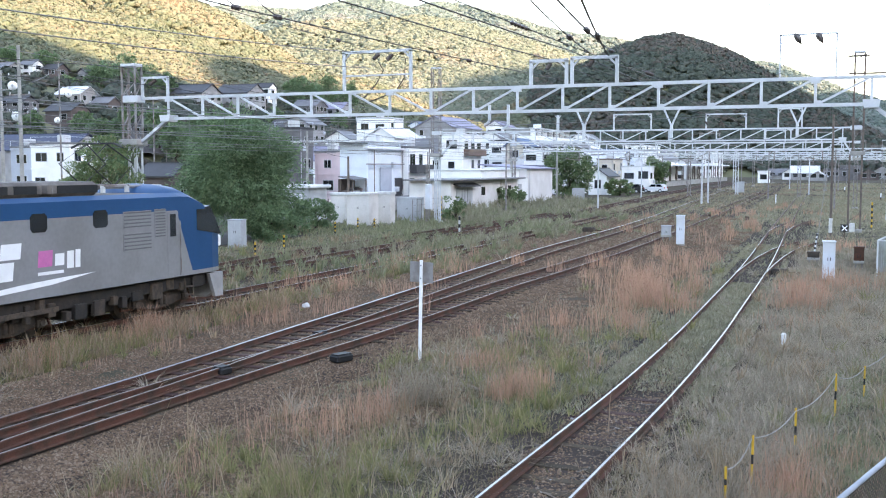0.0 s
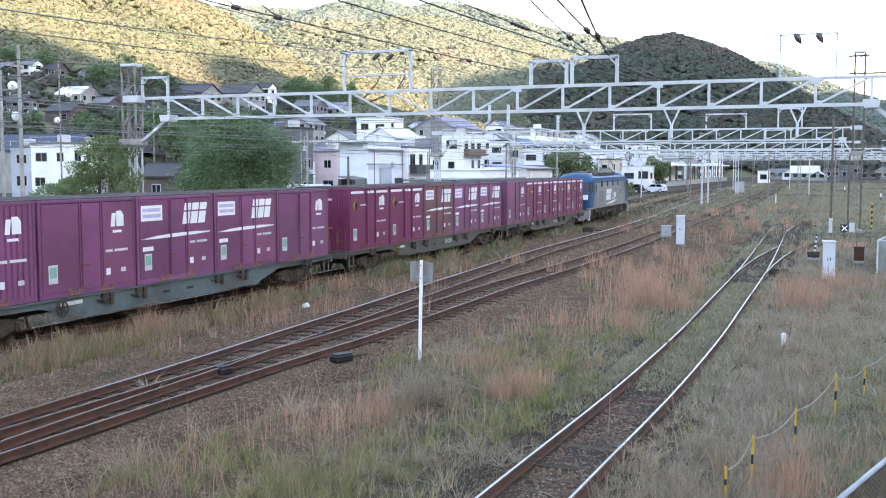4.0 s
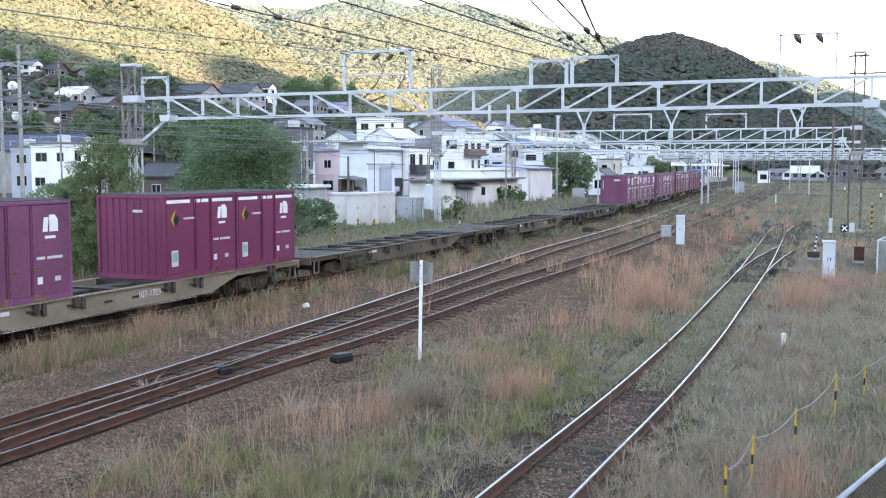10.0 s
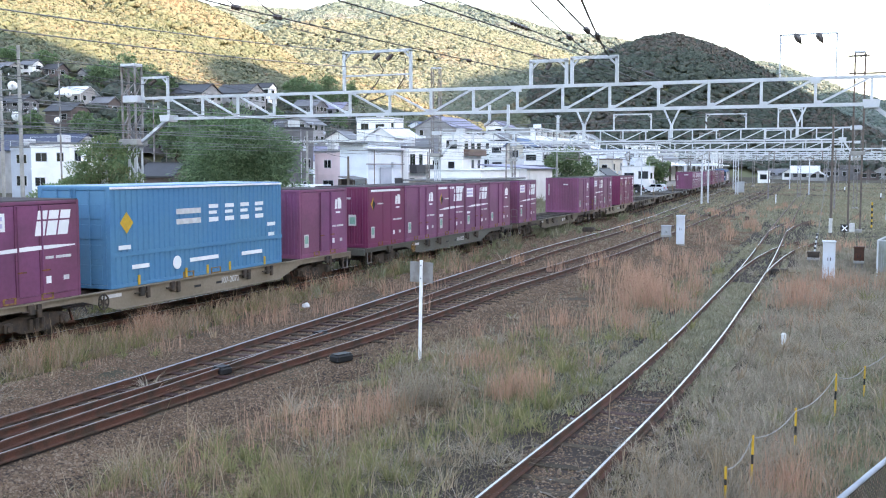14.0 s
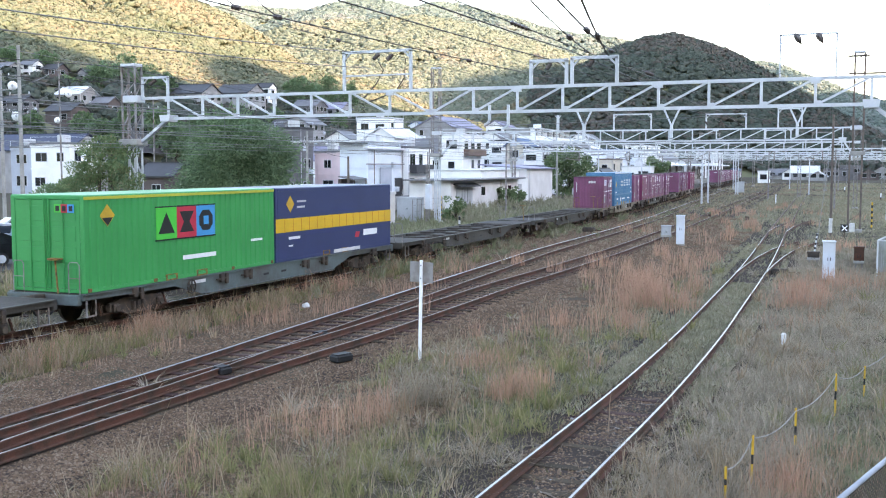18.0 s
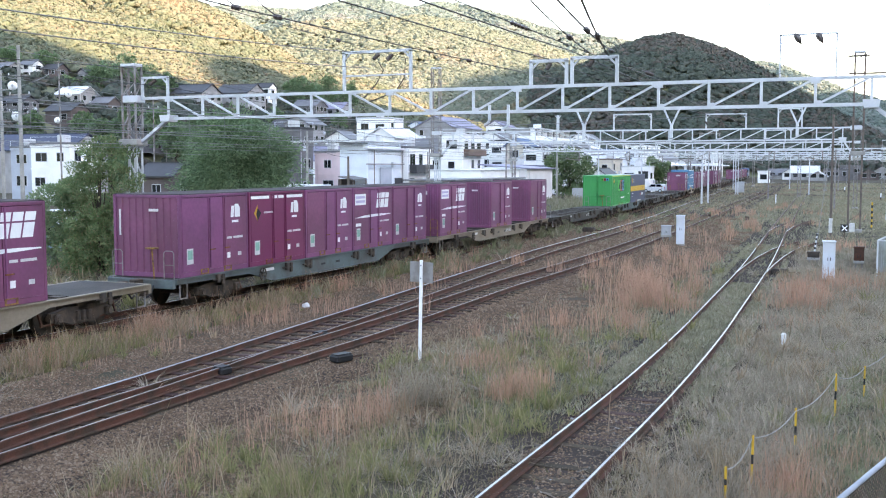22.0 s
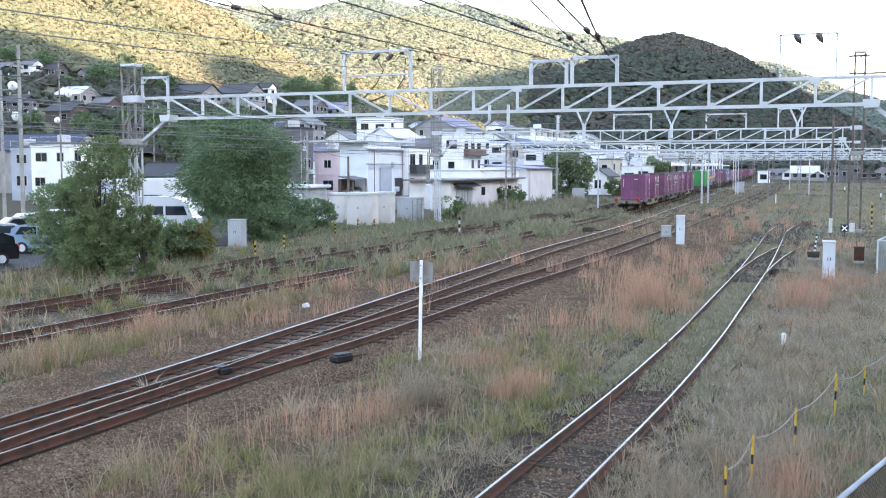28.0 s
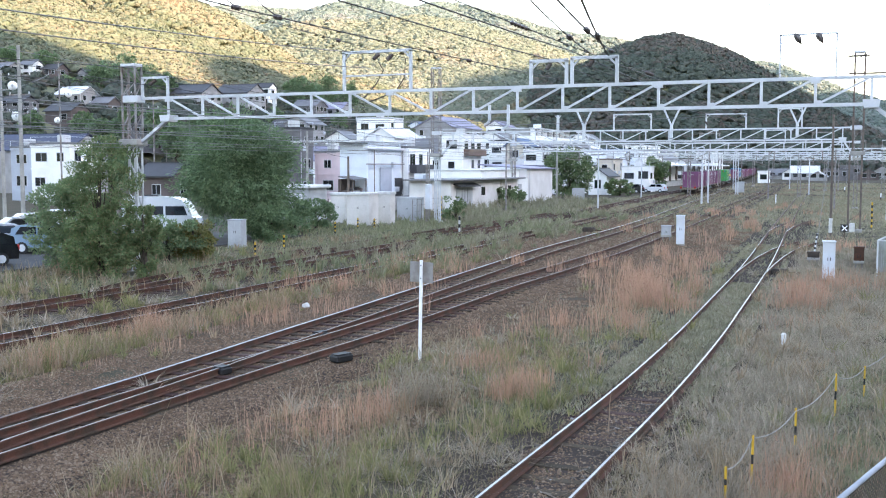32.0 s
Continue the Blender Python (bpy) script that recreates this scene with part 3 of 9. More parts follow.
SIDE = Matrix(((0, 0, 1, 0), (1, 0, 0, 0), (0, 1, 0, 0), (0, 0, 0, 1)))  # drawing plane to the side that faces +x
WAGON_PAINT = {
    "grey": mat("grey_green_wagon_paint", (0.088, 0.088, 0.074), 0.65, var=0.3, scale=1.2, second=(0.085, 0.075, 0.06), fine=14.0),
    "dark": mat("grimy_dark_wagon_paint", (0.062, 0.057, 0.05), 0.7, var=0.3, scale=1.2, second=(0.045, 0.04, 0.034), fine=14.0),
    "brown": mat("dusty_brown_wagon_paint", (0.12, 0.092, 0.066), 0.75, var=0.3, scale=1.2, second=(0.085, 0.066, 0.05), fine=14.0),
    "beige": mat("faded_beige_wagon_paint", (0.235, 0.19, 0.14), 0.7, var=0.22, scale=1.0, second=(0.19, 0.15, 0.105), fine=14.0),
    "teal": mat("blue_grey_wagon_paint", (0.095, 0.125, 0.125), 0.65, var=0.25, scale=1.2, second=(0.075, 0.08, 0.075), fine=14.0),
}
M["deck"] = mat("worn_wagon_deck", (0.034, 0.028, 0.024), 0.85, var=0.35, scale=1.0, second=(0.052, 0.041, 0.033), fine=12.0)
M["axle_dust"] = mat("brake_dust_on_steel", (0.085, 0.062, 0.046), 0.85, var=0.35, scale=6.0, second=(0.05, 0.038, 0.03), fine=25.0)
WAGONS = {}


def wagon(paint, rails_at_rear):
    """A container flat wagon: fish-bellied sills, cross bearers, end platforms, two bogies, steps, couplers."""
    w = thing("container_wagon", "flat container wagon", "freight wagon", group="wagons of the train")
    p = WAGON_PAINT[paint]
    for side in (-1, 1):
        x0, x1 = side * 1.16, side * 1.24
        s = MB().prism([(-9.55, 0.82), (-5.6, 0.80), (-4.2, 0.42), (4.2, 0.42), (5.6, 0.80), (9.55, 0.82), (9.55, 0.99), (-9.55, 0.99)], min(x0, x1), max(x0, x1))
        s.box(min(x1, x1 + side * 0.07), -9.5, 0.955, max(x1, x1 + side * 0.07), 9.5, 0.99)
        s.box(min(x1, x1 + side * 0.05), -4.2, 0.42, max(x1, x1 + side * 0.05), 4.2, 0.455)
        sill = part("side_sill", s, p, w)
        for y in (-7.5, -3.3, -1.9, 1.9, 3.3, 7.5):
            c = MB().box(side * 1.245, y - 0.09, 0.70, side * 1.36, y + 0.09, 0.97, 0.02)
            c.box(side * 1.25, y + 0.22, 0.62, side * 1.33, y + 0.36, 0.95, 0.02).tube([(side * 1.3, y - 0.3, 0.8), (side * 1.3, y + 0.3, 0.8)], 0.025, 6)
            part("clamp", c, "under", sill)
        for a in (-0.75, 0.4):
            part("vent_hole", MB().box(side * 1.24, a, 0.66, side * 1.246, a + 0.32, 0.73), "black", sill)
    mid = MB().box(-0.28, -9.4, 0.55, 0.28, 9.4, 0.93)
    part("centre_sill", mid, "deck", w)
    for y in (-5.7, -3.75, -1.9, 0.0, 1.9, 3.75, 5.7):
        part("cross_bearer", MB().prism([(-1.16, 0.985), (1.16, 0.985), (1.16, 0.80), (0.3, 0.62), (-0.3, 0.62), (-1.16, 0.80)], y - 0.16, y + 0.16, "y"), "deck", w)
    for y0, y1 in ((-9.55, -6.5), (6.5, 9.55)):
        part("end_deck", MB().box(-1.16, y0, 0.90, 1.16, y1, 0.985, 0.01), "deck", w)
    for y in (-9.6, 9.6):
        sg = 1 if y > 0 else -1
        e = MB().box(-1.2, y - 0.08, 0.70, 1.2, y + 0.08, 0.98, 0.02)
        part("end_beam", e, p, w)
        part("coupler", MB().box(-0.13, min(y, y + sg * 0.42), 0.72, 0.13, max(y, y + sg * 0.42), 0.98, 0.03).tube([(0.35, y, 0.75), (0.38, y + sg * 0.2, 0.5), (0.3, y + sg * 0.42, 0.55)], 0.03, 6), "under", w)
        for side in (-1, 1):
            st = MB().bar((side * 1.2, y - sg * 0.25, 0.8), (side * 1.2, y - sg * 0.25, 0.38), 0.035).bar((side * 1.2, y - sg * 0.60, 0.8), (side * 1.2, y - sg * 0.60, 0.38), 0.035).bar((side * 1.2, y - sg * 0.25, 0.38), (side * 1.2, y - sg * 0.60, 0.38), 0.04)
            part("step", st, "galv_old", w)
    rail_y = -9.5
    for side in (-1, 1) if rails_at_rear else ():
        h = MB().tube([(side * 1.12, rail_y, 0.98), (side * 1.12, rail_y, 1.75), (side * 1.06, rail_y, 1.82), (side * 0.82, rail_y, 1.82), (side * 0.76, rail_y, 1.75), (side * 0.76, rail_y, 0.98)], 0.016, 6)
        h.bar((side * 1.12, rail_y, 1.4), (side * 0.76, rail_y, 1.4), 0.02)
        part("handrail", h, "pocket" if rails_at_rear == "yellow" else "galv_old", w, "end handrail")
    if rails_at_rear:
        bw = MB().tube([(0.45, rail_y - 0.06, 0.98), (0.38, rail_y - 0.06, 1.86)], 0.025, 6).tube([(0.38, rail_y - 0.06, 1.88), (0.38, rail_y - 0.06, 1.92)], 0.2, 14)
        part("brake_wheel", bw, "pocket", w, "worn ochre handbrake wheel on a post")
    for side in (-1, 1):
        for y in (-6.1, 6.1):
            part("deck_bracket", MB().box(min(side * 0.8, side * 1.2), y - 0.14, 0.985, max(side * 0.8, side * 1.2), y + 0.14, 1.02, 0.01), "under", w)
        hose = MB().tube([(side * 0.5, -9.65, 0.8), (side * 0.52, -9.85, 0.55), (side * 0.45, -10.0, 0.45)], 0.03, 6)
        part("air_hose", hose, "black", w)
    ring = [(1.31, -4.9 + 0.2 * math.cos(a), 0.72 + 0.2 * math.sin(a)) for a in (math.pi * k / 8 for k in range(17))]
    hb = MB().tube(ring, 0.022, 6)
    for a in (0.4, 1.45, 2.5):
        hb.bar((1.31, -4.9 - 0.19 * math.cos(a), 0.72 - 0.19 * math.sin(a)), (1.31, -4.9 + 0.19 * math.cos(a), 0.72 + 0.19 * math.sin(a)), 0.03)
    hb.tube([(1.26, -4.9, 0.72), (1.34, -4.9, 0.72)], 0.045, 8)
    part("side_brake_wheel", hb, "under" if paint != "grey" else "pocket", w)
    for y in (-7.05, 7.05):
        bogie(w, y)
    gear = MB().tube([(-0.75, -2.8, 0.55), (-0.75, -1.4, 0.55)], 0.22, 10).box(0.5, 1.2, 0.4, 0.95, 2.2, 0.75, 0.04).bar((0.6, -6, 0.6), (0.6, 6, 0.6), 0.05)
    part("brake_gear", gear, "under", w)
    bars = MB().box(1.245, -4.9, 0.78, 1.249, -4.1, 0.88)
    part("notice", bars, "dirty_white", w, "line of small white lettering")
    return w


def side_plate(mb, a0, z0, a1, z1, x=1.238, t=0.004, skew=0.0):
    """A thin painted patch on the side facing +x; a runs along the container from its rear."""
    o = -1.8575
    v = [(x + d, o + a + s, z) for d in (0, t) for a, z, s in ((a0, z0, 0), (a1, z0, 0), (a1, z1, skew), (a0, z1, skew))]
    return mb.add(v, [(4, 5, 6, 7), (0, 3, 2, 1), (0, 1, 5, 4), (1, 2, 6, 5), (2, 3, 7, 6), (3, 0, 4, 7)])


def small_logo(parent, a, z, w=0.55, h=0.42):
    """Two plain white blocks in place of an operator's mark."""
    o, b = a - w / 2, z - h / 2
    part("logo_shape", side_plate(MB(), o + 0.04 * w, b, o + 0.34 * w, b + 0.86 * h, skew=0.05), "white", parent)
    y = -1.8575 + o
    part("logo_shape", MB().prism([(y + 0.46 * w, b), (y + w, b), (y + w, b + 0.7 * h), (y + 0.82 * w, b + h), (y + 0.46 * w, b + h)], 1.238, 1.242), "white", parent)
    part("caption", side_plate(MB(), a - 0.18, z - h / 2 - 0.17, a + 0.18, z - h / 2 - 0.10), "white", parent)


def large_logo(parent, a0, z0, w=1.2, h=0.62):
    """Plain slanted white blocks in place of an operator's mark."""
    for u0, u1 in ((0.04, 0.31), (0.36, 0.64), (0.69, 0.98)):
        for b, c in ((0.0, 0.58), (0.65, 1.0)):
            part("logo_shape", side_plate(MB(), a0 + u0 * w + 0.14 * b, z0 + b * h, a0 + u1 * w + 0.14 * b, z0 + c * h, skew=0.14 * (c - b)), "white", parent)


def swoosh(parent, z):
    """A long white stripe, thin at both ends."""
    o, x = -1.8575, 1.238
    top = [(0.15, z - 0.055), (0.9, z + 0.02), (1.8, z + 0.055), (2.7, z + 0.055), (3.5, z + 0.03)]
    low = [(3.5, z - 0.0), (2.7, z - 0.035), (1.8, z - 0.055), (0.9, z - 0.065)]
    mb = MB().prism([(o + a, b) for a, b in top + low], x, x + 0.004)
    part("stripe", mb, "white", parent)


def diamond(parent, a, z, r=0.27):
    o = -1.8575
    mb = MB().prism([(o + a - r * 0.8, z), (o + a, z - r), (o + a, z + r)], 1.238, 1.242)
    w = part("warning_diamond", mb, "yellow", parent, "yellow and black diamond")
    part("black_half", MB().prism([(o + a, z - r), (o + a + r * 0.8, z), (o + a, z + r * 0.6), (o + a - r * 0.35, z - r * 0.15)], 1.2425, 1.245), "black", w)
    part("caption", side_plate(MB(), a + 0.4, z - 0.03, a + 0.95, z + 0.03), "dirty_white", parent)


M["pocket"] = mat("worn_ochre_paint", (0.30, 0.165, 0.04), 0.7, var=0.35, scale=9.0, second=(0.13, 0.065, 0.035), fine=30.0)
M["pocket_rust"] = mat("worn_orange_paint", (0.26, 0.095, 0.03), 0.7, var=0.35, scale=9.0, second=(0.12, 0.05, 0.03), fine=30.0)
LONG = 3.66
LABELS = {
    "A": "maroon steel container with a white logo on its door",
    "S": "bright maroon container with white top bars and warning diamond",
    "F": "maroon container with a large slanted white logo and stripe",
    "B": "faded brown container with a large slanted white logo",
    "V": "ribbed maroon container with a large white logo",
    "G": "ribbed maroon container with a small white logo",
    "D": "bright maroon smooth-sided container with a warning diamond",
    "X": "maroon container with white top bars and large logo",
}


def folded(fold, z0, z1):
    """A ribbed sheet in one piece, from its folds in plan."""
    m = len(fold)
    return MB().add([(x, y, z) for z in (z0, z1) for x, y in fold], [(k, k + 1, m + k + 1, m + k) for k in range(m - 1)])


def container(kind):
    """A twelve-foot rail container: posts, rails, ribbed ends, side doors, fork pockets and markings."""
    c = thing("freight_container", LABELS[kind], "container", group="maroon containers")
    paint = {"S": "magenta", "D": "magenta", "B": "maroon_old"}.get(kind, "maroon")
    hy, hx, top = LONG / 2, 1.225, 2.48
    f = MB()
    for sx in (-1, 1):
        for sy in (-1, 1):
            f.box(min(sx * hx, sx * (hx - 0.1)), min(sy * hy, sy * (hy - 0.1)), 0, max(sx * hx, sx * (hx - 0.1)), max(sy * hy, sy * (hy - 0.1)), top, 0.012)
        f.box(min(sx * hx, sx * (hx - 0.08)), -hy + 0.1, top - 0.09, max(sx * hx, sx * (hx - 0.08)), hy - 0.1, top, 0.01)
        f.box(min(sx * hx, sx * (hx - 0.08)), -hy + 0.1, 0.0, max(sx * hx, sx * (hx - 0.08)), hy - 0.1, 0.15, 0.01)
    for sy in (-1, 1):
        f.box(-hx + 0.1, min(sy * hy, sy * (hy - 0.08)), 0, hx - 0.1, max(sy * hy, sy * (hy - 0.08)), 0.14, 0.01)
        f.box(-hx + 0.1, min(sy * hy, sy * (hy - 0.08)), top - 0.09, hx - 0.1, max(sy * hy, sy * (hy - 0.08)), top, 0.01)
    part("frame", f, paint, c)
    for sy in (-1, 1):
        n = 9
        w = (2 * hx - 0.2) / n
        y0, y1 = sy * (hy - 0.045), sy * (hy - 0.012)
        fold = [(-hx + 0.1 + (k + u) * w, y) for k in range(n) for u, y in ((0, y0), (0.35, y0), (0.45, y1), (0.9, y1))] + [(hx - 0.1, y0)]
        e = folded(fold, 0.14, top - 0.09)
        part("end_wall", e, paint, c)
    # sides: one fixed panel and two door leaves
    cuts = [(0.11, 1.415), (1.445, 2.215), (2.245, LONG - 0.11)]
    for sx in (-1, 1):
        for k, (a0, a1) in enumerate(cuts):
            y0, y1 = -hy + a0, -hy + a1
            mb = MB()
            if kind in "VG" and sx > 0:
                n = max(2, round((a1 - a0) / 0.2))
                w = (a1 - a0) / n
                fold = [(x, y0 + (j + u) * w) for j in range(n) for u, x in ((0, hx - 0.04), (0.3, hx - 0.04), (0.42, hx + 0.008), (0.88, hx + 0.008))] + [(hx - 0.04, y1)]
                mb = folded(fold, 0.15, top - 0.09)
            else:
                mb.box(min(sx * (hx - 0.05), sx * (hx + 0.006)), y0, 0.155, max(sx * (hx - 0.05), sx * (hx + 0.006)), y1, top - 0.105, 0.004)
            name = "side_panel" if k == 0 or kind in "VGD" else "door"
            ob = part(name, mb, paint, c)
            if name == "door" and sx > 0:
                m = MB()
                m.bar((hx + 0.03, y0 + 0.06, 0.2), (hx + 0.03, y0 + 0.06, top - 0.12), 0.035)
                part("lock_rod", m, paint, ob)
                part("handle", MB().box(hx + 0.02, y0 + 0.03, 0.74, hx + 0.05, y0 + 0.30, 0.78), "pocket_rust", ob, "rusty orange door handle")
    part("roof", MB().box(-hx + 0.01, -hy + 0.01, top - 0.02, hx - 0.01, hy - 0.01, top + 0.03, 0.02), "roof_grey", c)
    part("floor", MB().box(-hx + 0.05, -hy + 0.05, 0.01, hx - 0.05, hy - 0.05, 0.1), "under", c)
    for a in (1.0, 2.25):
        m = MB()
        y = -hy + a
        m.box(hx - 0.02, y, 0.02, hx + 0.015, y + 0.42, 0.06).box(hx - 0.02, y, 0.06, hx + 0.015, y + 0.06, 0.16).box(hx - 0.02, y + 0.36, 0.06, hx + 0.015, y + 0.42, 0.16).box(hx - 0.02, y, 0.16, hx + 0.015, y + 0.42, 0.185)
        part("fork_pocket", m, "pocket_rust" if kind in "DS" else "pocket", c)
    part("poster", side_plate(MB(), 0.32, 0.38, 0.64, 0.85), "dirty_white", c)
    part("poster_print", side_plate(MB(), 0.36, 0.52, 0.60, 0.80, x=1.2425), "green_mark", c)
    rng = random.Random(kind)
    part("serial_number", side_plate(MB(), 2.44, 1.03, 2.72, 1.10), "dirty_white", c)
    part("serial_number", side_plate(MB(), 2.80, 1.03, 3.34, 1.10), "dirty_white", c)
    part("label_card", side_plate(MB(), 2.45, 0.42, 2.62, 0.60), "white", c)
    part("label_card", side_plate(MB(), 3.05, 0.46, 3.25, 0.58), "dirty_white", c)
    if kind in "ASDG":
        small_logo(c, 2.92, 1.92)
    if kind in "FBVX":
        large_logo(c, 2.05 if kind != "V" else 2.2, 1.62)
        swoosh(c, 1.32)
        part("sub_logo", side_plate(MB(), 0.25, 0.93, 0.72, 1.05), "white", c)
    if kind in "FB":
        pl = part("placard", side_plate(MB(), 0.2, 1.78, 1.15, 2.22), "white", c)
        for z in (1.87, 2.04):
            part("lettering", side_plate(MB(), 0.27, z, 1.07, z + 0.10, x=1.2425), M["pale_violet"], pl)
    if kind == "V":
        part("serial_number", side_plate(MB(), 2.6, 0.42, 3.2, 0.49), "dirty_white", c)
    if kind in "SX":
        for a0, a1 in ((0.12, 1.25), (1.5, 1.78), (1.85, 2.2), (2.4, 3.5)):
            part("top_bar", side_plate(MB(), a0, 2.24, a1, 2.34), "white", c)
    if kind == "D":
        part("top_bar", side_plate(MB(), 0.3, 2.28, 3.2, 2.37), "white", c)
    if kind in "SDX":
        diamond(c, 0.52, 1.78)
    # rear end markings
    if kind in "FB":
        for k in range(3):
            part("logo_shape", MB().box(k * 0.2, -hy - 0.002, 1.98, 0.17 + k * 0.2, -hy + 0.002, 2.16), "dirty_white", c)
    else:
        part("end_logo", MB().box(0.1, -hy - 0.002, 1.98, 0.45, -hy + 0.002, 2.06), "dirty_white", c)
    if kind in "AFBG":
        part("end_number", MB().box(-1.0, -hy - 0.002, 1.25, -0.94, -hy + 0.002, 2.04), "dirty_white", c)
    if kind == "D":
        e = part("end_poster", MB().box(0.35, -hy - 0.004, 0.9, 0.7, -hy, 1.35), "dirty_white", c)
        part("poster_print", MB().box(0.40, -hy - 0.007, 0.97, 0.65, -hy - 0.004, 1.25), "green_mark", e)
    return c


M["pale_violet"] = mat("faint_violet_print", (0.55, 0.50, 0.68), 0.6, var=0.1, scale=6.0)
M["sky_blue"] = mat("light_blue_container_paint", (0.05, 0.20, 0.36), 0.45, var=0.12, scale=0.7, second=(0.06, 0.21, 0.35), fine=9.0, bump=0.05)
M["navy"] = mat("navy_container_paint", (0.028, 0.044, 0.125), 0.4, var=0.1, scale=0.7, fine=9.0, bump=0.05)
M["gold"] = mat("golden_yellow_paint", (0.72, 0.42, 0.03), 0.4, var=0.08, scale=0.9, fine=9.0, bump=0.03)
M["leaf_green"] = mat("bright_green_container_paint", (0.018, 0.30, 0.085), 0.4, var=0.08, scale=0.7, fine=9.0, bump=0.05)
M["logo_green"] = mat("vivid_green_print", (0.02, 0.50, 0.06), 0.4, var=0.06, scale=2.0)
M["lime"] = mat("yellow_green_trim", (0.45, 0.46, 0.05), 0.5, var=0.1, scale=2.0)
M["crimson"] = mat("crimson_paint", (0.55, 0.03, 0.06), 0.4, var=0.08, scale=2.0)
M["cyan"] = mat("cyan_paint", (0.02, 0.30, 0.62), 0.4, var=0.08, scale=2.0)
M["red"] = mat("red_paint", (0.48, 0.02, 0.012), 0.4, var=0.1, scale=2.0)


def long_container(name, label, paint, length, height, ribs, z0=0.0):
    """A long box container with ribbed sides, rear doors with lock rods, corner castings and fork pockets."""
    c = thing(name, label, "container", group="long containers")
    hy, hx, top = length / 2, 1.235, height
    f = MB()
    for sx in (-1, 1):
        for sy in (-1, 1):
            f.box(min(sx * hx, sx * (hx - 0.14)), min(sy * hy, sy * (hy - 0.14)), 0, max(sx * hx, sx * (hx - 0.14)), max(sy * hy, sy * (hy - 0.14)), top, 0.012)
        for z in (0.0, top - 0.1):
            f.box(min(sx * hx, sx * (hx - 0.08)), -hy + 0.14, z, max(sx * hx, sx * (hx - 0.08)), hy - 0.14, z + 0.1, 0.01)
    for sy in (-1, 1):
        for z in (0.0, top - 0.1):
            f.box(-hx + 0.14, min(sy * hy, sy * (hy - 0.08)), z, hx - 0.14, max(sy * hy, sy * (hy - 0.08)), z + 0.1, 0.01)
    part("frame", f, paint, c)
    for sx in (-1, 1):
        mb = MB()
        n = int(round((length - 0.28) / ribs)) if ribs else 1
        w = (length - 0.28) / n
        a, b = sx * (hx - 0.035), sx * (hx - 0.003)
        if ribs:
            mb = folded([(x, -hy + 0.14 + (k + u) * w) for k in range(n) for u, x in ((0, a), (0.3, a), (0.42, b), (0.88, b))] + [(a, hy - 0.14)], 0.1, top - 0.1)
        else:
            mb.box(min(a, sx * hx), -hy + 0.14, 0.1, max(a, sx * hx), hy - 0.14, top - 0.1)
        part("side_wall", mb, paint, c)
    part("roof", MB().box(-hx + 0.01, -hy + 0.01, top - 0.02, hx - 0.01, hy - 0.01, top + 0.02, 0.02), paint, c)
    part("floor", MB().box(-hx + 0.05, -hy + 0.05, 0.02, hx - 0.05, hy - 0.05, 0.12), "under", c)
    part("front_wall", MB().box(-hx + 0.14, hy - 0.06, 0.1, hx - 0.14, hy - 0.02, top - 0.1), paint, c)
    for s in (-1, 1):
        d = part("rear_door", MB().box(min(s * 0.01, s * (hx - 0.15)), -hy + 0.01, 0.11, max(s * 0.01, s * (hx - 0.15)), -hy + 0.06, top - 0.11, 0.01), paint, c)
        for z in (0.45, 1.0, 1.55, 2.1):
            part("door_panel", MB().box(min(s * 0.12, s * (hx - 0.28)), -hy - 0.006, z - 0.2, max(s * 0.12, s * (hx - 0.28)), -hy + 0.012, z + 0.2, 0.01), paint, d)
        for x in (0.08, 0.55):
            part("lock_rod", MB().tube([(s * x, -hy - 0.02, 0.06), (s * x, -hy - 0.02, top - 0.06)], 0.022, 6), paint, d)
    for a in (length * 0.36, length * 0.52):
        m = MB()
        y = -hy + a
        m.box(hx - 0.02, y, 0.0, hx + 0.012, y + 0.55, 0.04).box(hx - 0.02, y, 0.04, hx + 0.012, y + 0.07, 0.16).box(hx - 0.02, y + 0.48, 0.04, hx + 0.012, y + 0.55, 0.16).box(hx - 0.02, y, 0.16, hx + 0.012, y + 0.55, 0.185)
        part("fork_pocket", m, "pocket", c)
    return c


def plate(c, name, mats, hy, a0, z0, a1, z1, x=1.238, label="", skew=0.0):
    v = [(x + d, -hy + a + s, z) for d in (0, 0.004) for a, z, s in ((a0, z0, 0), (a1, z0, 0), (a1, z1, skew), (a0, z1, skew))]
    return part(name, MB().add(v, [(4, 5, 6, 7), (0, 3, 2, 1), (0, 1, 5, 4), (1, 2, 6, 5), (2, 3, 7, 6), (3, 0, 4, 7)]), mats, c, label)


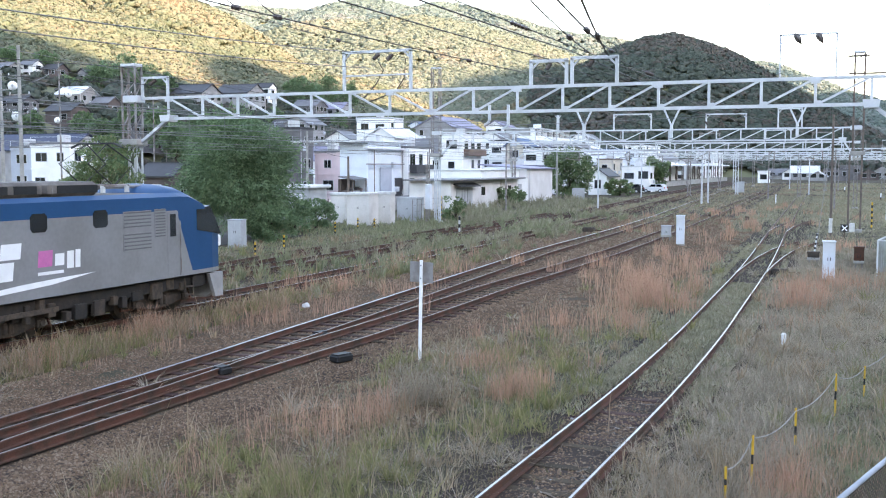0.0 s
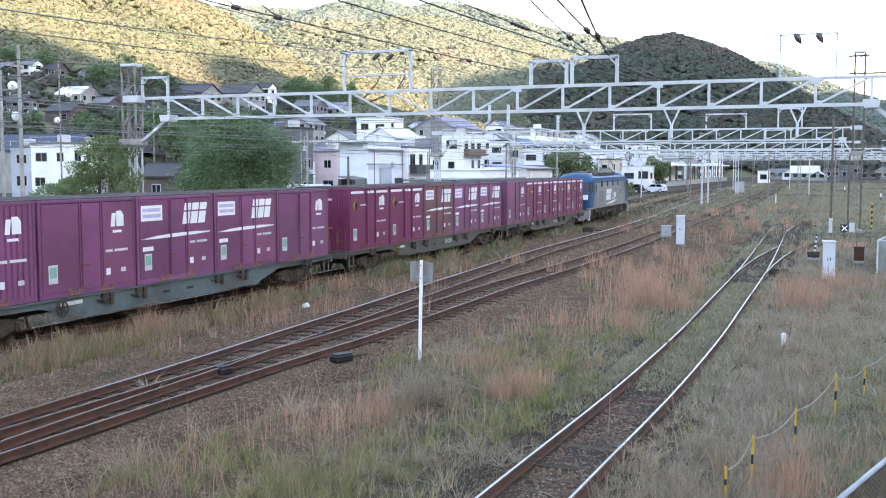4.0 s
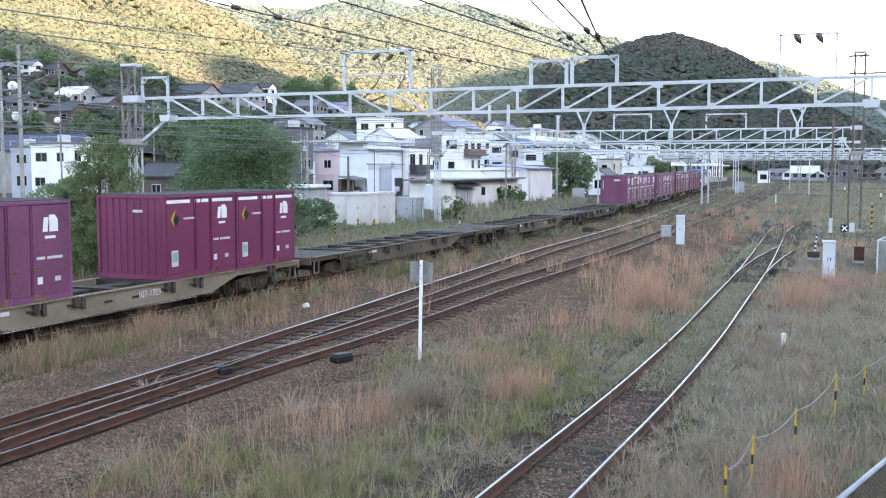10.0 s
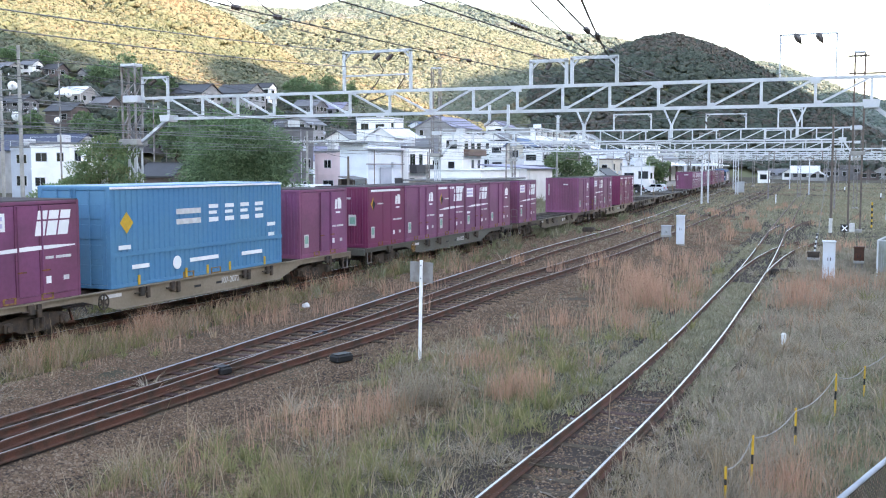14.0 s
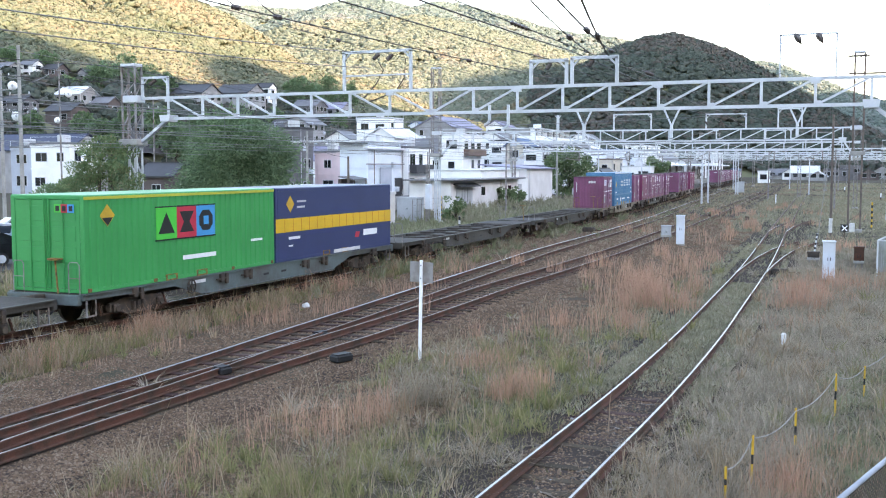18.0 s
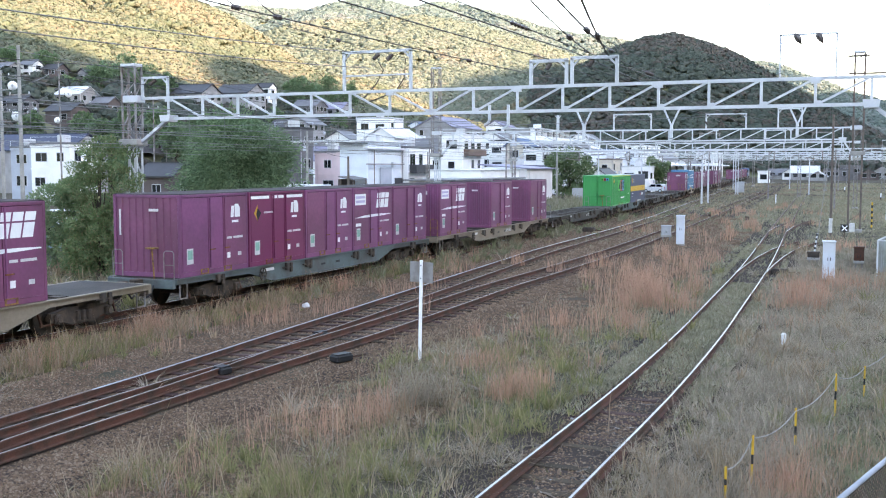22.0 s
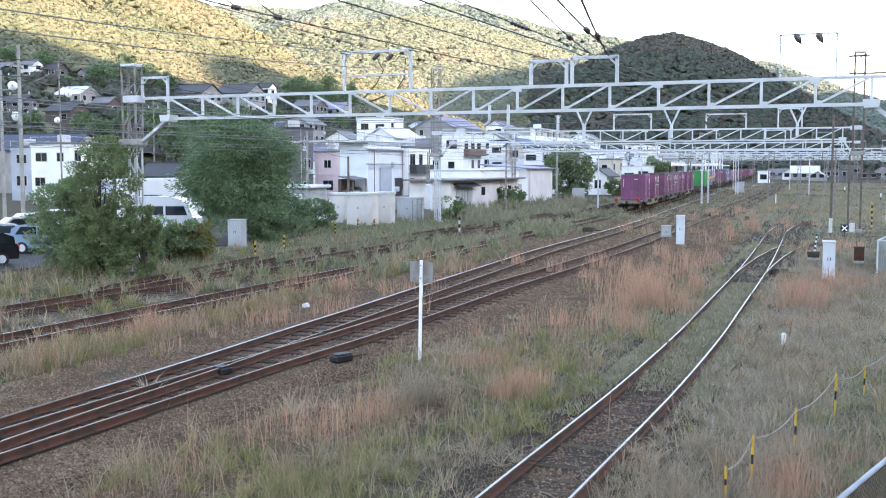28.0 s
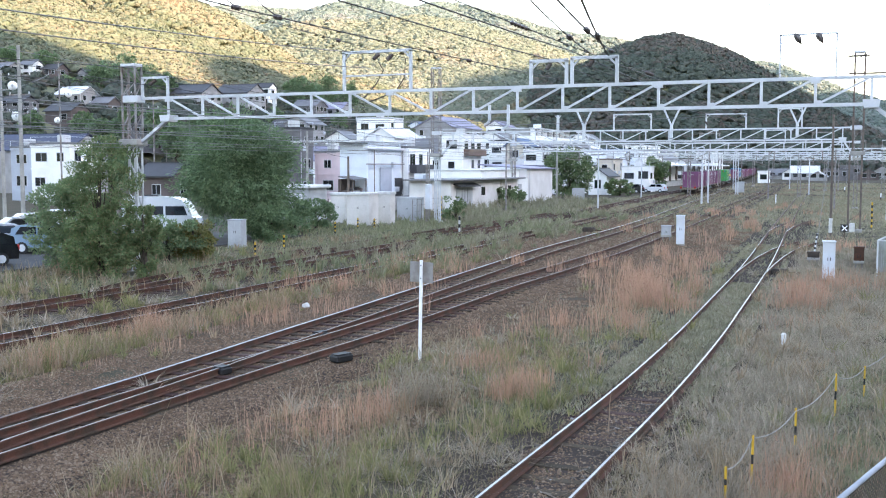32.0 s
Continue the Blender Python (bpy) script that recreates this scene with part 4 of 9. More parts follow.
def green_container():
    L, h = 9.38, 2.56
    c = long_container("green_container", "bright green ribbed container with a three-coloured square logo", "leaf_green", L, h, 0.28)
    hy = L / 2
    plate(c, "top_trim", "lime", hy, 0.0, h - 0.1, L, h - 0.02, 1.24)
    for k, (col, a) in enumerate((("logo_green", 2.95), ("crimson", 3.92), ("cyan", 4.89))):
        q = plate(c, "logo_square", col, hy, a, 1.22, a + 0.97, 2.14, 1.245)
        o = -hy + a
        dark = [[(0.10, 1.38), (0.86, 1.38), (0.48, 2.0)], [(0.14, 1.38), (0.84, 1.38), (0.62, 1.69), (0.84, 2.0), (0.14, 2.0), (0.34, 1.69)], [(0.32, 1.38), (0.66, 1.38), (0.84, 1.56), (0.84, 1.82), (0.66, 2.0), (0.32, 2.0), (0.14, 1.82), (0.14, 1.56)]][k]
        if k == 2:
            part("logo_gap", MB().box(1.2545, o + 0.36, 1.56, 1.257, o + 0.62, 1.82), col, q)
        part("logo_shape", MB().prism([(o + b, z) for b, z in dark], 1.25, 1.254), "black", q)
    for a0, z0, a1, z1 in ((2.91, 1.18, 5.90, 1.22), (2.91, 2.14, 5.90, 2.18)):
        plate(c, "logo_frame", "black", hy, a0, z0, a1, z1, 1.244)
    plate(c, "lettering", "white", hy, 4.2, 0.55, 5.9, 0.68, 1.24)
    plate(c, "lettering", "white", hy, 7.9, 0.86, 8.6, 0.94, 1.24)
    o = MB().prism([(-hy + 0.6, 2.02), (-hy + 0.9, 1.72), (-hy + 1.2, 2.02), (-hy + 0.9, 2.32)], 1.24, 1.245)
    wd = part("warning_diamond", o, "yellow", c)
    part("black_half", MB().prism([(-hy + 0.68, 1.96), (-hy + 0.9, 1.74), (-hy + 1.12, 1.96)], 1.2455, 1.248), "black", wd)
    for k, col in enumerate(("logo_green", "crimson", "cyan")):
        e = part("end_logo", MB().box(0.3 + 0.22 * k, -hy - 0.05, 2.12, 0.52 + 0.22 * k, -hy - 0.046, 2.34), col, c)
        part("logo_shape", MB().box(0.35 + 0.22 * k, -hy - 0.054, 2.16, 0.47 + 0.22 * k, -hy - 0.05, 2.30), "black", e)
    for a in (0.08, L - 0.25, L * 0.30, L * 0.72):
        plate(c, "rust_stain", "pocket_rust", hy, a, 0.02, a + 0.16, 0.12, 1.2385)
    return c


def navy_container():
    L, h = 9.3, 2.56
    c = long_container("navy_container", "navy blue smooth container with a golden yellow band", "navy", L, h, 0)
    hy = L / 2
    b = plate(c, "band", "gold", hy, 0.0, 1.02, L, 1.50, 1.238)
    for k in range(1, 16):
        plate(b, "seam", "orange", hy, k * L / 16, 1.02, k * L / 16 + 0.02, 1.50, 1.2425)
    plate(c, "lettering", "white", hy, 6.7, 0.56, 7.95, 0.80, 1.24, skew=0.03)
    plate(c, "mark", "crimson", hy, 5.95, 0.52, 6.3, 0.74, 1.24, skew=0.1)
    plate(c, "lettering", "white", hy, 0.85, 0.75, 1.65, 0.85, 1.24)
    plate(c, "lettering", "white", hy, 0.85, 0.5, 1.15, 0.56, 1.24)
    part("warning_diamond", MB().prism([(-hy + 0.7, 2.0), (-hy + 0.98, 1.7), (-hy + 1.26, 2.0), (-hy + 0.98, 2.3)], 1.24, 1.244), "yellow", c)
    plate(c, "lettering", "dirty_white", hy, 1.45, 2.05, 2.1, 2.12, 1.24)
    plate(c, "lettering", "dirty_white", hy, 1.45, 1.85, 2.0, 1.92, 1.24)
    part("rub_rail", MB().box(1.22, -hy + 4.2, 0.03, 1.26, -hy + 6.4, 0.16, 0.01), "dirty_white", c)
    return c


def blue_container():
    L, h, q = 8.86, 2.78, 1.215
    c = long_container("blue_container", "light blue ribbed container with white lettering bars", "sky_blue", L, h, 0.24)
    hy = L / 2
    plate(c, "mid_rail", "sky_blue", hy, 0.0, 0.86, L, 0.98, 1.25)
    plate(c, "top_edge", "white", hy, 0.0, h - 0.07, L, h - 0.01, 1.25)
    for k in range(4):
        for j, (za, zb) in enumerate(((1.62, 1.76), (1.86, 1.96), (2.04, 2.16))):
            plate(c, "lettering", "white", hy, q * (3.75 + 0.72 * k), za, q * (3.75 + 0.72 * k) + 0.5 - 0.08 * (j == 1), zb, 1.24)
    for z in (1.62, 1.92):
        plate(c, "lettering", "dirty_white", hy, q * 2.4, z, q * 3.4, z + 0.16, 1.24)
    for a0, a1, z in ((0.7, 1.4, 0.48), (2.9, 4.2, 0.46), (5.2, 6.3, 0.44), (6.55, 6.95, 0.98), (0.25, 0.75, 1.05), (6.5, 7.0, 1.32)):
        plate(c, "lettering", "white", hy, q * a0, z, q * a1 - 0.1, z + 0.12, 1.256)
    part("round_mark", MB().tube([(1.25, -hy + 2.9, 0.5), (1.256, -hy + 2.9, 0.5)], 0.2, 16), "white", c)
    part("warning_diamond", MB().prism([(-hy + 0.4, 1.78), (-hy + 0.68, 1.48), (-hy + 0.96, 1.78), (-hy + 0.68, 2.08)], 1.24, 1.244), "yellow", c)
    for a in (0.9, 2.7, 3.6, 4.6, 6.3):
        part("lashing_ring", MB().box(1.24, -hy + q * a, 0.02, 1.27, -hy + q * a + 0.1, 0.3, 0.01), "yellow", c)
    return c


CONSIST = [
    ("grey", "SSSSA", "104-2794"), ("grey", "FFBSS", "104-2201"), ("teal", "AFFAG", ""), ("grey", "VFFXF", ""),
    ("dark", ".....", "107-421"), ("brown", ".....", "107-743"), ("brown", ".....", ""), ("beige", "SS.AF", "107-1709"),
    ("brown", "A...F", "106-879"), ("grey", "AFXAD", "104-1620"), ("beige", "A@..F", "107-2072"), ("dark", ".....", ""),
    ("dark", ".....", ""), ("teal", "##...", ""), ("dark", ".....", "104-1326"), ("beige", "A.A.F", "107-1630"),
    ("teal", "AFASA", ""), ("beige", ".F.A.", "107-399"),
]
WLABEL = {"grey": "grey-green flat container wagon with deep side sills", "dark": "grimy dark flat container wagon", "brown": "dusty brown flat container wagon", "beige": "faded beige flat container wagon with brown rust stains", "teal": "blue-grey flat container wagon"}
# play of the couplings, wagon by wagon
SLACK = (0.12, 0.6, 0.4, 0.12, 0.3, 0.5, 0.65, 0.75, 0.75, 0.58, 0.3, 0.2, 0.1, 0.0, 0.1, 0.2, 0.05, -0.1)
boxes_made = {}


def put_container(kind, s):
    if kind not in boxes_made:
        boxes_made[kind] = ob = container(kind)
    else:
        ob = copy_thing(boxes_made[kind], Matrix())
    return rolls(ob, s, 1.0)


for n, (paint, load, number) in enumerate(CONSIST):
    s = FIRST - PITCH * n + SLACK[n]
    paint_key = (paint, n in (3, 9))
    if paint_key not in WAGONS:
        WAGONS[paint_key] = w = wagon(paint, "" if n in (3, 9) else ("yellow" if paint in ("grey", "beige") else "grey"))
    else:
        w = copy_thing(WAGONS[paint_key], Matrix())
    tagged(w, WLABEL[paint] + (", empty" if load == "....." else ""))
    rolls(w, s)
    if number:
        MOVING[-1] = MOVING[-1] + (number,)
    for k, kind in enumerate(load):
        if kind in LABELS:
            put_container(kind, s + 7.48 - 3.74 * k)
    if "@" in load:
        rolls(blue_container(), s - 0.06, 1.0)
    if "#" in load:
        rolls(navy_container(), s + 4.72, 1.0)
        rolls(green_container(), s - 4.72, 1.0)
    last = w
for e in MOVING:
    if len(e) > 3:
        flat_text(e[3], 0.27, e[0], Matrix.Translation((1.245, 1.16, 0.72)) @ SIDE)
for sx in (-1, 1):
    d = part("tail_disc", MB().tube([(sx * 1.05, -9.72, 1.05), (sx * 1.05, -9.75, 1.05)], 0.17, 18), "red", last, "round red tail disc")
    part("bracket", MB().bar((sx * 1.05, -9.7, 1.05), (sx * 1.05, -9.7, 0.8), 0.03), "under", last)


# ---- the locomotive ----
M["loco_blue"] = mat("blue_locomotive_paint", (0.008, 0.066, 0.165), 0.45, var=0.1, scale=0.6, fine=9.0, bump=0.03, spec=0.2)
M["loco_grey"] = mat("grey_locomotive_paint", (0.235, 0.233, 0.238), 0.45, var=0.14, scale=0.6, second=(0.20, 0.195, 0.195), fine=9.0, bump=0.03)
M["loco_roof"] = mat("sooty_roof_paint", (0.10, 0.085, 0.075), 0.75, var=0.3, scale=1.0, second=(0.16, 0.14, 0.125), fine=9.0)
M["glass"] = mat("dark_window_glass", (0.018, 0.022, 0.026), 0.08, var=0.2, scale=2.0, bump=0, spec=0.8)
M["skirt"] = mat("pale_grey_skirt_paint", (0.36, 0.355, 0.355), 0.5, var=0.2, scale=1.0, fine=9.0)
M["slat_grey"] = mat("dark_grey_louvre_paint", (0.13, 0.13, 0.135), 0.6, var=0.15, scale=2.0, bump=0)
M["pink_mark"] = mat("pink_marking", (0.62, 0.16, 0.38), 0.5, var=0.1, scale=6.0)
M["soot"] = mat("soot_black_underframe", (0.02, 0.018, 0.017), 0.8, var=0.4, scale=3.0, second=(0.035, 0.027, 0.022), fine=18.0)
M["lamp"] = mat("clear_lamp_glass", (0.75, 0.75, 0.72), 0.15, var=0.05, scale=6.0, bump=0)


def locomotive():
    L = thing("electric_locomotive", "blue and grey electric freight locomotive with raised pantographs", "locomotive")
    st = [(-8.62, 1.22, 2.2), (-8.5, 1.32, 2.42), (-8.05, 1.41, 3.0), (-7.55, 1.42, 3.38), (-6.9, 1.42, 3.60), (-6.45, 1.42, 3.62), (-5.6, 1.42, 3.62), (0, 1.42, 3.62)]
    st = st + [(-y, w, z) for y, w, z in reversed(st[:-1])]
    mb, n = MB(), 10
    for k, (y, w, zt) in enumerate(st):
        low, mid = 1.10, min(3.05, 1.10 + (zt - 1.10) * 0.775)
        sec = [(-w, low), (w, low), (w, low + 0.12), (w, mid), (w - 0.01, zt - 0.17), (w - 0.24, zt - 0.06), (-w + 0.24, zt - 0.06), (-w + 0.01, zt - 0.17), (-w, mid), (-w, low + 0.12)]
        mb.v += [(x, y, z) for x, z in sec]
        if k:
            o = (k - 1) * n
            cab = abs((st[k - 1][0] + y) / 2) > 6.5
            for j in range(n):
                mb.f.append((o + j, o + (j + 1) % n, o + n + (j + 1) % n, o + n + j))
                mb.i.append({1: 1, 2: 0 if cab else 1, 3: 0, 4: 0, 5: 0 if abs((st[k - 1][0] + y) / 2) > 6.6 else 2, 6: 0, 7: 0, 8: 0 if cab else 1, 9: 1, 0: 1}[j])
    mb.f += [tuple(range(n)), tuple((len(st) - 1) * n + j for j in range(n))]
    mb.i += [0, 0]
    part("body", mb, ("loco_blue", "loco_grey", "loco_roof"), L)
    for e in (-1, 1):
        # slanting blue edge of the cab, windscreen, lamps, skirt, buffer beam
        part("cab_flash", MB().prism([(e * 6.28, 3.05), (e * 6.46, 3.05), (e * 6.46, 2.55)], 1.421, 1.425), "loco_blue", L)
        part("grey_flash", MB().prism([(e * 6.44, 1.22), (e * 7.0, 1.22), (e * 6.44, 2.6)], 1.421, 1.425), "loco_grey", L)
        ws = MB()
        for s in (-1, 1):
            ws.add([(s * 0.03, e * 8.56, 2.24), (s * 1.24, e * 8.50, 2.24), (s * 1.33, e * 7.92, 3.10), (s * 0.03, e * 7.94, 3.10), (s * 0.03, e * 8.68, 2.22), (s * 1.26, e * 8.62, 2.22), (s * 1.35, e * 8.04, 3.14), (s * 0.03, e * 8.06, 3.14)], [(4, 5, 6, 7), (0, 3, 2, 1), (0, 1, 5, 4), (1, 2, 6, 5), (2, 3, 7, 6), (3, 0, 4, 7)])
        w = part("windscreen", ws, "glass", L)
        part("pillar", MB().bar((0, e * 8.68, 2.24), (0, e * 8.07, 3.12), 0.05), "black", w)
        part("wiper", MB().bar((0.35, e * 8.70, 2.26), (0.7, e * 8.36, 2.8), 0.02), "black", w)
        for s in (-1, 1):
            part("cab_side_window", MB().prism([(e * 7.25, 2.42), (e * 8.5, 2.24), (e * 8.0, 3.06), (e * 7.25, 3.04)], s * 1.34, s * 1.432), "glass", L)
            part("lamp_band", MB().box(min(s * 0.0, s * 1.30), min(e * 8.45, e * 8.7), 1.84, max(s * 0.0, s * 1.30), max(e * 8.45, e * 8.7), 2.2, 0.04), "white", L)
            hl = part("headlamp_housing", MB().box(min(s * 0.42, s * 0.95), min(e * 8.69, e * 8.73), 1.90, max(s * 0.42, s * 0.95), max(e * 8.69, e * 8.73), 2.13, 0.02), "black", L)
            part("headlamp", MB().tube([(s * 0.58, e * 8.72, 2.015), (s * 0.58, e * 8.75, 2.015)], 0.07, 12), "lamp", hl)
            part("front_handrail", MB().tube([(s * 0.45, e * 8.66, 1.78), (s * 0.45, e * 8.72, 1.72), (s * 0.45, e * 8.72, 1.45), (s * 0.75, e * 8.72, 1.40)], 0.014, 6), "galv", L)
            part("handrail", MB().tube([(s * 1.45, e * 6.38, 1.15), (s * 1.47, e * 6.38, 1.3), (s * 1.47, e * 6.38, 2.65), (s * 1.45, e * 6.38, 2.75)], 0.018, 6), "galv_old", L)
            d = part("cab_door", MB().box(min(s * 1.42, s * 1.428), min(e * 5.82, e * 6.34), 1.16, max(s * 1.42, s * 1.428), max(e * 5.82, e * 6.34), 3.03, 0.004), "loco_grey", L)
            part("door_window", MB().box(min(s * 1.428, s * 1.434), min(e * 5.95, e * 6.22), 2.3, max(s * 1.428, s * 1.434), max(e * 5.95, e * 6.22), 2.95, 0.002), "glass", d)
            part("step", MB().bar((s * 1.35, e * 6.7, 1.0), (s * 1.35, e * 6.7, 0.45), 0.04).bar((s * 1.35, e * 7.1, 1.0), (s * 1.35, e * 7.1, 0.45), 0.04).bar((s * 1.35, e * 6.7, 0.5), (s * 1.35, e * 7.1, 0.5), 0.05).bar((s * 1.35, e * 6.7, 0.75), (s * 1.35, e * 7.1, 0.75), 0.05), "under", L)
        sk = MB().prism([(-1.3, 1.04), (1.3, 1.04), (1.2, 0.45), (0.9, 0.24), (-0.9, 0.24), (-1.2, 0.45)], e * 8.35, e * 8.60, "y")
        sk.prism([(e * 8.6, 1.04), (e * 7.9, 1.04), (e * 8.2, 0.3), (e * 8.6, 0.3)], 1.28, 1.4).prism([(e * 8.6, 1.04), (e * 7.9, 1.04), (e * 8.2, 0.3), (e * 8.6, 0.3)], -1.4, -1.28)
        part("skirt", sk, "skirt", L)
        part("coupler", MB().box(-0.15, min(e * 8.6, e * 9.1), 0.72, 0.15, max(e * 8.6, e * 9.1), 1.02, 0.03), "under", L)
        # domed cab roof
        dome, rows = MB(), [(5.5, 1.18, 3.50, 0.03), (5.75, 1.2, 3.50, 0.22), (6.2, 1.22, 3.50, 0.33), (6.8, 1.22, 3.46, 0.33), (7.3, 1.22, 3.34, 0.24), (7.75, 1.2, 3.16, 0.14), (8.05, 1.18, 3.02, 0.04)]
        for k, (y, hw, zb, up) in enumerate(rows):
            dome.v += [(hw * math.cos(q), e * y, zb + up * math.sin(q) ** 0.8 if 0 < j < 8 else zb) for j, q in enumerate(math.pi * j / 8 for j in range(9))]
            if k:
                dome.f += [((k - 1) * 9 + j, (k - 1) * 9 + j + 1, k * 9 + j + 1, k * 9 + j) for j in range(8)]
                dome.i += [0] * 8
        part("cab_roof", dome, "loco_blue", L, smooth=True)
        # pantograph
        y = e * 4.6
        pg = part("pantograph", MB().bar((-0.7, y - 0.5, 3.8), (0.7, y - 0.5, 3.8), 0.06).bar((-0.7, y + 0.5, 3.8), (0.7, y + 0.5, 3.8), 0.06).bar((-0.6, y - 0.5, 3.8), (-0.6, y + 0.5, 3.8), 0.06).bar((0.6, y - 0.5, 3.8), (0.6, y + 0.5, 3.8), 0.06), "galv_old", L)
        for s in (-1, 1):
            for d in (-1, 1):
                part("arm", MB().tube([(s * 0.55, y + d * 0.1, 3.85), (s * 0.5, y + d * 0.95, 4.4), (s * 0.35, y, 4.95)], 0.022, 6), "wire", pg)
        part("contact_strip", MB().tube([(-0.9, y, 4.85), (-0.6, y, 4.97), (0.6, y, 4.97), (0.9, y, 4.85)], 0.03, 6), "wire", pg)
        for s in (-1, 1):
            for d in (-0.5, 0.5):
                part("insulator", MB().tube([(s * 0.6, y + d, 3.6), (s * 0.6, y + d, 3.8)], 0.07, 8), "dirty_white", pg)
    for y0, y1 in ((-3.4, -1.0), (-0.8, 1.4), (1.6, 3.4)):
        r = part("roof_unit", MB().box(-1.05, y0, 3.56, 1.05, y1, 3.93, 0.08), "loco_roof", L)
        for k in range(2):
            yy = y0 + 0.25 + k * (y1 - y0 - 0.3) / 2
            part("grille", MB().box(1.05, yy, 3.64, 1.06, yy + 0.75, 3.84), "black", r)
    part("roof_duct", MB().tube([(0.3, -6.4, 3.75), (0.3, 6.4, 3.75)], 0.06, 6).tube([(-0.4, -6.4, 3.72), (-0.4, 6.4, 3.72)], 0.04, 6), "galv_old", L)
    for s in (-1, 1):
        x0, x1 = s * 1.418, s * 1.432
        for y in (-3.9, -1.57, 0.79, 3.0):
            part("round_window", MB().prism([(y - 0.28, 2.80), (y - 0.2, 2.72), (y + 0.2, 2.72), (y + 0.28, 2.80), (y + 0.28, 3.10), (y + 0.2, 3.18), (y - 0.2, 3.18), (y - 0.28, 3.10)], min(x0, x1), max(x0, x1)), "glass", L)
        for y0, y1, z0, z1, nn in ((-4.75, -3.1, 1.55, 2.4, 10), (3.9, 5.1, 2.62, 3.1, 5), (3.9, 5.1, 2.0, 2.5, 5), (5.25, 5.75, 2.3, 3.12, 10)):
            lv = part("louvre", MB().box(min(x0, x1), y0, z0, max(x0, x1), y1, z1), "loco_grey", L)
            for k in range(nn):
                z = z0 + (k + 0.4) * (z1 - z0) / nn
                part("slat", MB().box(min(x1, x1 + s * 0.01), y0 + 0.03, z, max(x1, x1 + s * 0.01), y1 - 0.03, z + 0.035), "slat_grey", lv)
    # markings on the side that the camera sees
    def face(name, m, a0, z0, a1, z1, skew=0.0, x=1.4225):
        v = [(x + d, a + k, z) for d in (0, 0.005) for a, z, k in ((a0, z0, 0), (a1, z0, 0), (a1, z1, skew), (a0, z1, skew))]
        part(name, MB().add(v, [(4, 5, 6, 7), (0, 3, 2, 1), (0, 1, 5, 4), (1, 2, 6, 5), (2, 3, 7, 6), (3, 0, 4, 7)]), m, L)
    for a0, z0, a1, z1 in ((-2.02, 1.62, -1.38, 2.06), (-1.94, 2.12, -1.30, 2.50), (-1.30, 1.62, -0.64, 2.06), (-1.22, 2.12, -0.56, 2.50), (-0.56, 1.62, -0.10, 2.06), (-0.48, 2.12, 0.16, 2.50)):
        face("logo_shape", "white", a0, z0, a1, z1, 0.14 * (z1 - z0))
    face("pink_mark", "pink_mark", 0.72, 1.86, 1.2, 2.26, 0.04)
    for a0, a1, z0, z1 in ((1.3, 1.62, 1.86, 2.16), (1.72, 1.96, 1.76, 2.2), (2.02, 2.2, 1.76, 2.22)):
        face("logo_shape", "white", a0, z0, a1, z1, 0.02)
    face("lettering", "white", 0.72, 1.66, 1.6, 1.74)
    part("white_stripe", MB().prism([(-2.0, 1.30), (-0.5, 1.31), (1.2, 1.40), (2.75, 1.58), (1.6, 1.55), (0.2, 1.49), (-1.0, 1.40), (-2.0, 1.34)], 1.4225, 1.4275), "white", L)
    for y in (-5.95, 0.0, 5.95):
        bogie(L, y, 1.15, 0.55)
    part("underframe", MB().box(-1.2, -8.0, 0.7, 1.2, 8.0, 1.03).box(-1.0, -4.0, 0.35, 1.0, -2.0, 0.9, 0.05).box(-1.0, 2.0, 0.35, 1.0, 4.0, 0.9, 0.05), "soot", L)
    gr = random.Random(3)
    for s in (-1, 1):
        y = -8.0
        while y < 7.8:
            w, z = gr.uniform(0.16, 0.5), gr.uniform(0.35, 0.75)
            part("under_gear", MB().box(min(s * 1.12, s * gr.uniform(1.2, 1.34)), y, z, max(s * 1.12, s * gr.uniform(1.2, 1.34)), y + w, min(1.06, z + gr.uniform(0.2, 0.5)), 0.02), gr.choice(("under", "soot", "axle_dust")), L)
            y += w + gr.uniform(0.1, 0.4)
        part("sand_pipe", MB().tube([(s * 1.2, -6.9, 1.0), (s * 1.22, -7.3, 0.5), (s * 0.9, -7.4, 0.2)], 0.025, 6), "axle_dust", L)
        part("footboard", MB().bar((s * 1.3, -1.5, 0.75), (s * 1.3, 1.5, 0.75), 0.05, 0.12), "axle_dust", L)
    return L


rolls(locomotive(), FIRST + PITCH / 2 + 9.1)


